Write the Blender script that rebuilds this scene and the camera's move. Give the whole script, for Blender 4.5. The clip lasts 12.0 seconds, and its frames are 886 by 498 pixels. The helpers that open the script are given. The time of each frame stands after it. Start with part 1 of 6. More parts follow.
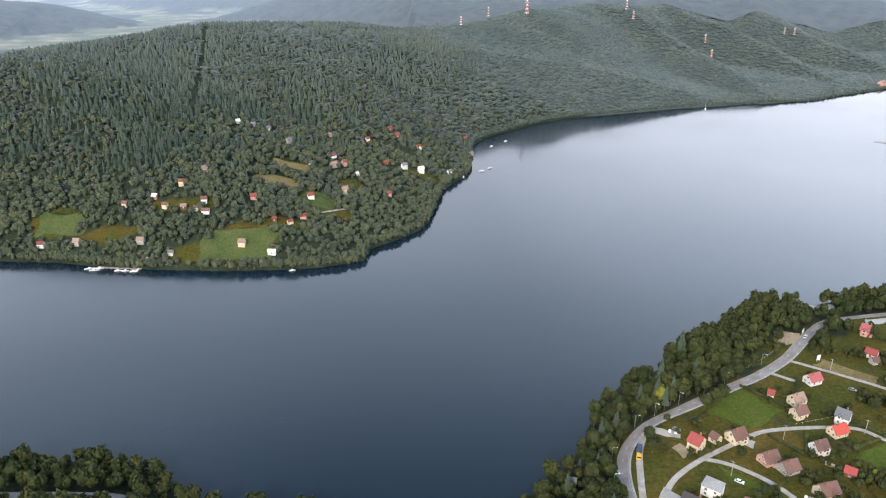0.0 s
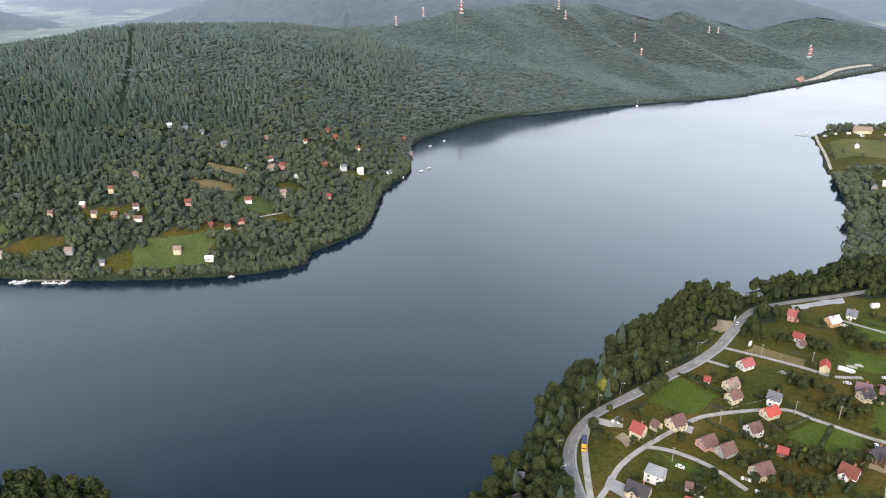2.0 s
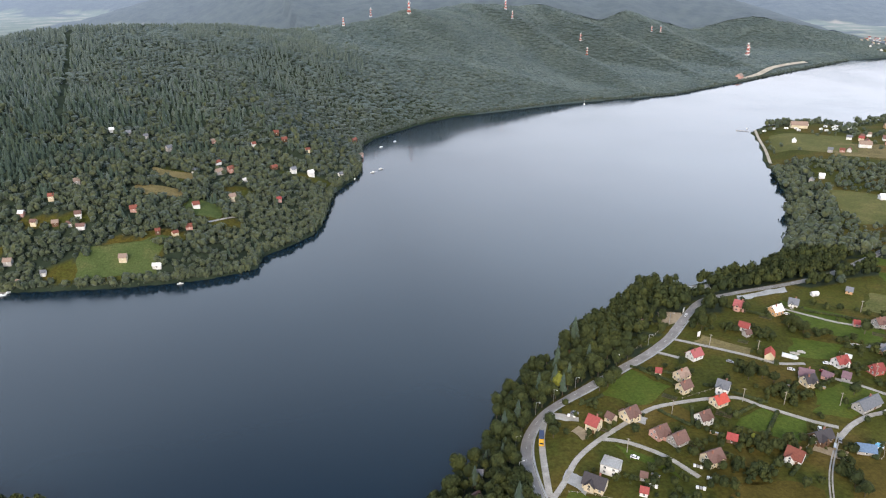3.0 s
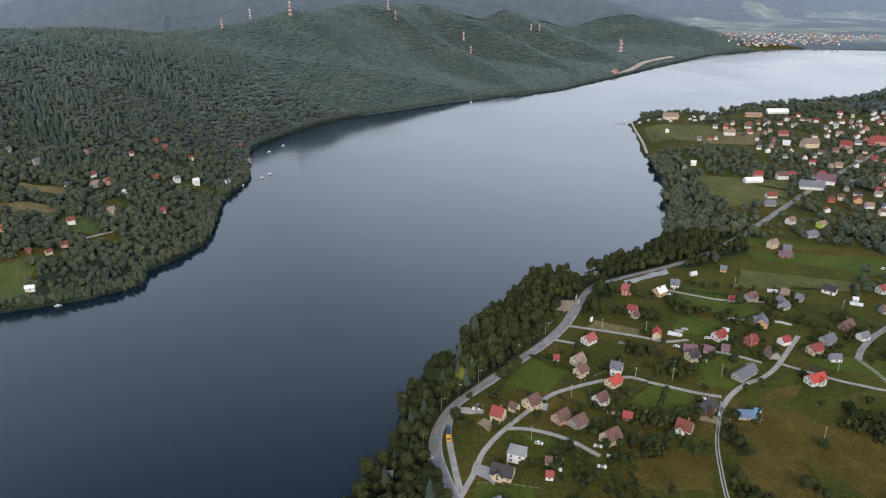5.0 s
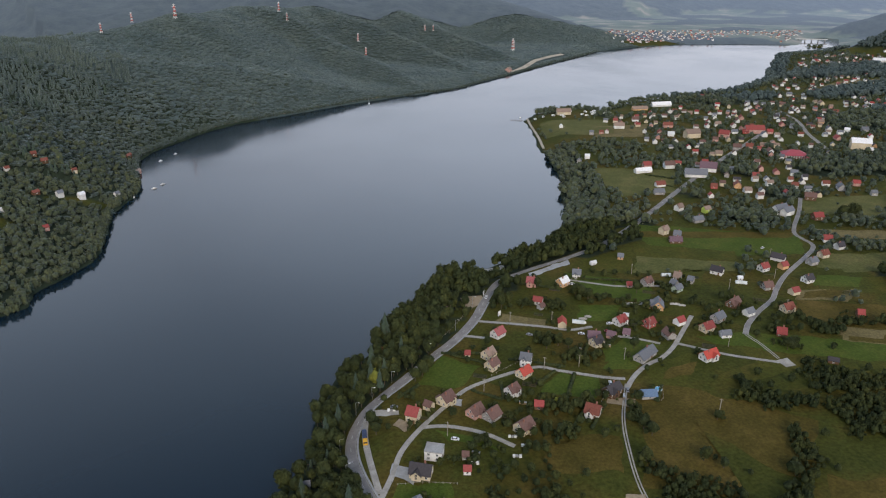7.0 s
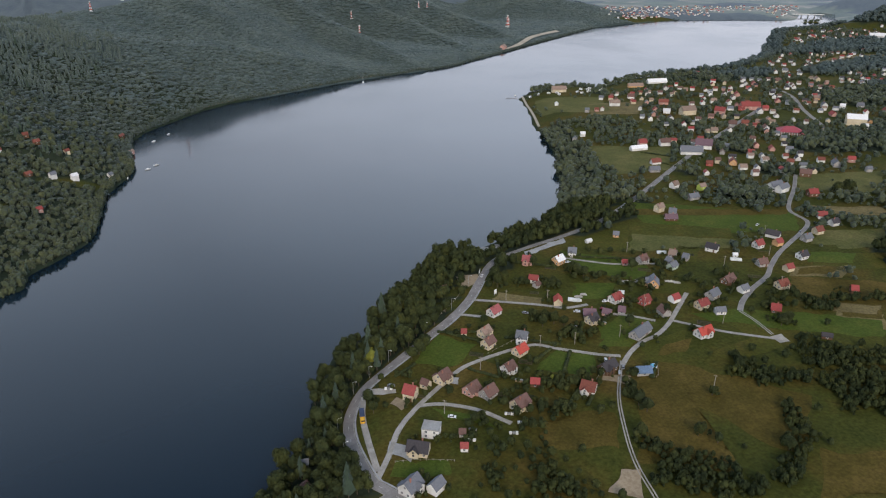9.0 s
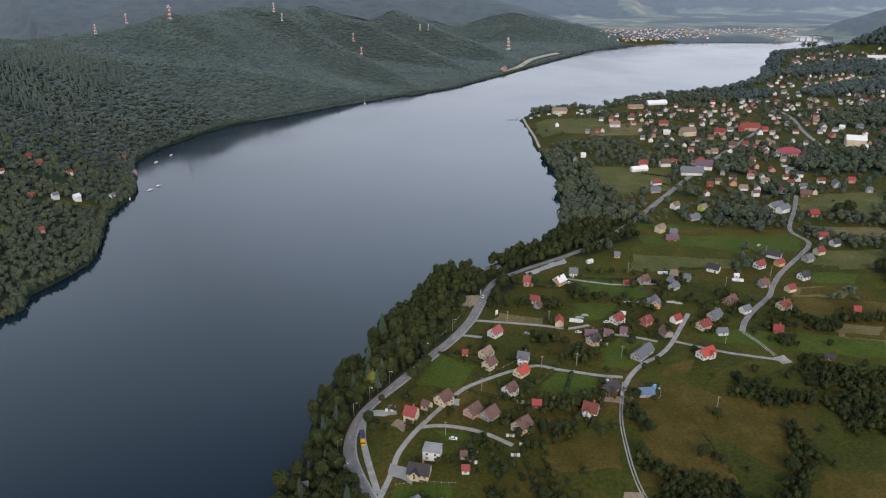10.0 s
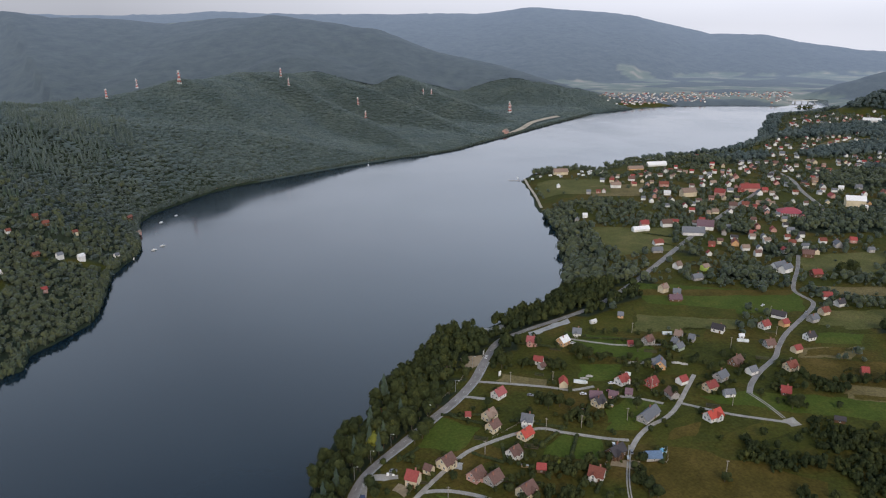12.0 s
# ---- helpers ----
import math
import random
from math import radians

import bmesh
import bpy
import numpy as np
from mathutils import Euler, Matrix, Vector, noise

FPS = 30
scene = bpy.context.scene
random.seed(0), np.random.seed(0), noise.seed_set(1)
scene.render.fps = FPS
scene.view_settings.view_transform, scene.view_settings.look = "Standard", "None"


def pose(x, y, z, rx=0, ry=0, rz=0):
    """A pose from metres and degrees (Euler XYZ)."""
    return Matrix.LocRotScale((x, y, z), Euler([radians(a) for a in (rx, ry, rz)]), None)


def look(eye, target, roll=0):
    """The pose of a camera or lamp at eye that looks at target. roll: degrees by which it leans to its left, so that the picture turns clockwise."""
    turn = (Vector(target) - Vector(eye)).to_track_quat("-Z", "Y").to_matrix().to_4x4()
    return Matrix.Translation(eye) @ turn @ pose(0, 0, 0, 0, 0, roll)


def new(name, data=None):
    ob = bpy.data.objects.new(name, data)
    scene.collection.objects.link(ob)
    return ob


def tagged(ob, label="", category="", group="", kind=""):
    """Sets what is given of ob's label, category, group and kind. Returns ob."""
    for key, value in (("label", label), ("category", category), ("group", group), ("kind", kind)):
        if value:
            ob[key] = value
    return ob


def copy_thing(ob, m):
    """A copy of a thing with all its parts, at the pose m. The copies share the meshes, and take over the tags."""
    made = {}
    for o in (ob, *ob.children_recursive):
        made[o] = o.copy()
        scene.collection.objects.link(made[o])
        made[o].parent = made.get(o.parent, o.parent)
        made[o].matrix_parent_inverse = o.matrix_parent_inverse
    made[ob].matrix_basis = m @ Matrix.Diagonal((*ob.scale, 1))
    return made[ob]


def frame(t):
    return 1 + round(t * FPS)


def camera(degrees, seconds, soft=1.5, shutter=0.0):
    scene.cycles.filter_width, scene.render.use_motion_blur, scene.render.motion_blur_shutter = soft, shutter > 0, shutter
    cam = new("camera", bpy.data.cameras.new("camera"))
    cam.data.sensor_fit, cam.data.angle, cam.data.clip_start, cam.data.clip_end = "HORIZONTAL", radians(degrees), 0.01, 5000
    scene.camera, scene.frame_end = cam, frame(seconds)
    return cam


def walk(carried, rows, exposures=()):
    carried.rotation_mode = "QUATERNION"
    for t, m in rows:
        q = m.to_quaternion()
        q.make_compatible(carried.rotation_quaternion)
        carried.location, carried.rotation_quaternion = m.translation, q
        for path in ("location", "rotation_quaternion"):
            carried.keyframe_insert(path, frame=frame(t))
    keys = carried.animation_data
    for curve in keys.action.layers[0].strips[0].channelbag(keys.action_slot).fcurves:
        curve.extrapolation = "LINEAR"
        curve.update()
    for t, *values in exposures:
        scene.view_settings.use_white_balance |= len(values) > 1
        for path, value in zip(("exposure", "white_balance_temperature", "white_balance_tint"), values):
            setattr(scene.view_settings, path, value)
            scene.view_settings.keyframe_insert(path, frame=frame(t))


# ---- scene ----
# Camera: a drone that hovers 235 m over a reservoir, pans to the right, then tilts.
EYE = 235.0
cam = camera(64.4, 12.0, soft=1.15)
PATH = [
    (0.0, pose(0, 0, EYE, 67.31, 0.25, -0.11)),
    (0.5, pose(0, 0, EYE, 67.30, 0.22, -1.37)),
    (1.0, pose(0, 0, EYE, 67.30, 0.14, -2.58)),
    (1.5, pose(0, 0, EYE, 67.32, 0.09, -3.83)),
    (2.0, pose(0, 0, EYE, 67.32, 0.05, -5.14)),
    (2.5, pose(0, 0, EYE, 67.31, -0.02, -6.83)),
    (3.0, pose(0, 0, EYE, 67.34, -0.05, -9.19)),
    (5.0, pose(0, 0, EYE, 67.38, -0.21, -18.22)),
    (5.5, pose(0, 0, EYE, 67.39, -0.21, -20.59)),
    (6.0, pose(0, 0, EYE, 67.42, -0.24, -22.85)),
    (6.5, pose(0, 0, EYE, 67.46, -0.22, -24.72)),
    (7.0, pose(0, 0, EYE, 67.47, -0.23, -26.47)),
    (9.0, pose(0, 0, EYE, 65.77, -0.00, -26.95)),
    (9.5, pose(0, 0, EYE, 66.27, 0.05, -26.91)),
    (10.0, pose(0, 0, EYE, 67.44, 0.02, -26.86)),
    (10.5, pose(0, 0, EYE, 68.68, 0.06, -26.81)),
    (11.0, pose(0, 0, EYE, 69.93, 0.11, -26.77)),
    (11.5, pose(0, 0, EYE, 71.17, 0.08, -26.70)),
    (12.0, pose(0, 0, EYE, 72.31, 0.09, -26.66)),
]
# the picture darkens as the camera turns away from the forest
EXPOSURE = [(0.0, 0.98, 6700, 15.5), (2.5, 0.9, 6700, 15.5), (4.0, 0.5, 6550, 15.5), (5.0, 0.25, 6500, 15.5), (6.0, 0.02, 6500, 15.5), (7.0, -0.04, 6500, 15.5), (10.0, 0.02, 6500, 15.5), (12.0, -0.08, 6500, 15.5)]
walk(cam, PATH, EXPOSURE)

# ---- light: a dull evening under thin cloud ----
SUN_AZ, SUN_EL = 198.0, 30.0     # degrees right of +y, above the horizon
world = bpy.data.worlds.new("world")
scene.world = world
world.use_nodes = True
wn, wl = world.node_tree.nodes, world.node_tree.links
sky = wn.new("ShaderNodeTexSky")
sky.sky_type = 'NISHITA'
sky.sun_disc = False
sky.sun_elevation = radians(SUN_EL)
sky.sun_rotation = radians(SUN_AZ)
sky.air_density, sky.dust_density, sky.ozone_density = 1.2, 4.0, 1.5
# thin cloud: brightest at middle height to suit the lake's reflection, in faint streaks
where = wn.new("ShaderNodeTexCoord")
split = wn.new("ShaderNodeSeparateXYZ")
wl.new(where.outputs["Generated"], split.inputs[0])
cloud = wn.new("ShaderNodeValToRGB")
for k, (place, c) in enumerate(((0.0, (0.44, 0.435, 0.43)), (0.12, (0.64, 0.64, 0.64)), (0.26, (0.90, 0.955, 0.995)), (0.40, (0.97, 1.10, 1.18)), (0.53, (0.74, 0.87, 0.96)), (0.68, (0.20, 0.25, 0.33)))):
    e = cloud.color_ramp.elements[k] if k < 2 else cloud.color_ramp.elements.new(place)
    e.position, e.color = place, (*c, 1)
wl.new(split.outputs[2], cloud.inputs[0])
stretch = wn.new("ShaderNodeMapping")
stretch.inputs["Scale"].default_value = (2.0, 2.0, 7.0)
wl.new(where.outputs["Generated"], stretch.inputs[0])
streak = wn.new("ShaderNodeTexNoise")
streak.inputs["Scale"].default_value, streak.inputs["Detail"].default_value = 1.1, 3
wl.new(stretch.outputs[0], streak.inputs["Vector"])
tone = wn.new("ShaderNodeValToRGB")
tone.color_ramp.elements[0].position, tone.color_ramp.elements[0].color = 0.35, (10.9, 11.8, 13.1, 1)
tone.color_ramp.elements[1].position, tone.color_ramp.elements[1].color = 0.68, (12.0, 12.8, 14.0, 1)
wl.new(streak.outputs[0], tone.inputs[0])
layer = wn.new("ShaderNodeMix")
layer.data_type, layer.blend_type = 'RGBA', 'MULTIPLY'
layer.inputs[0].default_value = 1.0
wl.new(cloud.outputs[0], layer.inputs[6])
wl.new(tone.outputs[0], layer.inputs[7])
# sky brightened beyond the head of the lake, matched to the water's brightness
side = wn.new("ShaderNodeVectorMath")
side.operation = 'DOT_PRODUCT'
side.inputs[1].default_value = (math.sin(radians(55)), math.cos(radians(55)), 0)
wl.new(where.outputs["Generated"], side.inputs[0])
glow = wn.new("ShaderNodeMapRange")
glow.inputs["From Min"].default_value, glow.inputs["From Max"].default_value = 0.6, 1.0
glow.inputs["To Min"].default_value, glow.inputs["To Max"].default_value = 0.78, 1.36
wl.new(side.outputs["Value"], glow.inputs["Value"])
lit = wn.new("ShaderNodeVectorMath")
lit.operation = 'SCALE'
wl.new(layer.outputs[2], lit.inputs[0])
wl.new(glow.outputs[0], lit.inputs["Scale"])
veil = wn.new("ShaderNodeMix")
veil.data_type = 'RGBA'
veil.inputs[0].default_value = 0.88
wl.new(sky.outputs[0], veil.inputs[6])
wl.new(lit.outputs[0], veil.inputs[7])
wl.new(veil.outputs[2], wn["Background"].inputs[0])
wn["Background"].inputs[1].default_value = 0.13

lamp = bpy.data.lights.new("sun", 'SUN')
lamp.energy, lamp.angle, lamp.color = 1.95, radians(16), (1.0, 0.90, 0.74)
sun = new("sun", lamp)
aim = Vector((math.sin(radians(SUN_AZ)) * math.cos(radians(SUN_EL)), math.cos(radians(SUN_AZ)) * math.cos(radians(SUN_EL)), math.sin(radians(SUN_EL))))
sun.matrix_world = look(aim * 3000, (0, 0, 0))

# ---- the lie of the land ----
SHORE_WEST = [(-1000, 275), (-1000, 620), (-620, 575), (-371, 541), (-323, 538), (-270, 526), (-223, 522), (-176, 519), (-130, 521), (-104, 525), (-86, 530),
              (-66, 540), (-63, 564), (-42, 584), (-23, 607), (-15, 626), (-10, 658), (1, 731), (24, 779), (33, 807), (35, 857), (42, 928), (61, 966), (95, 1003)]
SHORE_NORTH = [(142, 1050), (190, 1085), (286, 1120), (388, 1158), (492, 1184), (597, 1206), (640, 1220), (724, 1270), (829, 1329), (955, 1405), (1095, 1484), (1257, 1576),
               (1381, 1604), (1600, 1607), (1763, 1539), (1893, 1454), (2052, 1558), (2157, 1575), (2150, 1510), (1977, 1376), (1829, 1295)]
SHORE_EAST = [(1613, 1294), (1447, 1173), (1277, 1044), (1157, 990), (1052, 956), (964, 976), (820, 960), (752, 925), (710, 962), (643, 954), (596, 915), (568, 848),
              (516, 752), (512, 733), (470, 640), (430, 580), (412, 545), (368, 494), (352, 480), (322, 466), (284, 458), (268, 453), (255, 463), (233, 461), (212, 447),
              (196, 433), (179, 415), (169, 412), (152, 395), (136, 377), (131, 367), (120, 363), (105, 352), (94, 337), (84, 325), (76, 303), (66, 285), (45, 265),
              (30, 248), (10, 240), (-20, 238), (-50, 250), (-92, 252), (-100, 249), (-122, 262), (-140, 280), (-179, 287), (-212, 287), (-400, 275)]
SHORE = np.array(SHORE_WEST + SHORE_NORTH + SHORE_EAST, float)

# crest lines: points on the crest with their height, side slope, rounding of the top
RIDGES = [
    ([(-900, 600, 104), (-578, 754, 124), (-509, 837, 121), (-451, 1003, 126), (-363, 1123, 131), (-258, 1193, 131), (-155, 1250, 130), (-62, 1299, 113), (19, 1370, 111)], 0.25, 60),
    ([(19, 1370, 111), (95, 1390, 121), (167, 1440, 129), (330, 1719, 126), (562, 1950, 112)], 0.46, 40),
    ([(167, 1440, 130), (219, 1383, 109), (273, 1312, 62), (327, 1248, 32), (376, 1192, 6)], 0.62, 10),
    ([(330, 1719, 127), (400, 1601, 126), (453, 1514, 88), (509, 1390, 51), (551, 1254, 21), (555, 1198, 6)], 0.62, 10),
    ([(562, 1867, 112), (622, 1689, 88), (693, 1574, 54), (724, 1427, 27), (743, 1303, 6)], 0.62, 10),
    ([(817, 1934, 101), (799, 1669, 74), (853, 1585, 51), (886, 1474, 26), (944, 1438, 3)], 0.5, 12),
    ([(50, 1180, 92), (90, 1120, 55), (120, 1060, 14)], 0.5, 12),
    ([(160, 1330, 108), (190, 1240, 65), (215, 1150, 20)], 0.55, 12),
    ([(-860, 2830, 15), (-560, 2900, 95), (-218, 2992, 282), (-65, 2999, 260), (137, 2997, 253), (332, 2982, 241), (519, 2853, 255), (659, 2721, 264), (787, 2583, 247), (923, 2431, 217),
      (1063, 2263, 154), (1185, 2087, 114), (1288, 1906, 71), (1331, 1814, 45)], 0.26, 60),
    ([(659, 2721, 264), (640, 2450, 205), (600, 2150, 150)], 0.35, 50),
    ([(923, 2431, 217), (880, 2200, 150), (840, 2000, 105)], 0.4, 40),
    ([(-900, 4480, 240), (-572, 4464, 291), (-69, 4499, 285), (266, 4492, 280), (717, 4443, 306), (1313, 4304, 288), (1600, 4206, 294), (1914, 4072, 297), (2219, 3915, 299),
      (2465, 3765, 328), (2777, 3541, 304), (2979, 3373, 278), (3145, 3219, 220), (3278, 3083, 177), (3456, 2883, 178), (3634, 2654, 126), (3813, 2390, 87), (4100, 1900, 70)], 0.22, 80),
    ([(2900, 1250, 150), (2520, 1436, 105), (2378, 1478, 80), (2279, 1539, 47), (2198, 1568, 20)], 0.4, 30),
    ([(2400, 800, 140), (2007, 1123, 97), (1915, 1181, 59), (1828, 1223, 20)], 0.35, 30),
    ([(-2600, 1900, 200), (-1667, 2373, 136), (-1479, 2494, 94), (-1364, 2559, 80), (-1171, 2543, 38), (-1039, 2492, 8)], 0.2, 60),
]


def lattice(x, y, seed):
    """Smooth value noise from 0 to 1 on arrays."""
    xi, yi = np.floor(x).astype(np.int64), np.floor(y).astype(np.int64)
    fx, fy = x - xi, y - yi
    fx, fy = fx * fx * (3 - 2 * fx), fy * fy * (3 - 2 * fy)

    def dice(a, b):
        n = (a * 374761393 + b * 668265263 + seed * 974711) & 0x7fffffff
        n = ((n ^ (n >> 13)) * 1274126177) & 0x7fffffff
        return ((n ^ (n >> 16)) & 0xffff) / 65535.0
    top = dice(xi, yi) * (1 - fx) + dice(xi + 1, yi) * fx
    low = dice(xi, yi + 1) * (1 - fx) + dice(xi + 1, yi + 1) * fx
    return top * (1 - fy) + low * fy


def to_line(x, y, line):
    """Distance to a polyline and, for lines with heights, the height at the nearest spot."""
    best = np.full(x.shape, 1e9)
    high = np.zeros(x.shape)
    for a, b in zip(line[:-1], line[1:]):
        dx, dy = b[0] - a[0], b[1] - a[1]
        s = np.clip(((x - a[0]) * dx + (y - a[1]) * dy) / max(dx * dx + dy * dy, 1e-9), 0, 1)
        d = np.hypot(x - a[0] - s * dx, y - a[1] - s * dy)
        near = d < best
        best = np.where(near, d, best)
        if len(a) > 2:
            high = np.where(near, a[2] + s * (b[2] - a[2]), high)
    return best, high


def inside(x, y, ring):
    odd = np.zeros(x.shape, bool)
    for a, b in zip(ring, np.roll(ring, -1, axis=0)):
        if a[1] == b[1]:
            continue
        odd ^= ((a[1] > y) != (b[1] > y)) & (x < (b[0] - a[0]) * (y - a[1]) / (b[1] - a[1]) + a[0])
    return odd


def inland(x, y):
    """Metres from the shore, negative in the lake."""
    x, y = np.asarray(x, float), np.asarray(y, float)
    d, _ = to_line(x, y, [tuple(p) for p in SHORE] + [tuple(SHORE[0])])
    return np.where(inside(x, y, SHORE), -d, d)


def ground(x, y):
    """Height of the ground at arrays x, y."""
    x, y = np.asarray(x, float), np.asarray(y, float)
    d = inland(x, y)
    u = np.clip(d / 45, 0, 1)
    far = np.clip((np.hypot(x, y) - 1900) / 1500, 0, 1)
    z = 0.3 + 8.8 * u * u * (3 - 2 * u) * (1 - 0.6 * far) + 0.012 * np.clip(d, 0, 500) * (1 - far)
    hill = np.full(x.shape, -1e3)
    for line, slope, top in RIDGES:
        e, crest = to_line(x, y, line)
        one = crest - slope * (np.sqrt(e * e + top * top) - top)
        k = 14.0
        hill = np.maximum(hill, one) + k * 0.25 * np.clip(1 - np.abs(hill - one) / k, 0, 1) ** 2
    rough = (lattice(x / 160, y / 160, 3) - 0.5) * 12 + (lattice(x / 60, y / 60, 4) - 0.5) * 4
    hill = hill + rough * np.clip((hill - 20) / 60, 0, 1)
    hill = np.minimum(hill, 0.3 + 0.5 * d)
    z = np.maximum(z, hill) + 1.5 * np.clip(1 - np.abs(z - hill) / 6, 0, 1) ** 2
    return np.where(d < 0, np.maximum(-8, 0.3 + 0.5 * d), z)


def height(x, y):
    return float(ground(np.array([x]), np.array([y]))[0])

# ---- materials ----
def material(name, rough=0.8, metal=0.0):
    m = bpy.data.materials.new(name)
    m.use_nodes = True
    b = m.node_tree.nodes["Principled BSDF"]
    b.inputs["Roughness"].default_value, b.inputs["Metallic"].default_value = rough, metal
    b.inputs["Specular IOR Level"].default_value = 0.25
    return m, m.node_tree.nodes, m.node_tree.links, b


def rgb(*c):
    return (c[0], c[1], c[2], 1)


def ramp(nodes, links, source, *stops):
    """Colours along a value: stops of (place, colour)."""
    r = nodes.new("ShaderNodeValToRGB")
    while len(r.color_ramp.elements) < len(stops):
        r.color_ramp.elements.new(0.5)
    for e, (at, colour) in zip(r.color_ramp.elements, stops):
        e.position, e.color = at, rgb(*colour)
    links.new(source, r.inputs[0])
    return r.outputs[0]


def grain(nodes, links, size, detail=4, rough=0.6, kind="Position"):
    """Noise in world metres: size is the width of a blotch."""
    n = nodes.new("ShaderNodeTexNoise")
    n.inputs["Scale"].default_value, n.inputs["Detail"].default_value, n.inputs["Roughness"].default_value = 1 / size, detail, rough
    g = nodes.new("ShaderNodeNewGeometry")
    links.new(g.outputs[kind], n.inputs["Vector"])
    return n.outputs[0]


def blend(nodes, links, factor, a, b, mode='MIX'):
    m = nodes.new("ShaderNodeMix")
    m.data_type, m.blend_type = 'RGBA', mode
    for socket, value in ((m.inputs[0], factor), (m.inputs[6], a), (m.inputs[7], b)):
        if isinstance(value, bpy.types.NodeSocket):
            links.new(value, socket)
        else:
            socket.default_value = value
    return m.outputs[2]


def bump(nodes, links, b, source, depth, strength=1.0):
    n = nodes.new("ShaderNodeBump")
    n.inputs["Distance"].default_value, n.inputs["Strength"].default_value = depth, strength
    links.new(source, n.inputs["Height"])
    links.new(n.outputs[0], b.inputs["Normal"])


def speckled(name, a, b, size, rough=0.8, metal=0.0, depth=0.0, big=None):
    """Two tones of one colour in blotches of a size, with a wide second variation."""
    m, n, l, p = material(name, rough, metal)
    fine = ramp(n, l, grain(n, l, size), (0.35, a), (0.65, b))
    wide = ramp(n, l, grain(n, l, big or size * 9, 2), (0.3, (0.72, 0.72, 0.72)), (0.7, (1.1, 1.1, 1.1)))
    l.new(blend(n, l, 1.0, fine, wide, 'MULTIPLY'), p.inputs["Base Color"])
    if depth:
        bump(n, l, p, grain(n, l, size), depth)
    return m


def foliage(name, *tones, veil=0.0, variety=0.35):
    """Leaves: each clump takes its own tone, with a finer mottling; veil adds a bluish sheen for haze."""
    m, n, l, p = material(name, 0.75)
    p.inputs["Specular IOR Level"].default_value = 0.08
    g = n.new("ShaderNodeNewGeometry")
    o = n.new("ShaderNodeObjectInfo")
    mixed = n.new("ShaderNodeMath")
    mixed.operation = 'ADD'
    l.new(g.outputs["Random Per Island"], mixed.inputs[0])
    l.new(o.outputs["Random"], mixed.inputs[1])
    part_of = n.new("ShaderNodeMath")
    part_of.operation = 'FRACT'
    l.new(mixed.outputs[0], part_of.inputs[0])
    step = 1 / max(1, len(tones) - 1)
    own = ramp(n, l, part_of.outputs[0], *[(i * step, t) for i, t in enumerate(tones)])
    mottle = ramp(n, l, grain(n, l, 1.6, 3), (0.3, (0.75, 0.75, 0.75)), (0.7, (1.15, 1.15, 1.12)))
    kinds = ramp(n, l, grain(n, l, 8.5, 1), (0.30, (0.72, 0.76, 0.82)), (0.5, (1.0, 1.0, 1.0)), (0.68, (1.36, 1.26, 1.05)))
    mottle = blend(n, l, variety, mottle, blend(n, l, 1.0, mottle, kinds, 'MULTIPLY'))
    stand = ramp(n, l, grain(n, l, 60, 2), (0.3, (0.75, 0.8, 0.8)), (0.7, (1.15, 1.1, 1.0)))
    l.new(blend(n, l, 1.0, blend(n, l, 1.0, own, mottle, 'MULTIPLY'), stand, 'MULTIPLY'), p.inputs["Base Color"])
    # bluish sheen imitates haze in front of distant leaves
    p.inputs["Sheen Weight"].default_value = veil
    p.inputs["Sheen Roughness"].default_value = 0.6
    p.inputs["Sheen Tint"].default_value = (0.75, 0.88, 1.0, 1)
    return m


# haze painted into the leaves: sheen, and paler, bluer tones farther off
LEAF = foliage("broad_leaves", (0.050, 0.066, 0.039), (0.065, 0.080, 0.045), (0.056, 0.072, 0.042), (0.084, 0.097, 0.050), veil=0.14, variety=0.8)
LEAF_MID_HAZED = foliage("hazed_hill_leaves", (0.042, 0.058, 0.047), (0.050, 0.068, 0.053), (0.045, 0.063, 0.050), (0.062, 0.079, 0.056), veil=0.20)
LEAF_FAR_HAZED = foliage("hazed_mountain_leaves", (0.064, 0.087, 0.086), (0.074, 0.100, 0.096), (0.068, 0.094, 0.090), veil=0.12, variety=0.15)
NEEDLE_FAR_HAZED = foliage("hazed_hill_needles", (0.052, 0.072, 0.056), (0.063, 0.085, 0.064), veil=0.25)
LEAF_NEAR = foliage("tree_leaves", (0.033, 0.043, 0.019), (0.043, 0.055, 0.022), (0.037, 0.048, 0.021), (0.064, 0.072, 0.026), variety=1.0)
# lightened and given sheen to imitate the haze over the town
LEAF_TOWN_HAZED = foliage("hazed_town_leaves", (0.052, 0.069, 0.043), (0.066, 0.084, 0.049), (0.057, 0.075, 0.045), (0.080, 0.093, 0.052), veil=0.16, variety=0.7)
YELLOW_LEAF = foliage("yellowing_leaves", (0.14, 0.15, 0.03), (0.11, 0.13, 0.03))
# the slight sheen imitates haze on the spruces
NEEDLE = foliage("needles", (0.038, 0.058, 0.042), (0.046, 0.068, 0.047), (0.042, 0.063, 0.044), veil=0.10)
BARK = speckled("bark", (0.07, 0.055, 0.04), (0.12, 0.095, 0.07), 0.3, 0.9)
ASPHALT = speckled("asphalt", (0.215, 0.20, 0.188), (0.27, 0.255, 0.24), 0.8, 0.85)
GRAVEL = speckled("gravel", (0.31, 0.29, 0.255), (0.40, 0.375, 0.335), 0.6, 0.95)
EARTH = speckled("bare_earth", (0.25, 0.19, 0.12), (0.34, 0.27, 0.18), 1.5, 0.95)
SAND = speckled("sand", (0.36, 0.31, 0.24), (0.46, 0.41, 0.33), 1.5, 0.95)
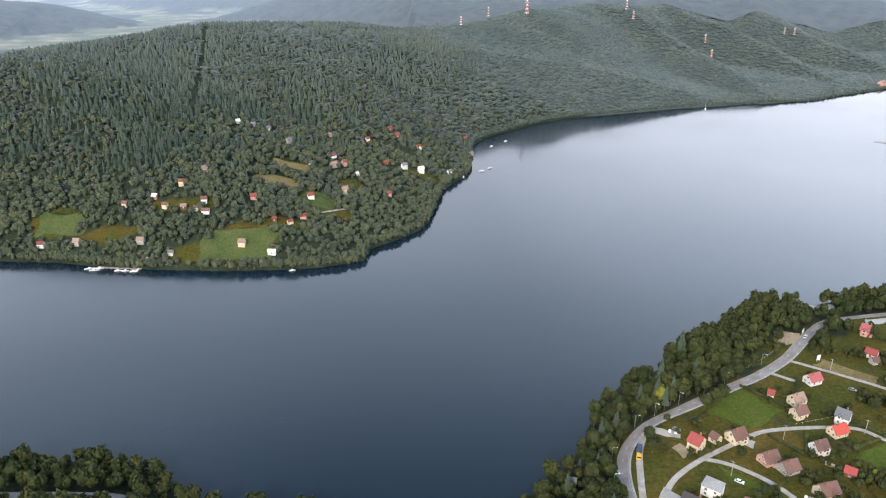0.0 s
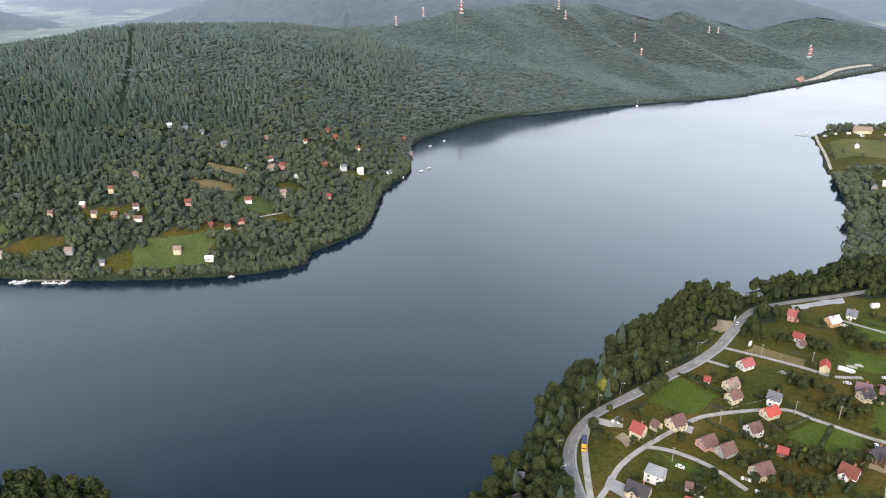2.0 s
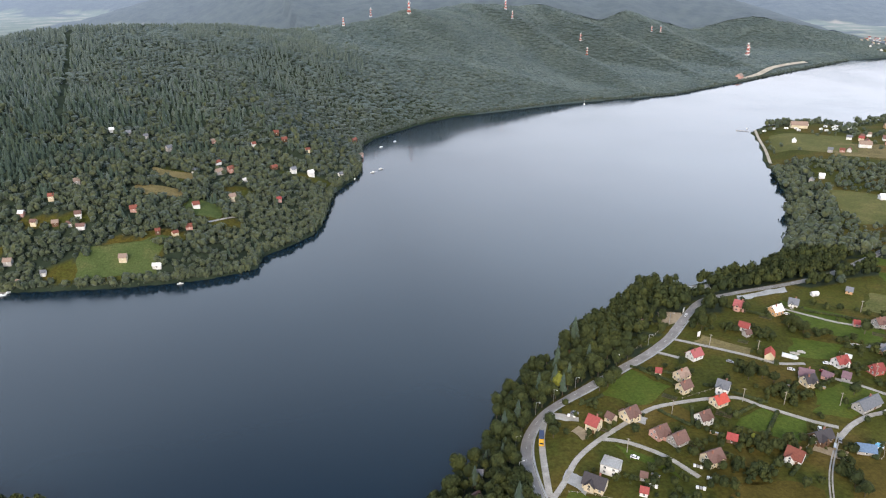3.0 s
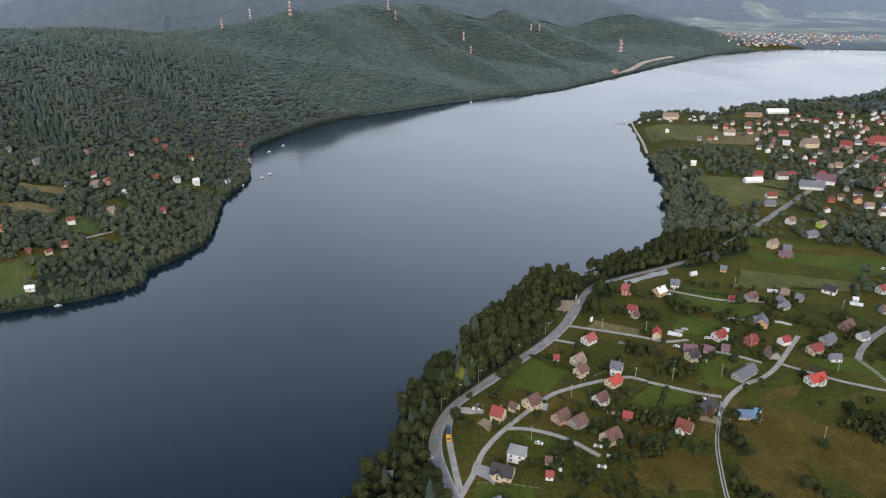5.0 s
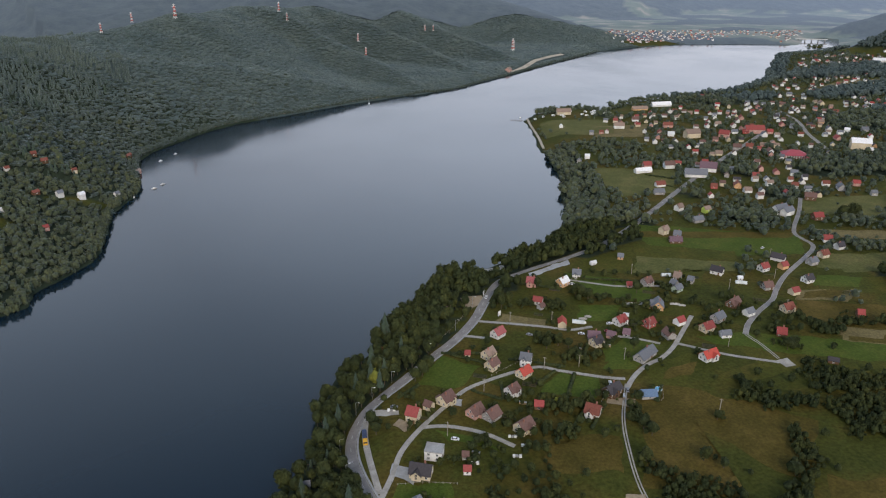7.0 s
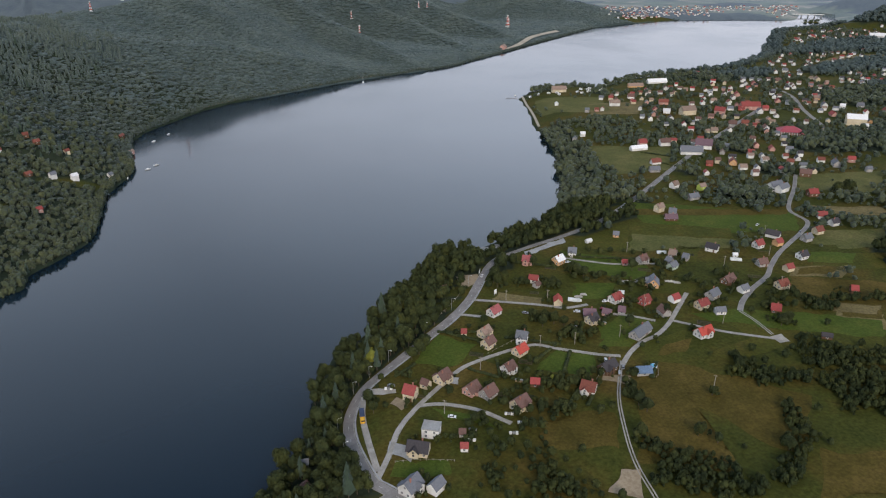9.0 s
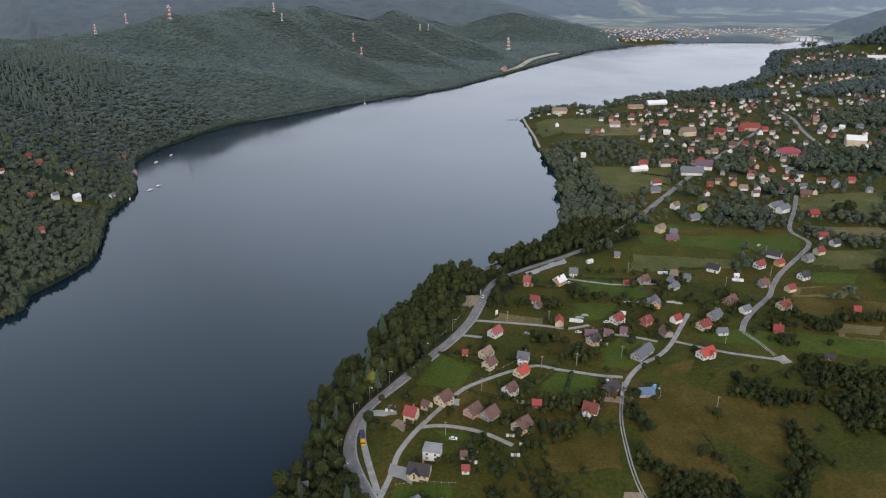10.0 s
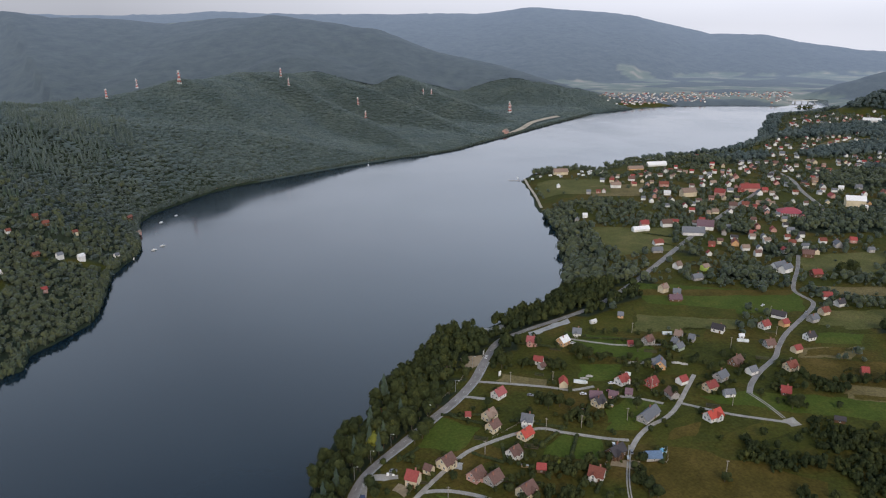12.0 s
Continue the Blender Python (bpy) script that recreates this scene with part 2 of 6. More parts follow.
CONCRETE = speckled("concrete", (0.30, 0.30, 0.29), (0.38, 0.38, 0.37), 0.7, 0.9)
LINE_PAINT = speckled("road_paint", (0.6, 0.6, 0.58), (0.75, 0.75, 0.72), 0.4, 0.7)


def meadow(name, low, mid, high, patch):
    m, n, l, p = material(name, 0.9)
    p.inputs["Specular IOR Level"].default_value = 0.05
    wide = ramp(n, l, grain(n, l, patch, 4, 0.65), (0.3, low), (0.5, mid), (0.72, high))
    tuft = ramp(n, l, grain(n, l, 1.6, 3), (0.3, (0.7, 0.7, 0.7)), (0.7, (1.2, 1.2, 1.15)))
    l.new(blend(n, l, 1.0, wide, tuft, 'MULTIPLY'), p.inputs["Base Color"])
    bump(n, l, p, grain(n, l, 1.2, 3), 0.35)
    return m


GRASS_BRIGHT = meadow("mown_grass", (0.050, 0.075, 0.013), (0.064, 0.090, 0.016), (0.088, 0.099, 0.020), 18)
GRASS = meadow("meadow_grass", (0.048, 0.056, 0.011), (0.065, 0.066, 0.013), (0.093, 0.074, 0.018), 22)
GRASS_DRY = meadow("dry_grass", (0.058, 0.048, 0.011), (0.085, 0.065, 0.016), (0.121, 0.086, 0.025), 25)
# paler than near meadows, partly to imitate haze on far fields
GRASS_PALE = meadow("pale_meadow_grass", (0.081, 0.088, 0.028), (0.103, 0.105, 0.036), (0.141, 0.126, 0.049), 20)
# blue raised in the colour to imitate haze across the lake
GRASS_HILL = meadow("hillside_grass", (0.052, 0.076, 0.026), (0.068, 0.092, 0.032), (0.098, 0.106, 0.042), 14)
STUBBLE = meadow("stubble", (0.12, 0.10, 0.045), (0.16, 0.13, 0.06), (0.20, 0.16, 0.078), 16)


def land():
    """The ground itself: rough grass, dark forest floor where the woods stand, tinted for haze far off."""
    m, n, l, p = material("ground_cover", 0.95)
    p.inputs["Specular IOR Level"].default_value = 0.05
    a = n.new("ShaderNodeAttribute")
    a.attribute_name = "wooded"
    open_land = ramp(n, l, grain(n, l, 45, 5, 0.62), (0.32, (0.040, 0.047, 0.011)), (0.45, (0.054, 0.059, 0.013)), (0.58, (0.074, 0.062, 0.015)), (0.76, (0.107, 0.073, 0.022)))
    tuft = ramp(n, l, grain(n, l, 2.0, 3), (0.3, (0.65, 0.65, 0.65)), (0.7, (1.25, 1.25, 1.2)))
    floor = ramp(n, l, grain(n, l, 14, 4), (0.3, (0.016, 0.024, 0.016)), (0.7, (0.034, 0.046, 0.028)))
    # young: far floor painted in the bluish leaf tint that imitates haze
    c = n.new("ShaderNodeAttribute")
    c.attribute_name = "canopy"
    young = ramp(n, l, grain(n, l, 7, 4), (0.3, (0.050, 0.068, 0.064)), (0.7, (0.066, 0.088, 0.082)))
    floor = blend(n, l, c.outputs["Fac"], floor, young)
    l.new(blend(n, l, a.outputs["Fac"], blend(n, l, 1.0, open_land, tuft, 'MULTIPLY'), floor), p.inputs["Base Color"])
    bump(n, l, p, grain(n, l, 9, 3), 2.5, 0.6)
    return m


LAND = land()


def distance():
    """Far forest and fields, with a blue glow in the material that imitates haze."""
    m, n, l, p = material("glowing_far_country", 1.0)
    a = n.new("ShaderNodeAttribute")
    a.attribute_name = "wooded"
    trees = ramp(n, l, grain(n, l, 40, 5, 0.7), (0.35, (0.026, 0.036, 0.032)), (0.65, (0.052, 0.066, 0.054)))
    fields = ramp(n, l, grain(n, l, 90, 4), (0.38, (0.075, 0.10, 0.06)), (0.52, (0.11, 0.13, 0.08)), (0.68, (0.24, 0.21, 0.15)))
    l.new(blend(n, l, a.outputs["Fac"], fields, trees), p.inputs["Base Color"])
    # emission rises with range to stand in for bright hazy air
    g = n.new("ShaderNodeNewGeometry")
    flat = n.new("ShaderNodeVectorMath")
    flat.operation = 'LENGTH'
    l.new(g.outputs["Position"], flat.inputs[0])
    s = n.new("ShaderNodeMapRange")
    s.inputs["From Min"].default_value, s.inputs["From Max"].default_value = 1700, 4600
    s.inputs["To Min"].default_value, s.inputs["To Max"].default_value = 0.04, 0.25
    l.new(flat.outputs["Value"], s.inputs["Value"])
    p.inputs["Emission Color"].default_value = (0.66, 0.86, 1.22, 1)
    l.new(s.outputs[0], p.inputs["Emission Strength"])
    bump(n, l, p, grain(n, l, 30, 4), 8.0, 0.7)
    return m


DISTANCE = distance()


def lake_water():
    m, n, l, p = material("lake_water", 0.06)
    p.inputs["IOR"].default_value = 1.333
    p.inputs["Specular IOR Level"].default_value = 0.5
    l.new(ramp(n, l, grain(n, l, 260, 2), (0.35, (0.004, 0.013, 0.023)), (0.65, (0.006, 0.017, 0.028))), p.inputs["Base Color"])
    bump(n, l, p, grain(n, l, 2.2, 3), 0.04, 0.35)
    gust = ramp(n, l, grain(n, l, 190, 3), (0.40, (0.075, 0.075, 0.075)), (0.62, (0.15, 0.15, 0.15)))
    l.new(gust, p.inputs["Roughness"])
    return m


WATER = lake_water()


def plain(name, colour, rough=0.7, metal=0.0, size=0.5):
    return speckled(name, tuple(c * 0.88 for c in colour), tuple(min(1, c * 1.08) for c in colour), size, rough, metal)

# ---- helpers for meshes ----
def mesh_object(name, verts, faces, mat, smooth=False):
    me = bpy.data.meshes.new(name)
    me.from_pydata(verts, [], faces)
    me.materials.append(mat)
    if smooth:
        me.shade_smooth()
    return new(name, me)


def bulk(name, verts, tris, mat, smooth=False):
    """A large mesh from arrays of corners and triangles."""
    me = bpy.data.meshes.new(name)
    me.vertices.add(len(verts))
    me.vertices.foreach_set("co", np.asarray(verts, np.float32).ravel())
    me.loops.add(tris.size)
    me.loops.foreach_set("vertex_index", tris.astype(np.int32).ravel())
    me.polygons.add(len(tris))
    me.polygons.foreach_set("loop_start", np.arange(0, tris.size, 3, dtype=np.int32))
    me.materials.append(mat)
    me.update(calc_edges=True)
    if smooth:
        me.shade_smooth()
    return new(name, me)


def part(name, verts, faces, mat, parent, label=""):
    ob = mesh_object(name, verts, faces, mat)
    ob.parent = parent
    if label:
        ob["label"] = label
    return ob


def thing(name, x, y, z, turn, label, category, group=""):
    e = new(name)
    e.matrix_basis = pose(x, y, z, 0, 0, turn)
    return tagged(e, label, category, group)


def box(x0, x1, y0, y1, z0, z1):
    v = [(x, y, z) for z in (z0, z1) for x, y in ((x0, y0), (x1, y0), (x1, y1), (x0, y1))]
    f = [(3, 2, 1, 0), (4, 5, 6, 7), (0, 1, 5, 4), (1, 2, 6, 5), (2, 3, 7, 6), (3, 0, 4, 7)]
    return v, f


def boxes(*each):
    v, f = [], []
    for b in each:
        w, g = box(*b)
        f += [tuple(i + len(v) for i in q) for q in g]
        v += w
    return v, f


# ---- woods: where trees stand ----
AXIS_X = [-1000, -300, -60, 30, 150, 400, 700, 1300, 1700, 2100, 3000]
AXIS_Y = [400, 400, 430, 580, 720, 900, 1120, 1350, 1450, 1545, 1700]
# clearings of the west bank: centre, half length along x, half depth along y
CLEARINGS = [(-167, 545, 34, 26), (-206, 536, 27, 15), (-337, 578, 30, 20), (-286, 560, 34, 12), (-119, 625, 22, 20), (-99, 606, 26, 13), (-151, 690, 24, 17),
             (-156, 647, 27, 15), (-231, 588, 40, 9), (-138, 569, 23, 14), (-24, 741, 40, 11), (-91, 674, 20, 18)]
# woods of the east bank
GROVES = [(385, 436, 42, 8), (252, 400, 12, 9), (345, 424, 14, 6), (840, 480, 90, 40), (760, 500, 60, 30), (960, 480, 120, 70), 
          (1100, 640, 160, 60), (1000, 860, 90, 30), (1500, 1000, 220, 60), (1300, 820, 180, 45), (1700, 900, 260, 120), (1250, 500, 200, 120), (560, 270, 60, 30), (640, 300, 60, 26)]


# belts of trees in the town: both ends and half width
TOWN_WOODS = [(575.8, 690.2, 600.8, 676.4, 10), (890, 905, 940, 900, 14), (632.4, 540.5, 650, 530, 12), (520, 429, 545, 416, 11), (425.7, 454.0, 432, 450, 7), (592.4, 719.7, 600, 716, 12), (533, 501, 539, 497, 8),
              (605, 466, 628, 455, 9), (655.6, 667.4, 684.3, 651.3, 8), (643, 922, 662, 890, 5), (701, 869, 712, 848, 8), (352, 423, 372, 428, 4), (384, 432, 424, 452, 7), (424, 454, 440, 462, 7), (360, 446, 440, 486, 9)]
# scrub between the pastures
THICKETS = [(231.0, 320.9, 237.0, 317.7, 5.7), (241.5, 292.7, 243, 291, 7.5), (196.8, 259.2, 198, 256, 6.5), (126.8, 302.3, 128.8, 301.1, 3), (105.2, 288.9, 105.4, 288.2, 3), (184.0, 238.7, 189.9, 235.9, 4.5), (146.0, 248.2, 147, 247, 3),
            (294.1, 365.9, 295, 365, 6), (247.1, 367.1, 248, 366, 4.5), (265.4, 356.8, 266, 356, 6), (266.3, 277.7, 267, 277, 4), (345.8, 207.1, 385, 186, 11), (333.4, 188.3, 365, 172, 9), (291.4, 218.8, 311.4, 208.3, 4.5),
            (303.7, 207.0, 318, 200, 7), (328.4, 174.2, 350, 163, 12), (291, 180, 280, 165, 5), (280, 165, 246, 148, 6), (208, 201, 216, 182, 5), (216, 181, 229, 154, 8), (202, 174, 216, 158, 8), (134, 216, 131, 204, 3.5), (155, 209, 158, 196, 3.5), (149, 193, 158, 186, 5), (303, 226, 309, 209, 5), (352, 222, 379, 188, 6), (225.3, 218.0, 226, 217, 2.5), (240.5, 189.2, 241, 188, 2.5), (268.6, 210.5, 269, 210, 2.6),
            (295.6, 239.1, 296, 239, 2.6), (304.5, 231.4, 305, 231, 3), (400, 251, 408, 247, 6), (364.6, 244.0, 366, 243, 4), (359.8, 252.3, 360, 252, 3), (231.2, 238, 229, 228, 4), (425, 248, 448, 236, 4), (214, 253, 210, 246, 4.5)]


def in_bands(x, y, bands):
    hit = np.zeros(x.shape, bool)
    for x0, y0, x1, y1, w in bands:
        d, _ = to_line(x, y, [(x0, y0), (x1, y1)])
        hit |= d < w * (0.45 + 1.1 * lattice(x / 6 + x0, y / 6, 9))
    return hit


def west(x, y):
    return y > np.interp(x, AXIS_X, AXIS_Y)


def in_spots(x, y, spots):
    hit = np.zeros(x.shape, bool)
    for cx, cy, a, b in spots:
        a, b = (a * 0.78, b * 0.78) if spots is CLEARINGS else (a, b)
        wob = 0.75 + 0.5 * lattice(x / 9 + cx, y / 9, 8)
        hit |= ((x - cx) / a) ** 2 + ((y - cy) / b) ** 2 < wob
    return hit


# the strip between the lakeside road and the water, and its open patches
LAKESIDE = np.array([(83, 225), (81, 254), (83, 277), (89, 292), (100, 305), (112, 312), (128, 320), (142, 328), (161, 339), (180, 350), (201, 367), (222, 389), (243, 409), (262, 419), (282, 423), (313, 427),
                     (335, 431), (360, 437), (372, 500), (322, 480), (284, 470), (255, 475), (212, 460), (150, 402), (120, 370), (84, 330), (60, 290), (30, 255), (10, 245), (10, 225)], float)
OPEN_STRIP = [(188, 364, 15, 6), (205, 378, 11, 8), (216, 392, 8, 6), (258, 440, 22, 16)]


def wooded(x, y):
    x, y = np.asarray(x, float), np.asarray(y, float)
    d = inland(x, y)
    left = west(x, y)
    swath, _ = to_line(x, y, [(-362, 1126), (-353, 1094), (-329, 998), (-317, 940), (-290, 834), (-278, 785)])
    a = left & (d > 0.2) & ~in_spots(x, y, CLEARINGS) & (swath > 3.6)
    r = np.hypot(x, y)
    flats = left & (ground(x, y) < 14) & (r > 2150)
    a &= ~(flats & (lattice(x / 150, y / 150, 21) > 0.55))
    width = 30 + 26 * lattice(x / 70, y / 70, 5) * np.clip((700 - y) / 150, 0.3, 1)
    strip = (x > 5) & (x < 350) & (y < 480) & (y > 222)
    spit = (x > 500) & (x < 1000) & (y > 738)
    b = ~left & (((d > 0.5) & (d < np.where(spit, np.where(x > 640, 13, -1), width))) | in_spots(x, y, GROVES) | in_bands(x, y, TOWN_WOODS) | ((r > 1500) & (ground(x, y) > 22)))
    b = np.where(strip, (inside(x, y, LAKESIDE) | in_spots(x, y, GROVES)) & (d > 0.5) & ~in_spots(x, y, OPEN_STRIP), b)
    return (a | b) & (d > np.where(left & (y > 1000), 4.0, 0.2))


def horizon_line(a):
    """Range at which the painted-haze backdrop begins, by bearing in degrees: behind the crest of the first hills."""
    return np.interp(a, [-46, -22, -8, 4, 10, 14, 18.4, 22.9, 27.4, 30, 32], [1500, 1500, 1560, 1640, 1820, 1990, 2030, 2060, 2120, 2200, 2260])


# ---- ground: one sheet out to the horizon ----
def build_ground():
    az = np.radians(np.concatenate([np.arange(-180, -44, 8.0), np.arange(-44, 66, 0.38), np.arange(66, 180, 8.0)]))
    r = np.concatenate([[1.0, 60, 110, 150], np.arange(180, 720, 4.0), np.arange(720, 1500, 8.0), np.arange(1500, 2600, 16.0), np.arange(2600, 4560, 35.0), [4700, 4960]])
    A, Rr = np.meshgrid(az, r)
    x, y = (Rr * np.sin(A)).ravel(), (Rr * np.cos(A)).ravel()
    z = ground(x, y) - np.clip((Rr.ravel() - horizon_line(np.degrees(A.ravel())) - 40) * 0.2, 0, 22)
    n, k = len(az), len(r)
    i = np.arange(n)
    j = (i + 1) % n
    tris = []
    for row in range(k - 1):
        a, b, c, d = row * n + i, row * n + j, (row + 1) * n + j, (row + 1) * n + i
        tris += [np.stack([a, b, c], 1), np.stack([a, c, d], 1)]
    t = np.concatenate(tris)[:, ::-1]
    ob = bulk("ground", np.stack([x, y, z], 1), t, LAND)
    mask = ob.data.attributes.new("wooded", 'FLOAT', 'POINT')
    d = inland(x, y)
    far = (np.hypot(x, y) > 2300) & (z > 18) & (lattice(x / 210, y / 210, 22) < 0.85)
    # the treeless swath keeps the dark floor colour, painted for its shade
    mask.data.foreach_set("value", (wooded(x, y) | far | (d < 5) | (west(x, y) & (d > 60) & ~in_spots(x, y, CLEARINGS))).astype(np.float32))
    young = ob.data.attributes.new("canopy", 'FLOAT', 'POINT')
    # haze tint beyond 1120 m, left out along the swath so it stays dark
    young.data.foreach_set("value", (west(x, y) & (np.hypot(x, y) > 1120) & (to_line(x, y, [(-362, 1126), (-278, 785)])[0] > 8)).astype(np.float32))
    ob.data.shade_smooth()
    return tagged(ob, "rough grass and forest floor around the lake", "ground", kind="structure")


build_ground()


def build_backdrop():
    """The distant mountains and valleys, paled by the haze glow of their material."""
    az = np.radians(np.arange(-44, 66, 0.35))
    s = np.concatenate([np.linspace(0, 0.36, 52, endpoint=False), np.linspace(0.36, 1, 52)])
    A, S = np.meshgrid(az, s)
    Rr = horizon_line(np.degrees(A)) + S * (4950 - horizon_line(np.degrees(A)))
    x, y = (Rr * np.sin(A)).ravel(), (Rr * np.cos(A)).ravel()
    z = ground(x, y) + 1.0 + np.where(ground(x, y) > 15, 5.0 * lattice(x / 24, y / 24, 31), 0)
    n, k = len(az), len(s)
    i = np.arange(n - 1)
    tris = [np.concatenate([np.stack([q * n + i, (q + 1) * n + i + 1, q * n + i + 1], 1), np.stack([q * n + i, (q + 1) * n + i, (q + 1) * n + i + 1], 1)]) for q in range(k - 1)]
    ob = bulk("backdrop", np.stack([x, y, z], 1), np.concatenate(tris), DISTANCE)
    ob.data.shade_smooth()
    mask = ob.data.attributes.new("wooded", 'FLOAT', 'POINT')
    open_land = (z < 14) & (lattice(x / 130, y / 130, 24) > 0.42)
    glade = in_spots(x, y, [(2190, 2400, 90, 160), (470, 2960, 150, 60), (1740, 1990, 120, 110)])
    mask.data.foreach_set("value", (~(open_land | glade)).astype(np.float32))
    return tagged(ob, "forested mountain ranges with a painted blue haze glow", "mountains", kind="structure")


build_backdrop()
lake = mesh_object("water", [(-1100, 100, 0), (2500, 100, 0), (2500, 1800, 0), (-1100, 1800, 0)], [(0, 1, 2, 3)], WATER)
tagged(lake, "calm dark blue-grey lake water mirroring the sky", "water", kind="structure")

# ---- tree shapes ----
def icosphere(steps):
    bm = bmesh.new()
    bmesh.ops.create_icosphere(bm, subdivisions=steps, radius=1.0)
    v = np.array([p.co[:] for p in bm.verts])
    f = np.array([[p.index for p in q.verts] for q in bm.faces])
    bm.free()
    return v, f


def shape_broad(rng, steps, keep_low=-0.75):
    """A lumpy crown from one closed skin, open below."""
    v, f = icosphere(steps)
    v = v * (0.72 + 0.5 * rng.random((len(v), 1)))
    v[:, 2] = v[:, 2] * 0.95 + 1.0
    low = v[f][:, :, 2].mean(1) > 1.0 + keep_low
    return v, f[low]


def shape_conifer(rng, tiers=3, sides=6):
    vs, fs = [], []
    for k in range(tiers):
        base, top = 0.12 + 0.80 * k / tiers, 0.45 + 0.55 * (k + 1) / tiers
        rad = 1.0 - 0.80 * k / tiers
        n = len(vs)
        vs.append((0, 0, 2 * top))
        for s in range(sides):
            a = 2 * math.pi * (s + 0.5 * k) / sides
            q = rad * (0.65 + 0.5 * rng.random())
            vs.append((q * math.cos(a), q * math.sin(a), 2 * (base + 0.10 * (rng.random() - 0.5))))
        fs += [(n, n + 1 + s, n + 1 + (s + 1) % sides) for s in range(sides)]
    return np.array(vs, float), np.array(fs)


def shape_leafy(rng, clumps, core=1):
    """A crown of many small bent leaf clumps round a dark core."""
    v, f = icosphere(core)
    v = v * 0.70 * (0.8 + 0.35 * rng.random((len(v), 1)))
    v[:, 2] += 1.0
    lobes = rng.normal(0, 1, (7, 3))
    lobes /= np.linalg.norm(lobes, axis=1)[:, None]
    lobes = lobes * 0.36 * rng.uniform(0.7, 1.2, (7, 1))
    lobes[:, 2] += 1.0
    d = rng.normal(0, 1, (clumps, 3))
    d[:, 2] = np.where(d[:, 2] < -0.6, -d[:, 2], d[:, 2])
    d /= np.linalg.norm(d, axis=1)[:, None]
    c = lobes[rng.integers(0, 7, clumps)] + d * rng.uniform(0.42, 0.62, (clumps, 1))
    side = np.cross(d, rng.normal(0, 1, (clumps, 3)))
    side /= np.linalg.norm(side, axis=1)[:, None]
    up = np.cross(d, side) + 0.35 * rng.normal(0, 1, (clumps, 3))
    s = rng.uniform(0.065, 0.14, (clumps, 1)) * (400 / clumps) ** 0.30
    quad = np.stack([c - side * s * 1.2, c - up * s + d * s * 0.3, c + side * s * 1.2, c + up * s + d * s * 0.45], 1).reshape(-1, 3)
    k = len(v) + 4 * np.arange(clumps)[:, None]
    tri = np.concatenate([k + [0, 1, 2], k + [0, 2, 3]])
    return np.concatenate([v, quad]), np.concatenate([f, tri])


def shape_trunk(h, r, rng):
    """A tapered trunk with four limbs."""
    v, f = [], []

    def limb(a, b, ra, rb):
        n = len(v)
        way = (Vector(b) - Vector(a)).normalized()
        s = way.orthogonal().normalized()
        t = way.cross(s)
        for base, rad in ((a, ra), (b, rb)):
            for q in range(5):
                w = 2 * math.pi * q / 5
                v.append(tuple(Vector(base) + (s * math.cos(w) + t * math.sin(w)) * rad))
        f.extend((n + q, n + (q + 1) % 5, n + 5 + (q + 1) % 5, n + 5 + q) for q in range(5))
    limb((0, 0, -0.6), (0, 0, h), r, r * 0.45)
    for q in range(4):
        a = 1.6 * q + rng.random()
        limb((0, 0, h * (0.45 + 0.12 * q)), (math.cos(a) * h * 0.3, math.sin(a) * h * 0.3, h * (0.75 + 0.12 * q)), r * 0.4, r * 0.15)
    return v, f


def scatter(name, shapes, x, y, z, wide, tall, mat, rng, smooth=False):
    """One joined mesh of many trees."""
    vs, ts, count = [], [], 0
    kind = rng.integers(0, len(shapes), len(x))
    turn = rng.uniform(0, 6.28, len(x))
    for k, (v, f) in enumerate(shapes):
        m = kind == k
        if not m.any():
            continue
        c, s = np.cos(turn[m])[:, None], np.sin(turn[m])[:, None]
        w, h = wide[m][:, None], tall[m][:, None]
        p = np.stack([(v[:, 0] * c - v[:, 1] * s) * w + x[m][:, None], (v[:, 0] * s + v[:, 1] * c) * w + y[m][:, None], v[:, 2] * h / 2 + z[m][:, None]], 2)
        off = count + np.arange(m.sum())[:, None, None] * len(v)
        vs.append(p.reshape(-1, 3))
        ts.append((f[None] + off).reshape(-1, 3))
        count += m.sum() * len(v)
    return bulk(name, np.concatenate(vs), np.concatenate(ts), mat, smooth)


def spots(rng, x0, x1, y0, y1, step):
    gx, gy = np.meshgrid(np.arange(x0, x1, step), np.arange(y0, y1, step))
    x = gx.ravel() + rng.uniform(-0.48, 0.48, gx.size) * step
    y = gy.ravel() + rng.uniform(-0.48, 0.48, gx.size) * step
    return x, y


def smooth_line(points, step=2.5):
    """A soft curve through the points."""
    p = np.array(points, float)
    q = np.vstack([2 * p[0] - p[1], p, 2 * p[-1] - p[-2]])
    out = []
    for i in range(1, len(q) - 2):
        n = max(2, int(np.hypot(*(q[i + 1] - q[i])) / step))
        for t in np.arange(n) / n:
            out.append(0.5 * (2 * q[i] + (q[i + 1] - q[i - 1]) * t + (2 * q[i - 1] - 5 * q[i] + 4 * q[i + 1] - q[i + 2]) * t * t
                              + (3 * q[i] - q[i - 1] - 3 * q[i + 1] + q[i + 2]) * t ** 3))
    out.append(p[-1])
    return np.array(out)


def far_from(x, y, lines, gap):
    ok = np.ones(x.shape, bool)
    for line in lines:
        d, _ = to_line(x, y, line)
        ok &= d > gap
    return ok


rng = np.random.default_rng(7)
BROAD = [shape_broad(rng, 2) for _ in range(6)]
FAR_BROAD = [shape_broad(rng, 1, -0.4) for _ in range(5)]
CONIFER = [shape_conifer(rng) for _ in range(5)]
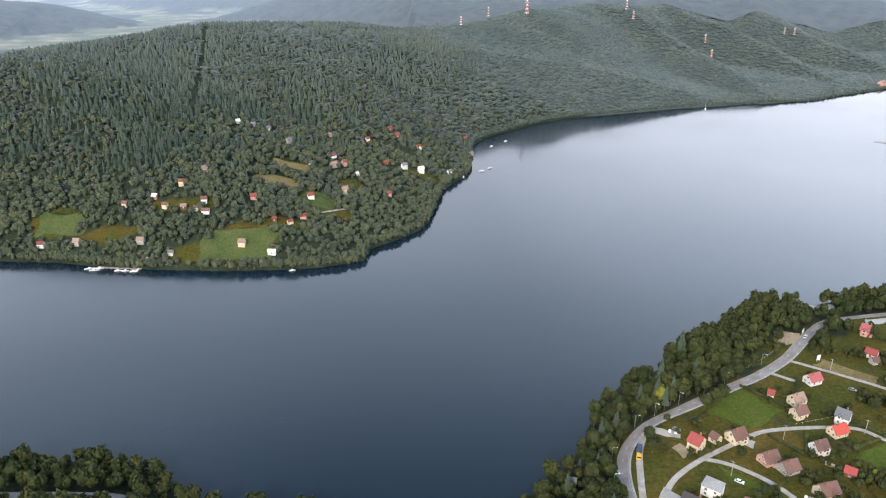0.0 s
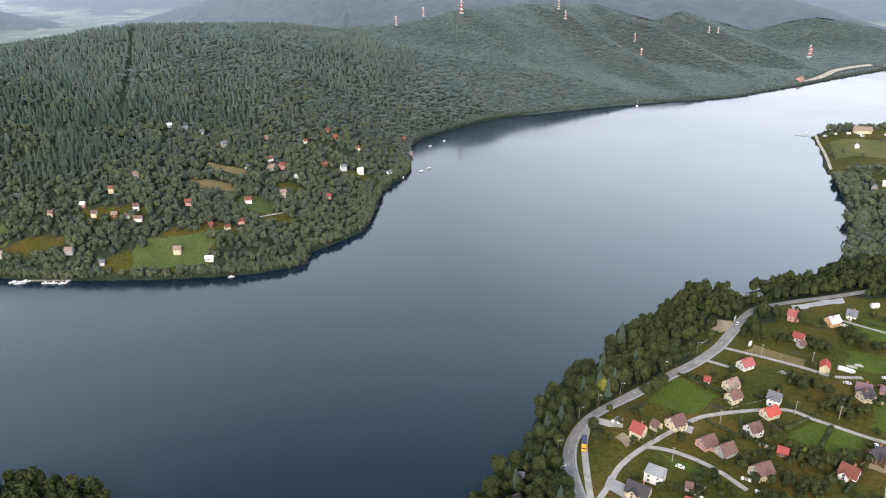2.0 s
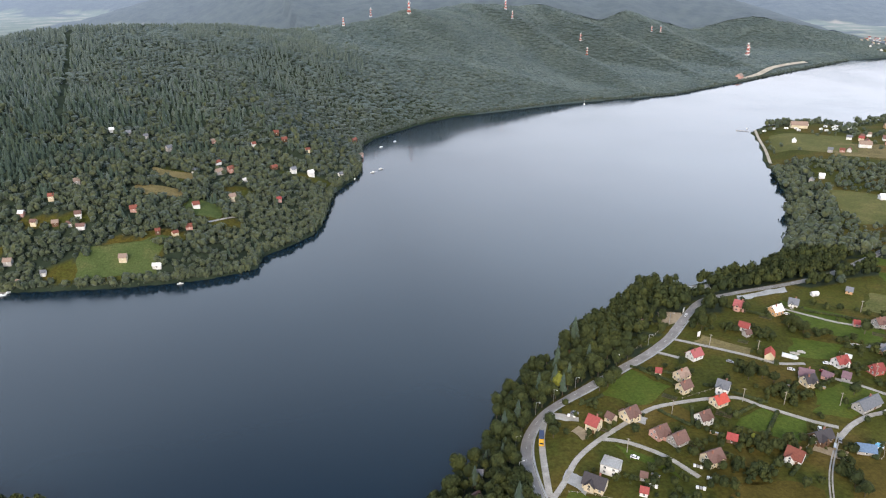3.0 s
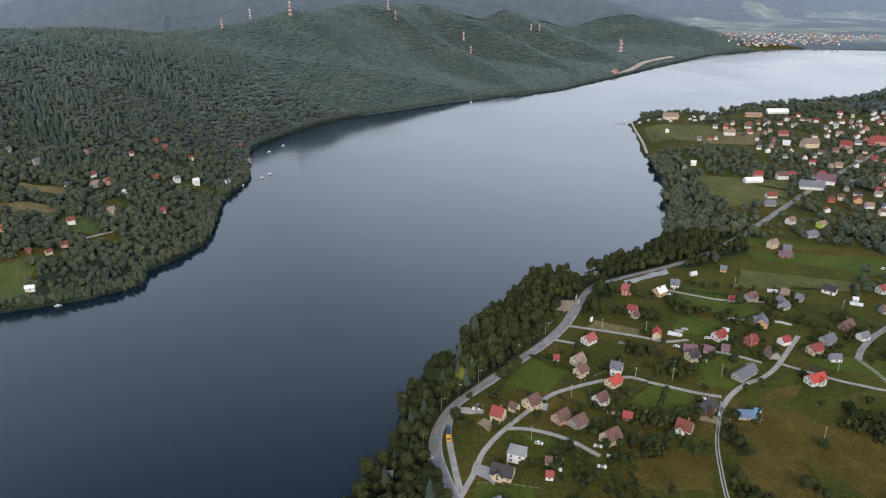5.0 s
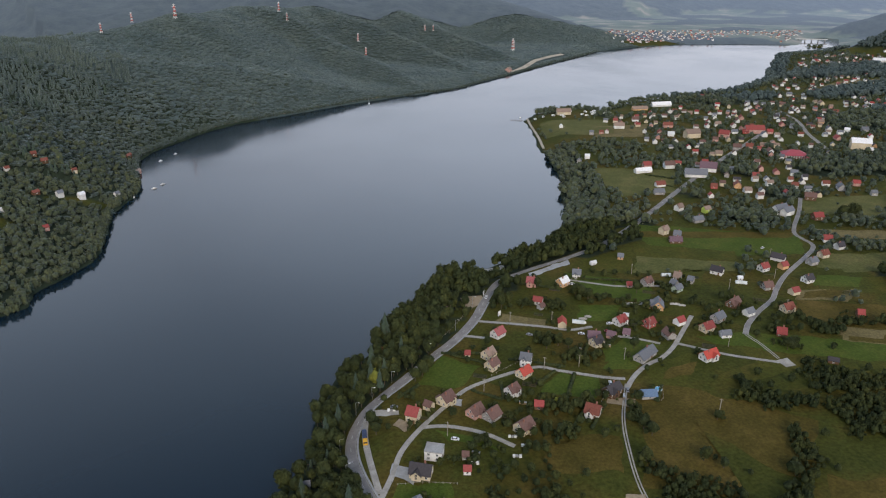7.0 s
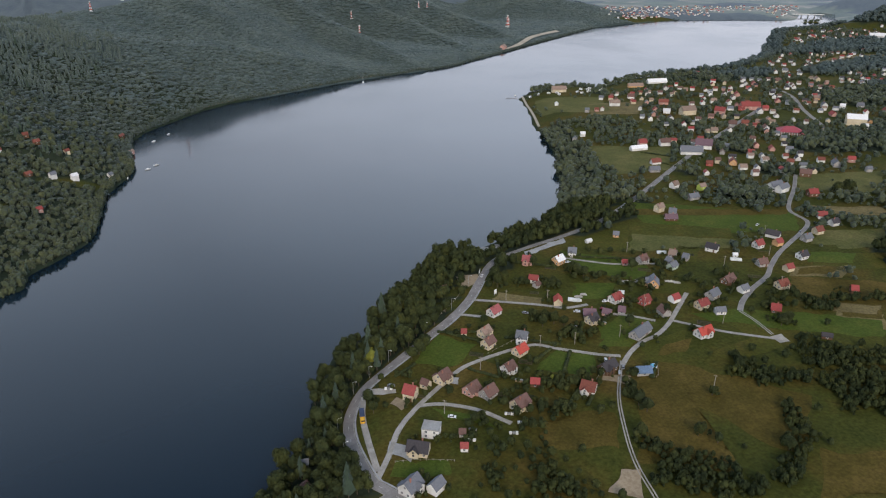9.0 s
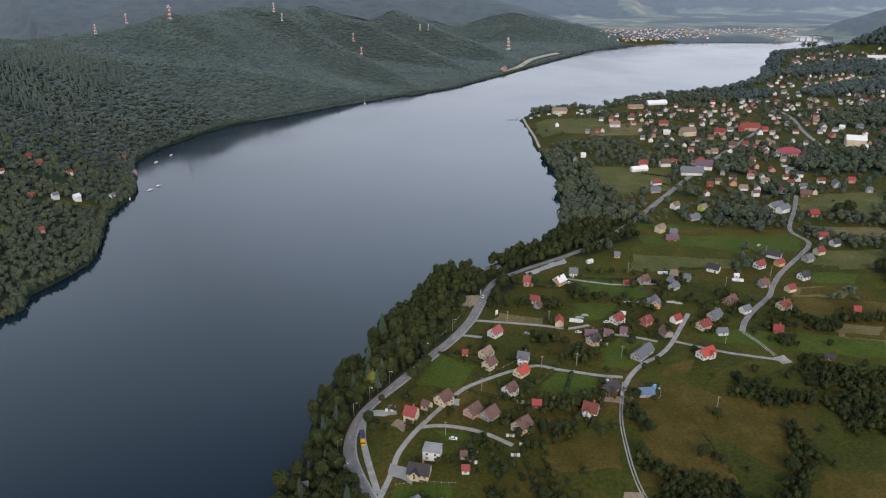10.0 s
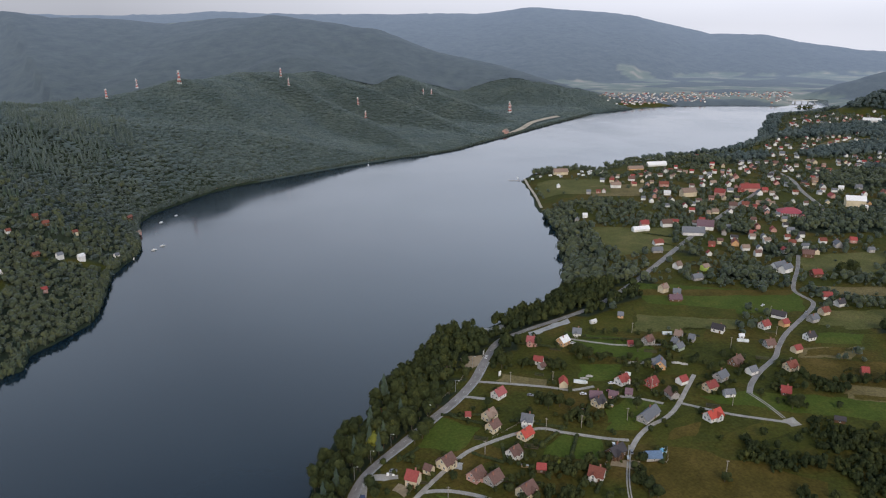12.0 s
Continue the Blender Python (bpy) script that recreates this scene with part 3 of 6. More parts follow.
LEAFY_SMALL = [shape_leafy(rng, 42) for _ in range(6)]
LEAFY_SCRUB = [shape_leafy(rng, 110) for _ in range(6)]
LEAFY_FAR = [shape_leafy(rng, 16) for _ in range(6)]
LEAFY_TOWN = [shape_leafy(rng, 24) for _ in range(6)]


def house_fronts(x, y, across=True, deep=9.0, gap=0.8):
    """Trees keep clear of the houses of one bank and of a strip from each towards the camera."""
    ok = np.ones(x.shape, bool)
    for a, b, c in HOUSES:
        if bool(west(a, b)) == across:
            r = math.hypot(a, b)
            e, _ = to_line(x, y, [(a, b), (a - a / r * deep, b - b / r * deep)])
            ok &= e > c + gap
    return ok


def west_woods():
    """The forest of the hills across the lake: taller and coarser near the shore, flattened higher up to look hazy and
    smooth from the camera.
    """
    x, y = spots(rng, -950, 900, 520, 1560, 4.9)
    r = np.hypot(x, y)
    ok = (r < 1500) & (np.abs(np.degrees(np.arctan2(x, y)) - 2) < 47)
    ok &= (r > 900) | (rng.random(len(x)) < 0.78)
    x, y = x[ok], y[ok]
    ok = wooded(x, y) & west(x, y)
    x, y = x[ok], y[ok]
    z = ground(x, y)
    spruce = (lattice(x / 120, y / 120, 11) * 0.3 + lattice(x / 22, y / 22, 12) * 0.5 + rng.random(len(x)) * 0.2 + np.clip((z - 40) / 160, -0.2, 0.15)) > 0.61
    spruce &= x < 60 + 90 * (lattice(x / 25, y / 25, 14) - 0.5) - 0.15 * (y - 1000)
    open_view = house_fronts(x, y)
    x, y, z, spruce = x[open_view], y[open_view], z[open_view], spruce[open_view]
    size = rng.uniform(0.6, 1.2, len(x)) * np.where(z < 15, 0.85, 1.0)
    size = np.where(inland(x, y) < 12, np.maximum(size, 0.8), size)
    s = spruce
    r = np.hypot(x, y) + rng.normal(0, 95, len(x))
    for name, pick, mat, word in (("lakeside_spruce_forest", s & (r < 880), NEEDLE, "dense dark spruces above the shore"), ("hill_spruce_forest", s & (r >= 880), NEEDLE_FAR_HAZED, "dense spruce forest covering the hilltop")):
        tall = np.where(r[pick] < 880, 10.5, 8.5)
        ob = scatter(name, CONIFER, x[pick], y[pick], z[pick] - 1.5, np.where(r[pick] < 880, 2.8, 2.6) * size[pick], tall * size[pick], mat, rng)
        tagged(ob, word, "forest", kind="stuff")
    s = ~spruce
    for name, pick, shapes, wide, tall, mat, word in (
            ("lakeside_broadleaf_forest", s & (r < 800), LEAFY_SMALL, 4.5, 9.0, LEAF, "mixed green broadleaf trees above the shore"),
            ("hill_broadleaf_forest", s & (r >= 800) & (r < 1080), LEAFY_FAR, 4.4, 5.6, LEAF_MID_HAZED, "mixed green broadleaf forest covering the hillside"),
            ("hilltop_broadleaf_forest", s & (r >= 1080), FAR_BROAD, 4.5, 3.6, LEAF_FAR_HAZED, "broadleaf forest along the hilltop, paled by painted haze")):
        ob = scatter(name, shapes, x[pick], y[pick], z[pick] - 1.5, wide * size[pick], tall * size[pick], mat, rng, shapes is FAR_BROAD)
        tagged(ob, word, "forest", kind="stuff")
    # trees that lean out over the water's edge
    line = smooth_line(SHORE_WEST[2:] + SHORE_NORTH[:12], 2.0)
    way = np.gradient(line, axis=0)
    way /= np.linalg.norm(way, axis=1)[:, None]
    out = rng.uniform(0.3, 4.5, len(line))
    x, y = line[:, 0] - way[:, 1] * out, line[:, 1] + way[:, 0] * out
    low = in_spots(x, y + 8, CLEARINGS)
    size = rng.uniform(0.7, 1.15, len(x)) * np.where(low, 0.4, 1.0) * np.where(y > 1000, 0.8, 1.0)
    for name, pick, shapes, mat, word in (("lakeside_edge_trees", np.hypot(x, y) < 820, LEAFY_SMALL, LEAF, "green trees leaning out over the water's edge"),
                                          ("far_edge_trees", np.hypot(x, y) >= 820, LEAFY_FAR, LEAF_MID_HAZED, "low green trees along the far waterline")):
        ob = scatter(name, shapes, x[pick], y[pick], ground(x[pick], y[pick]) - 2.2, 3.3 * size[pick], 9.0 * size[pick], mat, rng)
        tagged(ob, word, "trees", kind="stuff")
    x, y = spots(rng, -1350, 2300, 300, 2300, 6.4)
    r, a = np.hypot(x, y), np.degrees(np.arctan2(x, y))
    ok = (r >= 1500) & (r < horizon_line(a) + 15) & (a > -46) & (a < 66)
    x, y = x[ok], y[ok]
    ok = wooded(x, y) & west(x, y)
    x, y = x[ok], y[ok]
    open_way = far_from(x, y, [[(840, 1345), (900, 1389), (968, 1446), (1038, 1488), (1100, 1520)]], 11)
    x, y = x[open_way], y[open_way]
    size = rng.uniform(0.7, 1.25, len(x))
    ob = scatter("mountain_forest", FAR_BROAD, x, y, ground(x, y) - 1.4, 5.4 * size, 3.9 * size, LEAF_FAR_HAZED, rng, True)
    tagged(ob, "forest covering the mountain, haze painted into its leaf colour", "forest", kind="stuff")


# ---- roads, lanes and fields ----
def ribbon(line, left, right, lift, thick=0.0, across=4):
    """A strip along a line that lies on the ground."""
    way = np.gradient(line, axis=0)
    way /= np.linalg.norm(way, axis=1)[:, None] + 1e-9
    side = np.stack([-way[:, 1], way[:, 0]], 1)
    offs = np.linspace(left, right, across)
    pts = line[:, None, :] + side[:, None, :] * offs[None, :, None]
    z = ground(pts[..., 0].ravel(), pts[..., 1].ravel()).reshape(pts.shape[:2])
    mid = z.mean(1, keepdims=True)
    z = np.maximum(0.5 * z + 0.5 * mid, z) + lift
    verts = np.concatenate([pts, z[..., None]], 2).reshape(-1, 3)
    n = len(line)
    i, j = np.meshgrid(np.arange(n - 1), np.arange(across - 1), indexing="ij")
    a = (i * across + j).ravel()
    faces = [tuple(int(v) for v in q) for q in np.stack([a, a + across, a + across + 1, a + 1], 1)]
    return [tuple(v) for v in verts], faces


ROADS = []


def road(name, points, width, mat, label, lift=0.2, edge=True):
    line = smooth_line(points)
    ROADS.append((line[::3].tolist() + [line[-1].tolist()], width))
    ob = mesh_object(name, *ribbon(line, width / 2, -width / 2, lift, across=5), mat)
    tagged(ob, label, "road", kind="structure")
    if edge:
        for s in (1, -1):
            v, f = ribbon(line, s * (width / 2 + 0.32) if s > 0 else -width / 2, s * width / 2 if s > 0 else -width / 2 - 0.32, lift - 0.05, across=2)
            part("verge", v, f, GRAVEL, ob)
    return ob, line


MAIN = [(120, 150), (100, 195), (87.3, 223.6), (83.1, 233.1), (83.2, 253.7), (86.7, 274.6), (92.9, 290.0), (103.3, 302.3), (114.6, 308.9), (130.2, 316.7), (144.8, 325.2), (163.3, 336.2), (182.5, 347.3),
        (204.4, 363.8), (225.8, 385.8), (246.5, 405.6), (264.8, 415.4), (282.9, 419.4), (312.8, 423.5), (335, 427.3), (367.6, 434.7), (420.9, 458.6), (471.5, 485.2), (530.7, 517.2), (607.5, 558.1),
        (679.3, 592.7), (759.5, 630.3), (830, 664)]
main_road, main_line = road("road", MAIN, 5.0, ASPHALT, "grey two-lane asphalt lakeside road with pale verges")
walkway = smooth_line(MAIN[1:15])
v, f = ribbon(walkway, -2.95, -3.95, 0.22, across=2)
tagged(mesh_object("pavement", v, f, CONCRETE), "pale concrete pavement along the lakeside road", "pavement", kind="structure")
for k in range(0, len(main_line) - 2, 4):
    v, f = ribbon(main_line[k:k + 2], 0.07, -0.07, 0.24, across=2)
    part("lane_marking", v, f, LINE_PAINT, main_road)
    if k > 620:
        break
road("road", [(103.7, 298.6), (97.0, 282.3), (91.5, 259.3), (87.5, 238.2)], 2.5, GRAVEL, "pale gravel lay-by lane beside the asphalt road", 0.16)
road("road", [(84.7, 232.6), (97.3, 247.0), (107.6, 260.6), (122.3, 272.3), (141.0, 283.4), (160.3, 293.6), (174.5, 296.4), (195.2, 297.5), (211.9, 295.6), (220.9, 286.2), (238.8, 269.4), (248.8, 262.2)],
     2.2, GRAVEL, "narrow pale grey village lane between houses", 0.18)
road("road", [(125.3, 274.0), (133, 271.5), (140.8, 266.6), (151.5, 255.5), (160.2, 239.3)], 2.2, GRAVEL, "gravel farm lane branching towards a grassy yard", 0.15)
for side in (-0.8, 0.8):
    road("road", [(246.4 + side, 258.3), (223.1 + side, 232.9), (207.8 + side, 210.1), (195.8 + side, 188.1), (188.0 + side, 165.0)], 0.7, GRAVEL, "worn wheel track of a grassy farm lane", 0.15, False)
road("road", [(243.0, 254.0), (256.2, 262.5), (270.6, 268.3), (282.6, 270.1), (298.0, 276.4), (320.0, 290.2), (340.4, 303.4)], 2.3, GRAVEL, "pale gravel lane climbing past farm buildings", 0.16)
road("road", [(206.3, 363.1), (226.2, 348.5), (243.8, 334.6), (254.7, 324.5), (270.6, 321.2)], 2.2, GRAVEL, "pale gravel lane across a meadow", 0.15)
road("road", [(186.2, 352.1), (202.9, 338.3)], 2.2, GRAVEL, "short gravel drive to a house", 0.15)
road("road", [(301.4, 388.8), (315.9, 373.3), (328.3, 362.4), (354.8, 349.4)], 1.9, GRAVEL, "narrow pale lane between green fields", 0.15)
road("road", [(277.2, 303.5), (286.2, 295.0), (295.0, 284.0)], 2.2, GRAVEL, "pale lane joining two village lanes", 0.14)
road("road", [(352.3, 268.5), (360.3, 274.5), (368.1, 279.2), (386.2, 287.6), (409.7, 296.1), (427.5, 307.3), (452.9, 320.7), (490.3, 335.3), (514.4, 345.2), (526.5, 354.1), (530.4, 367.1), (535.2, 378.4), (552.7, 392.6), (586.6, 414.9), (625.1, 443.6)], 3.0, ASPHALT,
     "winding grey village road past white houses", 0.18)
road("road", [(303.6, 280.9), (320.5, 257.2), (331.6, 245.4), (343.1, 234.4)], 2.0, GRAVEL, "pale gravel lane to a widened turning place", 0.15)
for side in (-0.8, 0.8):
    road("road", [(352.3 + side, 268.5), (350.5 + side, 255), (346.0 + side, 238.0)], 0.7, GRAVEL, "worn wheel track of a grassy lane", 0.15, False)
road("road", [(978, 765), (934, 694), (875, 630), (820, 560)], 5.0, ASPHALT, "broad grey road through the town", 0.3)
road("road", [(-230.0, 252.1), (-192.0, 252.1), (-162.2, 253.0), (-135.3, 251.8), (-112, 240), (-60, 222), (20, 205), (87, 220)], 6.5, ASPHALT, "grey lakeside road behind a belt of trees", 0.2)
road("road", [(-122.1, 592.0), (-95.5, 614.6), (-83.5, 622.4)], 2.6, GRAVEL, "pale drive on a hillside meadow", 0.3, False)
road("road", [(840, 1345), (900, 1389), (968, 1446), (1038, 1488), (1100, 1520)], 11.0, SAND, "pale promenade along the far shore", 0.5, False)
road("shore_strip", [(146, 1057), (193, 1089), (287, 1123), (389, 1161), (493, 1187), (597, 1209.5)], 1.2, EARTH, "thin strip of bare earth along the far shore", 0.4, False)
road("beach", [(611, 928), (588, 882), (559.5, 820), (527, 757)], 3.4, SAND, "pale sandy beach along a grassy spit", 0.25, False)


def field(corners, mat, label, lift=0.08, ragged=4.0):
    """A parcel of land between four corners, laid on the ground."""
    c = np.array(corners, float)
    n = max(6, int(max(np.hypot(*(c[1] - c[0])), np.hypot(*(c[3] - c[0]))) / 3.5))
    u, v = np.meshgrid(np.linspace(0, 1, n), np.linspace(0, 1, n))
    u, v = u.ravel()[:, None], v.ravel()[:, None]
    p = c[0] * (1 - u) * (1 - v) + c[1] * u * (1 - v) + c[2] * u * v + c[3] * (1 - u) * v
    rim = ((u < 0.001) | (u > 0.999) | (v < 0.001) | (v > 0.999)).ravel()
    wob = (np.stack([lattice(p[:, 0] / (3 + ragged), p[:, 1] / (3 + ragged), 41), lattice(p[:, 0] / (3 + ragged), p[:, 1] / (3 + ragged), 42)], 1) - 0.5) * ragged
    p = p + wob * rim[:, None]
    z = ground(p[:, 0], p[:, 1]) + lift
    i, j = np.meshgrid(np.arange(n - 1), np.arange(n - 1), indexing="ij")
    a = (i * n + j).ravel()
    faces = [tuple(int(w) for w in q) for q in np.stack([a, a + 1, a + n + 1, a + n], 1)]
    ob = mesh_object("field", [tuple(q) for q in np.column_stack([p, z])], faces, mat)
    return tagged(ob, label, "field", kind="structure")


field([(139, 312), (166, 333.5), (181, 312), (160, 297)], GRASS_BRIGHT, "bright green mown meadow between lane and road")
field([(246, 246), (262, 247), (310, 186), (266, 156)], GRASS_DRY, "brownish dry grass pasture", 0.08, 14)
field([(202, 190), (240, 238), (262, 228), (240, 165)], GRASS_DRY, "dry brown pasture beside a farm track", 0.08, 14)
field([(276, 155), (313, 138), (278, 119), (250, 134)], GRASS_DRY, "dry brown clearing among dark trees", 0.08, 14)
field([(166, 213), (180, 237), (214, 226), (194, 198)], GRASS_DRY, "dry brown grass below the village lane", 0.08, 14)
field([(197, 274), (219, 285), (237, 269), (222, 253)], GRASS_BRIGHT, "green garden lawn behind a hedge")
field([(250, 283), (262, 297), (284, 293), (294, 281)], GRASS_BRIGHT, "green paddock between two lanes")
field([(217, 357), (229, 363), (250, 343), (245, 337)], STUBBLE, "tan mown strip beside a lane", 0.1)
field([(394, 391), (422, 466), (535, 372), (502, 343)], GRASS_BRIGHT, "broad green field beside the village road")
field([(473, 557), (510, 630), (588, 577), (532, 523)], GRASS_PALE, "yellowing field behind the shore trees")
field([(318, 402), (334, 414), (388, 420), (352, 378)], GRASS, "green field below the lakeside road")
field([(257, 247), (267, 267), (305, 268), (277, 242)], GRASS, "green pasture beside a gravel lane", 0.05)
field([(296, 367), (306, 401), (356, 357), (326, 330)], GRASS_BRIGHT, "bright green field between lanes")
field([(402, 270), (425, 288), (475, 251), (440, 228)], GRASS_DRY, "dry tan field beyond the last houses")
field([(395, 231), (408, 241), (430, 221), (409, 208)], STUBBLE, "pale brown mown strip")
field([(331, 241), (333, 264), (403, 204), (379, 188)], GRASS, "green pasture sloping away from the lane", 0.05)
field([(589, 411), (624, 444), (714, 410), (648, 369)], GRASS_PALE, "yellow-green field above the village")
field([(556, 796), (600, 877), (684, 834), (641, 743)], GRASS_PALE, "green camping meadow on the spit")
field([(560, 800), (575, 830), (660, 790), (645, 755)], GRASS_PALE, "worn yellowish grass on the spit", 0.14)
field([(174, 178), (186, 187), (193, 183), (185, 168)], EARTH, "bare sandy patch beside a farm track", 0.15)
field([(242, 436), (252, 452), (284, 452), (270, 432)], CONCRETE, "grey car park among lakeside trees", 0.2)
field([(209, 380), (214, 400), (229, 395), (224, 384)], EARTH, "bare earth forecourt beside the road", 0.12)
field([(277, 407), (281, 413.5), (322, 421), (319, 413)], CONCRETE, "pale paved strip beside the road", 0.14)
field([(343, 238), (350, 238), (348, 228), (341, 230)], GRAVEL, "gravel turning place at a lane end", 0.12)
field([(224, 246), (228, 252), (240, 243), (236, 237)], EARTH, "bare earth yard beside a house", 0.14)
field([(112, 283), (117, 287), (123, 279), (117, 275)], EARTH, "bare earth patch in a garden", 0.14)
field([(148, 286), (152, 289), (156, 286), (151, 282)], CONCRETE, "paved drive in front of a house", 0.14)
field([(103, 300), (105, 305), (121, 293), (119, 290)], GRAVEL, "gravel drive from the road to a house", 0.14)
field([(97, 248), (101, 256), (108, 245), (103, 238)], CONCRETE, "paved yard around a dark-roofed house", 0.14)
field([(-194, 525), (-205, 560), (-140, 565), (-138, 528)], GRASS_HILL, "green hillside meadow above the shore", 0.25, 13)
field([(-355, 568), (-352, 592), (-318, 592), (-312, 566)], GRASS_HILL, "green meadow in a forest clearing", 0.3, 13)
field([(-136, 612), (-132, 640), (-104, 640), (-100, 612)], GRASS_HILL, "green meadow around a hillside house", 0.3, 11)
field([(-172, 680), (-168, 698), (-132, 700), (-130, 682)], STUBBLE, "pale brown forest clearing", 0.3, 9)
field([(-180, 638), (-176, 655), (-136, 658), (-132, 640)], STUBBLE, "yellowish forest clearing", 0.3, 9)
field([(415, 448), (536, 380), (525, 372), (405, 436)], GRASS_DRY, "tan strip of dry grass below a hedge", 0.11)
field([(524, 330), (569, 313), (530, 287), (497, 305)], GRASS_PALE, "dry tan field behind white houses", 0.11)
field([(471, 305), (523, 282), (496, 265), (448, 288)], GRASS, "green strip field beside dark woods", 0.11)
field([(439, 299), (476, 280), (454, 270), (425, 288)], STUBBLE, "pale mown strip near the village road", 0.11)
field([(641, 803), (723, 778), (664, 722), (604, 748)], STUBBLE, "yellowish mown field in the town", 0.11)
field([(419, 244), (443, 230), (424, 218), (404, 234)], GRASS_DRY, "brown dry field at the wood's edge", 0.11)
field([(283, 350), (309, 339), (289, 321), (266, 333)], GRASS_BRIGHT, "bright green meadow beside a lane", 0.11)
field([(279, 259), (299, 257), (286, 248), (268, 252)], GRASS_DRY, "browned grass patch in a green pasture", 0.11)
field([(97, 241), (121, 229), (116, 220), (91, 232)], GRASS_BRIGHT, "green lawn beside a lakeside lane", 0.11)
field([(131, 270), (149, 252), (152, 239), (134, 257)], GRASS_BRIGHT, "green lawn below a curved farm lane", 0.11)
field([(1344, 921), (1459, 895), (1380, 843), (1235, 888)], STUBBLE, "pale field between far woods", 0.11)
field([(318, 314), (341, 323), (358, 308), (344, 302)], GRASS, "green paddock behind red-roofed houses", 0.11)
field([(394, 367), (405, 355), (385, 337), (359, 354)], GRASS, "green garden plot between old farmhouses", 0.11)
field([(352, 377), (378, 402), (442, 355), (425, 345)], GRASS_PALE, "pale grass strip below the green field", 0.11)
field([(496, 594), (553, 576), (531, 517), (467, 530)], GRASS_PALE, "green meadow behind the shore trees", 0.11)
field([(356, 263), (412, 210), (403, 204), (346, 249)], GRASS_BRIGHT, "bright green strip beside a farm lane", 0.11)
field([(297, 241), (331, 241), (353, 222), (303, 228)], GRASS, "green pasture above dry grass", 0.11)
field([(143, 299), (175, 296), (186, 280), (147, 279)], GRASS_DRY, "dry grass between garden plots", 0.11)
field([(562, 376), (615, 344), (594, 331), (560, 353)], STUBBLE, "tan mown field above the last white houses", 0.12)
field([(519, 336), (565, 312), (535, 292), (486, 319)], GRASS_PALE, "olive meadow behind the village houses", 0.13)
field([(474, 310), (502, 292), (483, 282), (456, 299)], GRASS_BRIGHT, "green plot between dry strips", 0.14)
field([(442, 295), (468, 284), (453, 276), (430, 288)], GRASS_DRY, "narrow dry strip beside a lane", 0.13)
field([(415, 249), (439, 231), (427, 223), (403, 240)], STUBBLE, "pale mown strip among pastures", 0.13)
field([(360, 267), (421, 219), (408, 210), (355, 247)], GRASS_BRIGHT, "long green strip field below a hedge", 0.14)
field([(321, 281), (355, 270), (351, 249), (325, 269)], GRASS_BRIGHT, "green paddock behind the red-roofed house", 0.13)
field([(280, 302), (294, 286), (260, 267), (245, 277)], GRASS_BRIGHT, "green meadow beside an old barn", 0.13)
field([(395, 424), (457, 371), (443, 358), (375, 403)], GRASS, "green strip under the broad field", 0.13)

# ---- houses ----
WALLS = {"cream": (0.62, 0.53, 0.37), "white": (0.74, 0.73, 0.70), "pink": (0.52, 0.30, 0.25), "orange": (0.60, 0.36, 0.18), "grey": (0.36, 0.34, 0.32), "wood": (0.15, 0.085, 0.05),
         "red": (0.42, 0.11, 0.09), "green": (0.42, 0.50, 0.40), "lime": (0.48, 0.58, 0.12)}
ROOFS = {"red": (0.27, 0.062, 0.055), "scarlet": (0.42, 0.070, 0.050), "rust": (0.20, 0.066, 0.046), "brown": (0.155, 0.09, 0.075), "tan": (0.26, 0.19, 0.15), "dark": (0.055, 0.05, 0.055), "slate": (0.15, 0.16, 0.18),
         "maroon": (0.30, 0.06, 0.055), "pinkred": (0.40, 0.12, 0.12), "purple": (0.16, 0.10, 0.12), "white": (0.72, 0.73, 0.74), "blue": (0.12, 0.19, 0.30), "crimson": (0.36, 0.08, 0.10)}
ROOF_WORDS = {"red": "red tile", "scarlet": "bright red tile", "rust": "rust-red tile", "brown": "brown tile", "tan": "weathered tan", "dark": "black", "slate": "grey slate", "maroon": "maroon metal",
              "pinkred": "faded red", "purple": "purple-brown", "white": "white metal", "blue": "blue sheet", "crimson": "crimson metal"}
WALL_MAT = {k: speckled("wall_" + k, tuple(c * 0.9 for c in v), v, 1.2, 0.9) for k, v in WALLS.items()}


def roofing(name, colour):
    """Tiles in courses, each roof weathered a little differently."""
    m, n, l, p = material(name, 0.7)
    o = n.new("ShaderNodeObjectInfo")
    own = ramp(n, l, o.outputs["Random"], (0.0, tuple(c * 0.85 for c in colour)), (1.0, tuple(min(1, c * 1.12) for c in colour)))
    worn = ramp(n, l, grain(n, l, 0.9, 4), (0.3, (0.78, 0.78, 0.78)), (0.7, (1.12, 1.1, 1.08)))
    l.new(blend(n, l, 1.0, own, worn, 'MULTIPLY'), p.inputs["Base Color"])
    bump(n, l, p, grain(n, l, 0.4, 2), 0.03)
    return m


ROOF_MAT = {k: roofing("roof_" + k, v) for k, v in ROOFS.items()}
FRAME_MAT = plain("window_frame_paint", (0.72, 0.72, 0.70), 0.5)
DOOR_MAT = plain("door_wood", (0.16, 0.085, 0.045), 0.6)
BRICK_MAT = plain("chimney_brick", (0.33, 0.15, 0.11), 0.9)
GLASS_MAT = material("window_glass", 0.08)[0]
GLASS_MAT.node_tree.nodes["Principled BSDF"].inputs["Base Color"].default_value = (0.03, 0.035, 0.045, 1)
GLASS_MAT.node_tree.nodes["Principled BSDF"].inputs["Specular IOR Level"].default_value = 0.6


def shared(name, verts, faces, mat):
    me = bpy.data.meshes.new(name)
    me.from_pydata(verts, [], faces)
    me.materials.append(mat)
    return me


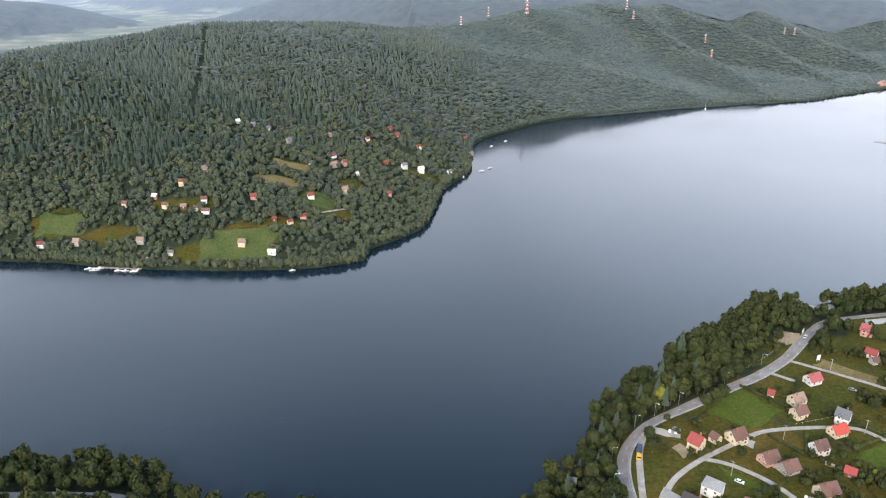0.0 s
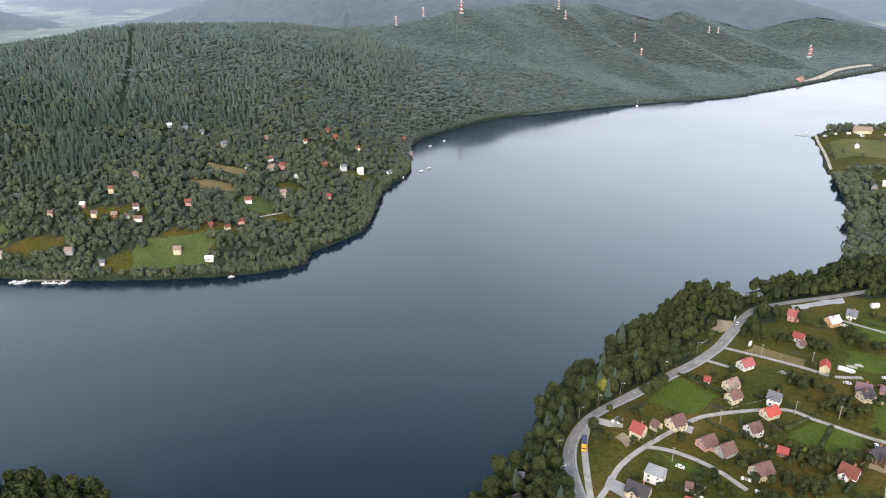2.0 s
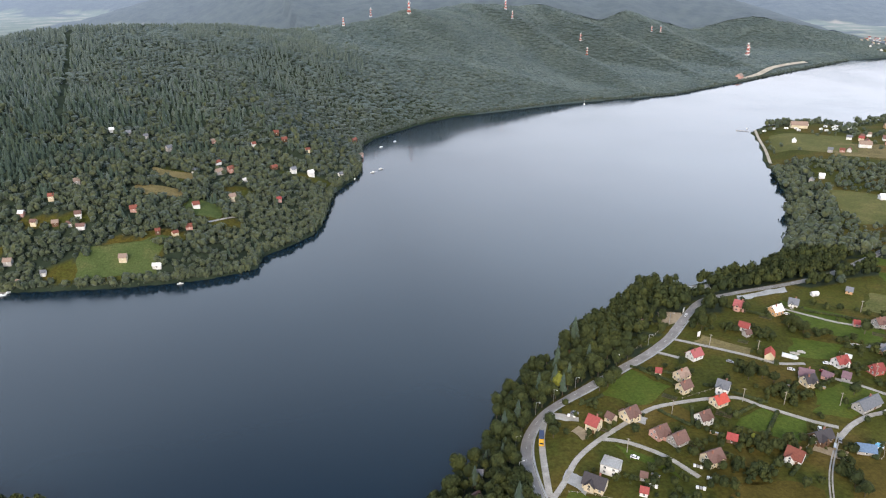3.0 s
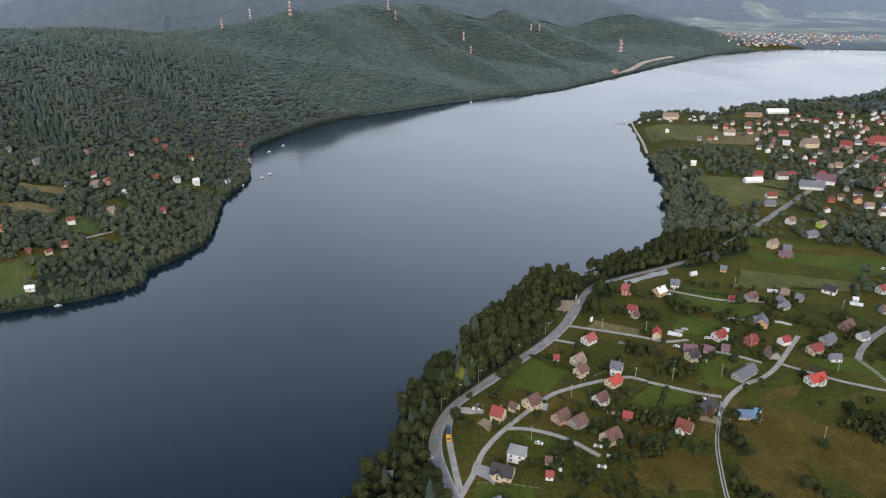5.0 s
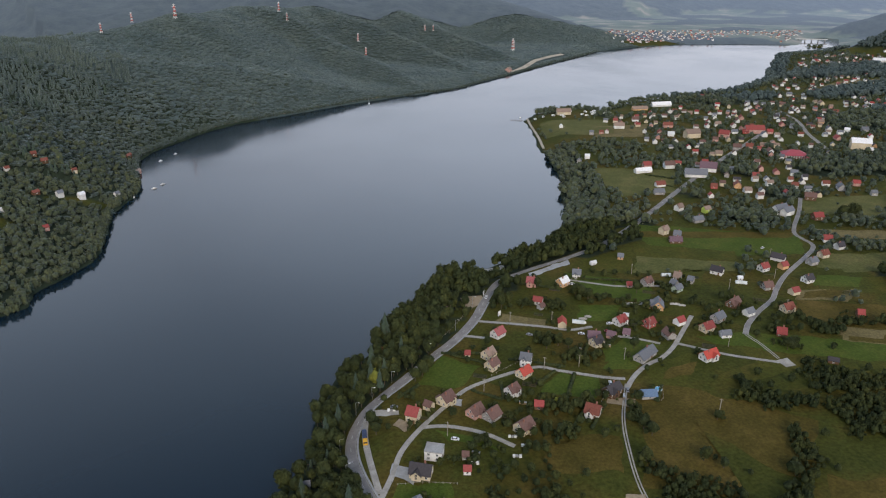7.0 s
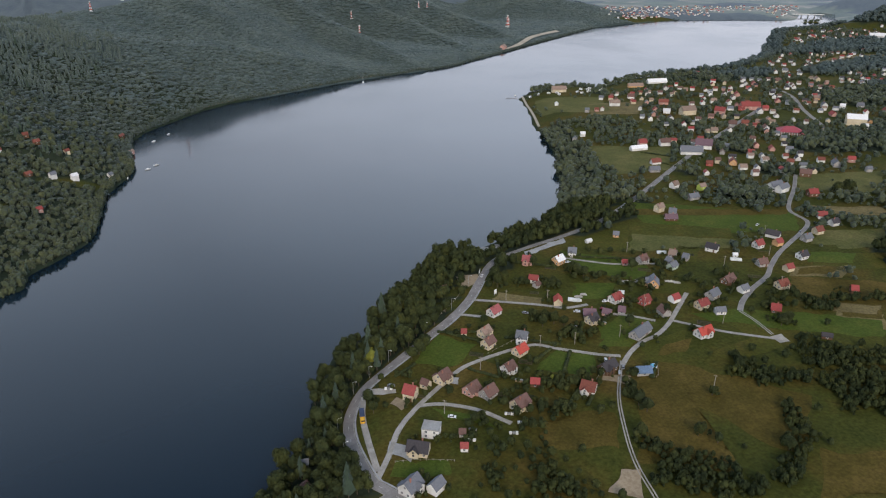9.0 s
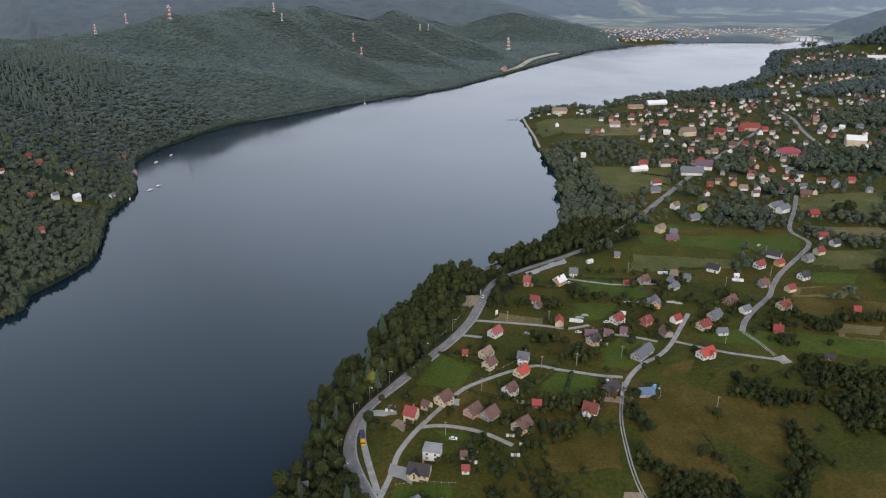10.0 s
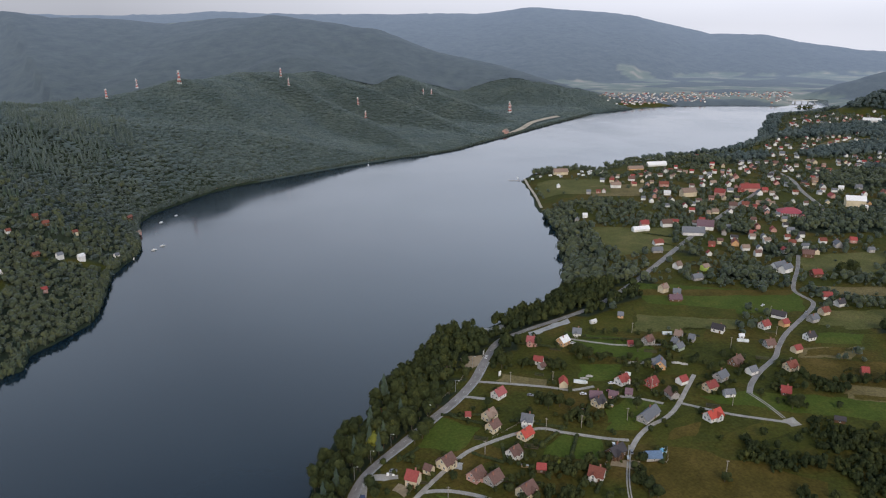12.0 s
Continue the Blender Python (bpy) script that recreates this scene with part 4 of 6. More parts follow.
FRAME_MESH = shared("window", *boxes((-0.6, 0.6, -0.05, 0.04, -0.75, -0.63), (-0.6, 0.6, -0.05, 0.04, 0.63, 0.75), (-0.6, -0.5, -0.05, 0.04, -0.63, 0.63), (0.5, 0.6, -0.05, 0.04, -0.63, 0.63),
                                     (-0.05, 0.05, -0.05, 0.04, -0.63, 0.63)), FRAME_MAT)
PANE_MESH = shared("pane", *boxes((-0.5, -0.05, -0.025, 0.02, -0.63, 0.63), (0.05, 0.5, -0.025, 0.02, -0.63, 0.63)), GLASS_MAT)
DOOR_MESH = shared("door", *boxes((-0.5, 0.5, -0.07, 0.04, 0.0, 2.05), (-0.62, -0.5, -0.09, 0.04, 0.0, 2.15), (0.5, 0.62, -0.09, 0.04, 0.0, 2.15)), DOOR_MAT)
HOUSES = []


def set_in(name, data, parent, x, y, z, turn):
    ob = new(name, data)
    ob.parent = parent
    ob.matrix_basis = pose(x, y, z, 0, 0, turn)
    return ob


def hipped_hall(e, L, W, E, wall, roof):
    """A broad hall under a hipped roof, with a row of white pillars along two sides."""
    part("wall", *box(-L + 2.5, L - 2.5, -W + 2.5, W - 2.5, -1.5, E), WALL_MAT[wall], e)
    a, b, top = L + 0.8, W + 0.8, E + W * 0.55
    v = [(-a, -b, E), (a, -b, E), (a, b, E), (-a, b, E), (-L * 0.32, 0, top), (L * 0.32, 0, top)]
    part("roof", v, [(0, 1, 5, 4), (1, 2, 5), (2, 3, 4, 5), (3, 0, 4), (3, 2, 1, 0)], ROOF_MAT[roof], e, f"{ROOF_WORDS[roof]} hipped roof")
    for k in range(10):
        u = -L + 0.6 + (2 * L - 1.2) * k / 9
        part("pillar", *box(u - 0.4, u + 0.4, -W, -W + 0.8, -1.5, E), WALL_MAT["white"], e, "white pillar")
    for k in range(1, 9):
        u = -W + 0.6 + (2 * W - 1.2) * k / 9
        part("pillar", *box(-L, -L + 0.8, u - 0.4, u + 0.4, -1.5, E), WALL_MAT["white"], e, "white pillar")
    return e


def house(x, y, turn, length, width, eaves, wall, roof, group):
    """A gabled house with its ridge along its length."""
    length, width = length * 0.98, width * 0.86
    if group in ("lane_houses", "road_houses", "upper_houses"):
        length, width = min(length, 12.5), min(width, 8.0)
        length, width = (length * 0.84, width * 0.92) if length < 12 else (length * 0.92, width * 0.92)
    if group != "town_houses" and x > 60 and math.hypot(x, y) > 330:
        length, width, eaves = length * 0.88, width * 0.88, eaves * 0.95
    if group == "town_houses":
        length, width, eaves = length * 0.74, width * 0.76, eaves * 0.9
    if group == "hill_houses":
        length, width, eaves = length * 0.76, width * 0.78, eaves * 0.85
    L, W, E = length / 2, width / 2, eaves
    rise = width * 0.48
    z = height(x, y)
    r = math.hypot(x, y)
    small = width <= 6.2
    kind = "shed" if small and r < 520 else "house"
    flat = roof == "white" and width > 11
    if flat:
        rise = 0.4
    HOUSES.append((x, y, max(L, W)))
    e = thing(kind, x, y, z, turn, f"{wall} {'wooden' if wall == 'wood' else 'rendered'} {kind} with {ROOF_WORDS[roof]} gabled roof".replace("wood wooden", "dark wooden"), kind, group.replace("_", " "))
    v = [(-L, -W, -1.5), (L, -W, -1.5), (L, W, -1.5), (-L, W, -1.5), (-L, -W, E), (L, -W, E), (L, W, E), (-L, W, E), (-L, 0, E + rise), (L, 0, E + rise)]
    if roof != "crimson":
        part("wall", v, [(0, 1, 5, 4), (2, 3, 7, 6), (1, 2, 6, 9, 5), (3, 0, 4, 8, 7)], WALL_MAT[wall], e)
    if roof == "crimson":
        return hipped_hall(e, L, W, E, wall, roof)
    o, th = (0.55 if not small else 0.35), 0.22
    drop = o * rise / W
    a, b = L + o, W + o
    rv = []
    for lift in (0.03, 0.03 + th):
        rv += [(-a, -b, E - drop + lift), (a, -b, E - drop + lift), (a, 0, E + rise + lift), (-a, 0, E + rise + lift), (a, b, E - drop + lift), (-a, b, E - drop + lift)]
    rf = [(6, 7, 8, 9), (9, 8, 10, 11), (3, 2, 1, 0), (5, 4, 2, 3), (0, 1, 7, 6), (4, 5, 11, 10), (1, 2, 8, 7), (2, 4, 10, 8), (3, 0, 6, 9), (5, 3, 9, 11)]
    part("roof", rv, rf, ROOF_MAT[roof], e, f"{ROOF_WORDS[roof]} roof")
    if not small:
        cx, cy = L * 0.35, W * 0.25
        top = E + rise + 0.9
        part("chimney", *boxes((cx - 0.35, cx + 0.35, cy - 0.3, cy + 0.3, E + rise * 0.4, top), (cx - 0.45, cx + 0.45, cy - 0.4, cy + 0.4, top, top + 0.12)), BRICK_MAT, e)
    spots_ = []
    if r < 480 and width > 7 and int(x * 7 + y * 3) % 3:
        p0, pw, pd = L * 0.2, min(1.7, L * 0.4), 1.8
        porch = part("porch", *boxes((p0 - pw, p0 + pw, W, W + pd, -1.0, 2.4)) if int(x) % 2 else boxes((p0 - pw, p0 + pw, -W - pd, -W, -1.0, 2.4)), WALL_MAT[wall], e)
        sy = (W, W + pd + 0.3) if int(x) % 2 else (-W - pd - 0.3, -W)
        part("porch_roof", *boxes((p0 - pw - 0.3, p0 + pw + 0.3, sy[0], sy[1], 2.4, 2.6)), ROOF_MAT[roof], porch)
    if r < 520 and width > 6.2 and roof != "white" and x > 60 and int(x * 3 + y) % 2:
        # a gabled cross wing on the side that faces the camera
        s_ = 1 if x * math.sin(radians(turn)) - y * math.cos(radians(turn)) > 0 else -1
        ww, out, we = min(2.3, L * 0.5), W + 1.3, E * 0.96
        wr, cx = ww * 0.95, -L * 0.28
        wv = [(cx + a_, s_ * b_, c_) for b_ in (0, out) for a_, c_ in ((-ww, -1.4), (ww, -1.4), (ww, we), (0, we + wr), (-ww, we))]
        wing = part("wing", wv, [(5, 6, 7, 8, 9), (1, 2, 7, 6), (4, 0, 5, 9), (0, 1, 6, 5)], WALL_MAT[wall], e)
        k_, o_ = ww + 0.4, out + 0.4
        wv = [(cx + a_, s_ * b_, c_ + h_) for h_ in (0.03, 0.22) for b_ in (0, o_) for a_, c_ in ((-k_, we - 0.4 * wr / ww), (0, we + wr), (k_, we - 0.4 * wr / ww))]
        part("wing_roof", wv, [(6, 7, 10, 9), (7, 8, 11, 10), (0, 1, 4, 3), (1, 2, 5, 4), (3, 4, 10, 9), (4, 5, 11, 10), (0, 3, 9, 6), (2, 5, 11, 8)], ROOF_MAT[roof], wing)
        set_in("pane", PANE_MESH, wing, cx, s_ * out, 1.7, 0 if s_ < 0 else 180)
        set_in("pane", PANE_MESH, wing, cx, s_ * out, we + 0.2, 0 if s_ < 0 else 180)
    if r < 560 and not small:
        for face, half, deep in ((-90, L, W), (90, L, W)):
            s = 1 if face == 90 else -1
            n = max(2, int(length / 3.2))
            for k in range(n):
                u = -half + (k + 0.5) * 2 * half / n
                if s < 0 and k == n // 2:
                    set_in("door", DOOR_MESH, e, u, -deep, 0.05, 0)
                    continue
                spots_.append((u, s * deep, 1.6, 0 if s < 0 else 180))
                if E > 4.2:
                    spots_.append((u, s * deep, 4.0, 0 if s < 0 else 180))
        for s in (-1, 1):
            for u in (-W * 0.45, W * 0.45):
                spots_.append((s * L, u, 1.6, 90 if s > 0 else -90))
            spots_.append((s * L, 0, E + rise * 0.32, 90 if s > 0 else -90))
    elif not small and r < 1000:
        for u in (-L * 0.5, L * 0.5):
            for s in (-1, 1):
                spots_.append((u, s * W, min(1.8, E - 1), 0 if s < 0 else 180))
        for s in (-1, 1):
            spots_.append((s * L, 0, E * 0.6, 90 if s > 0 else -90))
    else:
        spots_ = [(0, -W, E * 0.6, 0)]
    for u, w, h, t in spots_:
        f = set_in("window", FRAME_MESH, e, u, w, h, t)
        if r < 560:
            set_in("pane", PANE_MESH, f, 0, 0, 0, 0)
    return e


# lane houses: place, turn, length, width, eaves, walls, roof
house(124.5, 282.8, -48, 7.4, 9.0, 4.6, "cream", "red", "lane_houses")
house(135.7, 287.6, -59, 5.5, 6.0, 2.8, "cream", "brown", "lane_houses")
house(146.3, 288.2, -155, 9.7, 9.0, 3.6, "cream", "brown", "lane_houses")
house(179.9, 325.6, -29, 4.5, 6.0, 2.6, "cream", "red", "lane_houses")
house(190.4, 318.7, -159, 9.7, 9.0, 4, "cream", "tan", "lane_houses")
house(186.3, 307.1, -159, 9.7, 9.0, 4, "cream", "brown", "lane_houses")
house(207.1, 302.6, -44, 8.6, 9.5, 4.6, "white", "slate", "lane_houses")
house(198.8, 292.0, -162, 10.8, 10.0, 3.2, "cream", "scarlet", "lane_houses")
house(182.9, 279.1, -161, 9.7, 9.0, 3.6, "white", "brown", "lane_houses")
house(189.0, 261.3, -36, 5.8, 6.0, 2.4, "wood", "maroon", "lane_houses")
house(155.2, 271.5, -158, 9.6, 8.6, 3, "pink", "brown", "lane_houses")
house(161.7, 265.0, -159, 9.7, 9.0, 2.8, "grey", "brown", "lane_houses")
house(171.0, 248.3, -163, 10.4, 9.4, 3.6, "cream", "brown", "lane_houses")
house(109.9, 241.6, -39, 12.1, 10.0, 3.2, "cream", "dark", "lane_houses")
house(96.0, 219.9, -152, 10.8, 10.0, 4, "white", "slate", "lane_houses")
house(106.1, 215.3, -154, 8.5, 7.0, 3.4, "white", "slate", "lane_houses")
house(130.0, 233.2, -29, 4.3, 5.0, 2.4, "white", "red", "lane_houses")
house(134.2, 242.9, -29, 3.8, 5.0, 2.2, "grey", "brown", "lane_houses")
house(53.5, 245.5, 35, 10.2, 7.0, 2.8, "wood", "brown", "lane_houses")
house(61.2, 266.1, -13, 3.8, 5.0, 2.4, "grey", "slate", "lane_houses")
house(141.5, 365.0, -21, 5.1, 6.0, 2.4, "wood", "red", "lane_houses")
house(191.3, 396.5, -16, 8.9, 9.0, 3, "wood", "brown", "lane_houses")
house(195.1, 383.7, -1, 6.9, 8.0, 2.8, "wood", "brown", "lane_houses")
house(210.9, 243.0, -52, 9.0, 12.0, 3.2, "white", "rust", "lane_houses")
house(232.4, 253.9, 12, 12.8, 12.0, 3.6, "wood", "dark", "lane_houses")
house(248.4, 242.6, -23, 11.6, 8.0, 2.2, "grey", "blue", "lane_houses")

# road houses: place, turn, length, width, eaves, walls, roof
house(270.7, 393.6, -43, 9.7, 11.0, 4, "pink", "pinkred", "road_houses")
house(291.2, 383.4, -165, 10.8, 10.0, 4, "orange", "white", "lane_houses")
house(309.0, 390.5, -38, 8.1, 9.0, 4, "white", "slate", "lane_houses")
house(335.6, 404.7, 1, 6.9, 4.0, 2, "white", "white", "lane_houses")
house(362.7, 404.1, -42, 6.2, 7.0, 2.6, "orange", "slate", "lane_houses")
house(257.8, 366.1, -45, 8.8, 8.0, 3, "white", "red", "lane_houses")
house(255.4, 358.6, 12, 6.1, 6.0, 2.4, "grey", "brown", "lane_houses")
house(254.0, 331.7, -123, 8.5, 7.0, 3.2, "cream", "scarlet", "0.1")
house(209.1, 338.9, -160, 10.8, 10.0, 3.4, "white", "pinkred", "lane_houses")
house(258.2, 301.2, -169, 9.7, 9.0, 3.6, "cream", "dark", "lane_houses")
house(261.6, 308.1, -32, 10.0, 9.0, 2.8, "grey", "purple", "lane_houses")
house(272.8, 304.4, -54, 7.3, 7.0, 2.4, "pink", "purple", "lane_houses")
house(289.6, 316.5, -170, 10.8, 10.0, 3.6, "white", "red", "lane_houses")
house(283.0, 302.1, -43, 6.0, 8.0, 2.4, "grey", "purple", "lane_houses")
house(304.4, 305.5, -173, 9.7, 9.0, 3.4, "red", "red", "lane_houses")
house(305.6, 288.1, -99, 8.6, 8.0, 3, "grey", "brown", "1")
house(275.0, 275.5, 19, 18.3, 9.0, 3, "grey", "slate", "1")
house(328.1, 323.1, -131, 10.8, 10.0, 3.2, "orange", "slate", "0.1")
house(347.8, 356.4, -172, 9.7, 9.0, 3.4, "grey", "brown", "lane_houses")
house(333.3, 358.9, -26, 5.0, 6.0, 2.4, "pink", "maroon", "lane_houses")
house(375.1, 353.3, -60, 6.8, 9.0, 3, "grey", "tan", "lane_houses")
house(363.5, 344.8, -76, 6.1, 8.0, 3, "grey", "slate", "lane_houses")
house(359.8, 337.7, 14, 10.3, 8.0, 2.8, "green", "slate", "lane_houses")
house(379.4, 344.2, -62, 6.0, 8.0, 2.8, "grey", "slate", "lane_houses")
house(324.5, 298.6, -175, 8.6, 8.0, 3, "white", "maroon", "lane_houses")
house(308.1, 257.0, -178, 13.0, 12.0, 3.4, "white", "scarlet", "lane_houses")

# upper houses: place, turn, length, width, eaves, walls, roof
house(409.5, 347.3, -64, 12.0, 9.0, 3.4, "white", "dark", "upper_houses")
house(445.9, 335.5, 179, 9.7, 9.0, 3.6, "white", "red", "lane_houses")
house(462.9, 331.2, 178, 8.6, 8.0, 3.2, "orange", "red", "lane_houses")
house(473.0, 344.2, -66, 14.6, 9.0, 3, "white", "dark", "lane_houses")
house(489.9, 326.5, 176, 9.7, 9.0, 3.4, "grey", "slate", "lane_houses")
house(510.5, 332.0, 175, 9.7, 9.0, 3.6, "cream", "rust", "lane_houses")
house(537.9, 337.9, 174, 9.7, 9.0, 3.4, "white", "dark", "lane_houses")
house(543.4, 353.1, -38, 9.4, 9.0, 3.2, "white", "red", "lane_houses")
house(457.9, 305.5, 176, 9.7, 9.0, 3.4, "white", "dark", "lane_houses")
house(431.1, 295.7, 176, 8.6, 8.0, 3, "cream", "red", "lane_houses")
house(403.9, 279.5, 177, 10.8, 10.0, 3.4, "cream", "rust", "lane_houses")
house(421.2, 310.8, -14, 9.4, 9.0, 3, "grey", "brown", "lane_houses")
house(377.7, 302.3, 13, 15.0, 9.0, 3, "wood", "brown", "lane_houses")
house(376.0, 287.4, 2, 9.2, 8.0, 2.8, "white", "slate", "lane_houses")
house(350.5, 290.5, 11, 12.0, 10.0, 3.6, "grey", "slate", "lane_houses")
house(333.7, 283.7, -178, 10.8, 10.0, 3.6, "cream", "red", "lane_houses")
house(338.2, 272.4, -20, 8.8, 7.0, 2.6, "white", "slate", "lane_houses")
house(371.7, 257.6, -44, 7.4, 9.0, 2.8, "wood", "maroon", "lane_houses")
house(441.0, 251.6, -42, 6.0, 8.0, 2.8, "wood", "maroon", "lane_houses")
house(416.2, 331.0, -32, 4.6, 4.0, 2, "white", "white", "lane_houses")
house(427.7, 411.1, -27, 13.5, 9.0, 2.6, "wood", "purple", "lane_houses")
house(433.2, 431.2, -173, 9.7, 9.0, 5, "cream", "tan", "lane_houses")
house(438.6, 420.3, -46, 8.0, 9.0, 3, "grey", "slate", "lane_houses")
house(370.9, 220.1, -48, 7.8, 5.0, 2.2, "wood", "dark", "lane_houses")
house(490.3, 472.6, -174, 9.7, 9.0, 4, "white", "tan", "lane_houses")
house(528.1, 539.9, -13, 14.5, 9.0, 3, "white", "rust", "lane_houses")
house(508.6, 520.1, -22, 15.5, 9.0, 3, "grey", "slate", "lane_houses")
house(482.4, 440.3, -5, 28.8, 9.0, 3, "grey", "slate", "lane_houses")
house(508.9, 455.9, -0, 10.1, 8.0, 4, "lime", "tan", "lane_houses")

# town landmarks: place, turn, length, width, eaves, walls, roof
house(752.8, 554.8, -40, 31.8, 26.0, 4, "pink", "crimson", "town_landmarks")
house(617.1, 559.8, -44, 20.7, 16.0, 5, "white", "purple", "town_landmarks")
house(858.9, 543.1, -41, 26.5, 14.0, 9, "cream", "white", "town_landmarks")
house(717.9, 687.1, -11, 23.6, 14.0, 7, "cream", "tan", "town_landmarks")
house(813.8, 668.1, -27, 29.9, 14.0, 6, "pink", "red", "town_landmarks")
house(588.5, 549.8, -34, 27.3, 14.0, 4, "white", "slate", "town_landmarks")
house(785.3, 868.2, -20, 28.4, 10.0, 3, "orange", "tan", "town_landmarks")
house(838.6, 877.9, -15, 38.4, 12.0, 3, "white", "white", "town_landmarks")
house(655.4, 893.9, -22, 25.2, 12.0, 5, "cream", "tan", "town_landmarks")
house(668.0, 776.7, -30, 16.1, 10.0, 5, "white", "tan", "town_landmarks")
house(759.3, 669.7, -60, 14.8, 12.0, 5, "pink", "red", "town_landmarks")
house(547.5, 588.7, -11, 23.0, 8.0, 3, "white", "white", "town_landmarks")
house(560.7, 597.9, -17, 10.4, 9.0, 6, "pink", "red", "town_landmarks")
house(586.3, 588.9, -19, 13.8, 10.0, 5, "white", "brown", "town_landmarks")
house(570.2, 423.4, -0, 16.9, 10.0, 5, "white", "slate", "town_landmarks")
house(570.5, 415.5, 8, 15.3, 9.0, 5, "white", "slate", "town_landmarks")
house(1654.5, 1041.5, -44, 44.8, 14.0, 8, "white", "white", "town_landmarks")
house(584.6, 394.0, -20, 10.1, 9.0, 4, "wood", "maroon", "town_landmarks")

# town houses: place, turn, length, width, eaves, walls, roof
house(809, 826, 54, 10.5, 9.6, 4.4, "white", "brown", "town_houses")
house(721, 804, -32, 12.6, 10.8, 3.8, "white", "brown", "town_houses")
house(688, 797, 65, 10.5, 9.5, 3.2, "pink", "brown", "town_houses")
house(687, 808, -44, 8.8, 8.0, 4.4, "cream", "red", "town_houses")
house(677, 818, -41, 8.8, 8.0, 3.8, "white", "slate", "town_houses")
house(716, 764, 56, 8.7, 7.9, 3.2, "pink", "slate", "town_houses")
house(734, 750, -30, 17.5, 10.8, 4.4, "pink", "rust", "town_houses")
house(692, 720, 56, 11.7, 10.6, 3.8, "pink", "red", "town_houses")
house(700, 707, -42, 11.6, 10.5, 3.2, "white", "white", "town_houses")
house(610, 764, -39, 8.2, 7.4, 4.4, "grey", "slate", "town_houses")
house(634, 761, 47, 8.3, 7.5, 3.8, "white", "rust", "town_houses")
house(625, 762, -28, 7.7, 7.4, 3.2, "pink", "rust", "town_houses")
house(675, 673, 58, 11.2, 10.1, 4.4, "white", "dark", "town_houses")
house(663, 681, -40, 7.9, 7.4, 3.8, "cream", "brown", "town_houses")
house(652, 701, -37, 7.7, 7.4, 3.2, "white", "slate", "town_houses")
house(512, 660, 49, 7.7, 7.4, 4.4, "grey", "slate", "town_houses")
house(529, 667, -26, 7.7, 7.4, 3.8, "white", "white", "town_houses")
house(599, 820, 60, 7.7, 7.4, 3.2, "white", "white", "town_houses")
house(952, 901, -49, 9.7, 8.8, 4.4, "pink", "red", "town_houses")
house(942, 861, -35, 7.7, 7.4, 3.8, "white", "tan", "town_houses")
house(962, 790, 51, 12.3, 10.8, 3.2, "pink", "red", "town_houses")
house(872, 785, -35, 8.7, 7.9, 4.4, "white", "rust", "town_houses")
house(857, 753, 62, 9.5, 8.6, 3.8, "white", "brown", "town_houses")
house(821, 763, -47, 7.7, 7.4, 3.2, "white", "slate", "town_houses")
house(802, 722, -33, 10.8, 9.8, 4.4, "white", "tan", "town_houses")
house(869, 740, 53, 13.2, 10.8, 3.8, "pink", "red", "town_houses")
house(788, 678, -33, 10.4, 9.4, 3.2, "white", "slate", "town_houses")
house(743, 648, 64, 8.2, 7.5, 4.4, "cream", "tan", "town_houses")
house(729, 656, -45, 9.8, 8.9, 3.8, "pink", "brown", "town_houses")
house(801, 671, -42, 10.4, 9.5, 3.2, "red", "red", "town_houses")
house(808, 646, 55, 12.1, 10.8, 4.4, "white", "slate", "town_houses")
house(829, 655, -31, 10.5, 9.6, 3.8, "pink", "maroon", "town_houses")
house(884, 680, 55, 11.1, 10.1, 3.2, "pink", "red", "town_houses")
house(886, 665, -43, 7.7, 7.4, 4.4, "white", "slate", "town_houses")
house(921, 721, -40, 9.7, 8.8, 3.8, "white", "dark", "town_houses")
house(918, 759, 57, 7.9, 7.4, 3.2, "white", "slate", "town_houses")
house(1012, 786, -29, 12.7, 10.8, 4.4, "cream", "brown", "town_houses")
house(1003, 751, 57, 10.4, 9.4, 3.8, "white", "brown", "town_houses")
house(1030, 760, -41, 8.5, 7.7, 3.2, "white", "tan", "town_houses")
house(1107, 849, -38, 11.5, 10.4, 4.4, "white", "slate", "town_houses")
house(1187, 868, 48, 9.7, 8.8, 3.8, "white", "rust", "town_houses")
house(1028, 721, -27, 10.4, 9.4, 3.2, "white", "brown", "town_houses")
house(1081, 766, 59, 15.3, 10.8, 4.4, "cream", "tan", "town_houses")
house(1001, 683, -50, 10.0, 9.1, 3.8, "white", "slate", "town_houses")
house(949, 667, -36, 11.5, 10.5, 3.2, "orange", "tan", "town_houses")
house(914, 628, 50, 12.9, 10.8, 4.4, "white", "slate", "town_houses")
house(881, 609, -25, 7.7, 7.4, 3.8, "white", "slate", "town_houses")
house(878, 588, 61, 14.1, 10.8, 3.2, "pink", "maroon", "town_houses")
house(929, 611, -48, 9.2, 8.4, 4.4, "white", "white", "town_houses")
house(957, 604, -34, 11.3, 10.2, 3.8, "grey", "slate", "town_houses")
house(881, 539, 52, 8.6, 7.8, 3.2, "orange", "dark", "town_houses")
house(852, 525, -34, 8.3, 7.6, 4.4, "white", "white", "town_houses")
house(954, 565, 63, 12.9, 10.8, 3.8, "pink", "rust", "town_houses")
house(741, 611, -46, 11.2, 10.2, 3.2, "pink", "rust", "town_houses")
house(721, 613, -43, 12.7, 10.8, 4.4, "grey", "brown", "town_houses")
house(698, 596, 54, 7.7, 7.4, 3.8, "white", "brown", "town_houses")
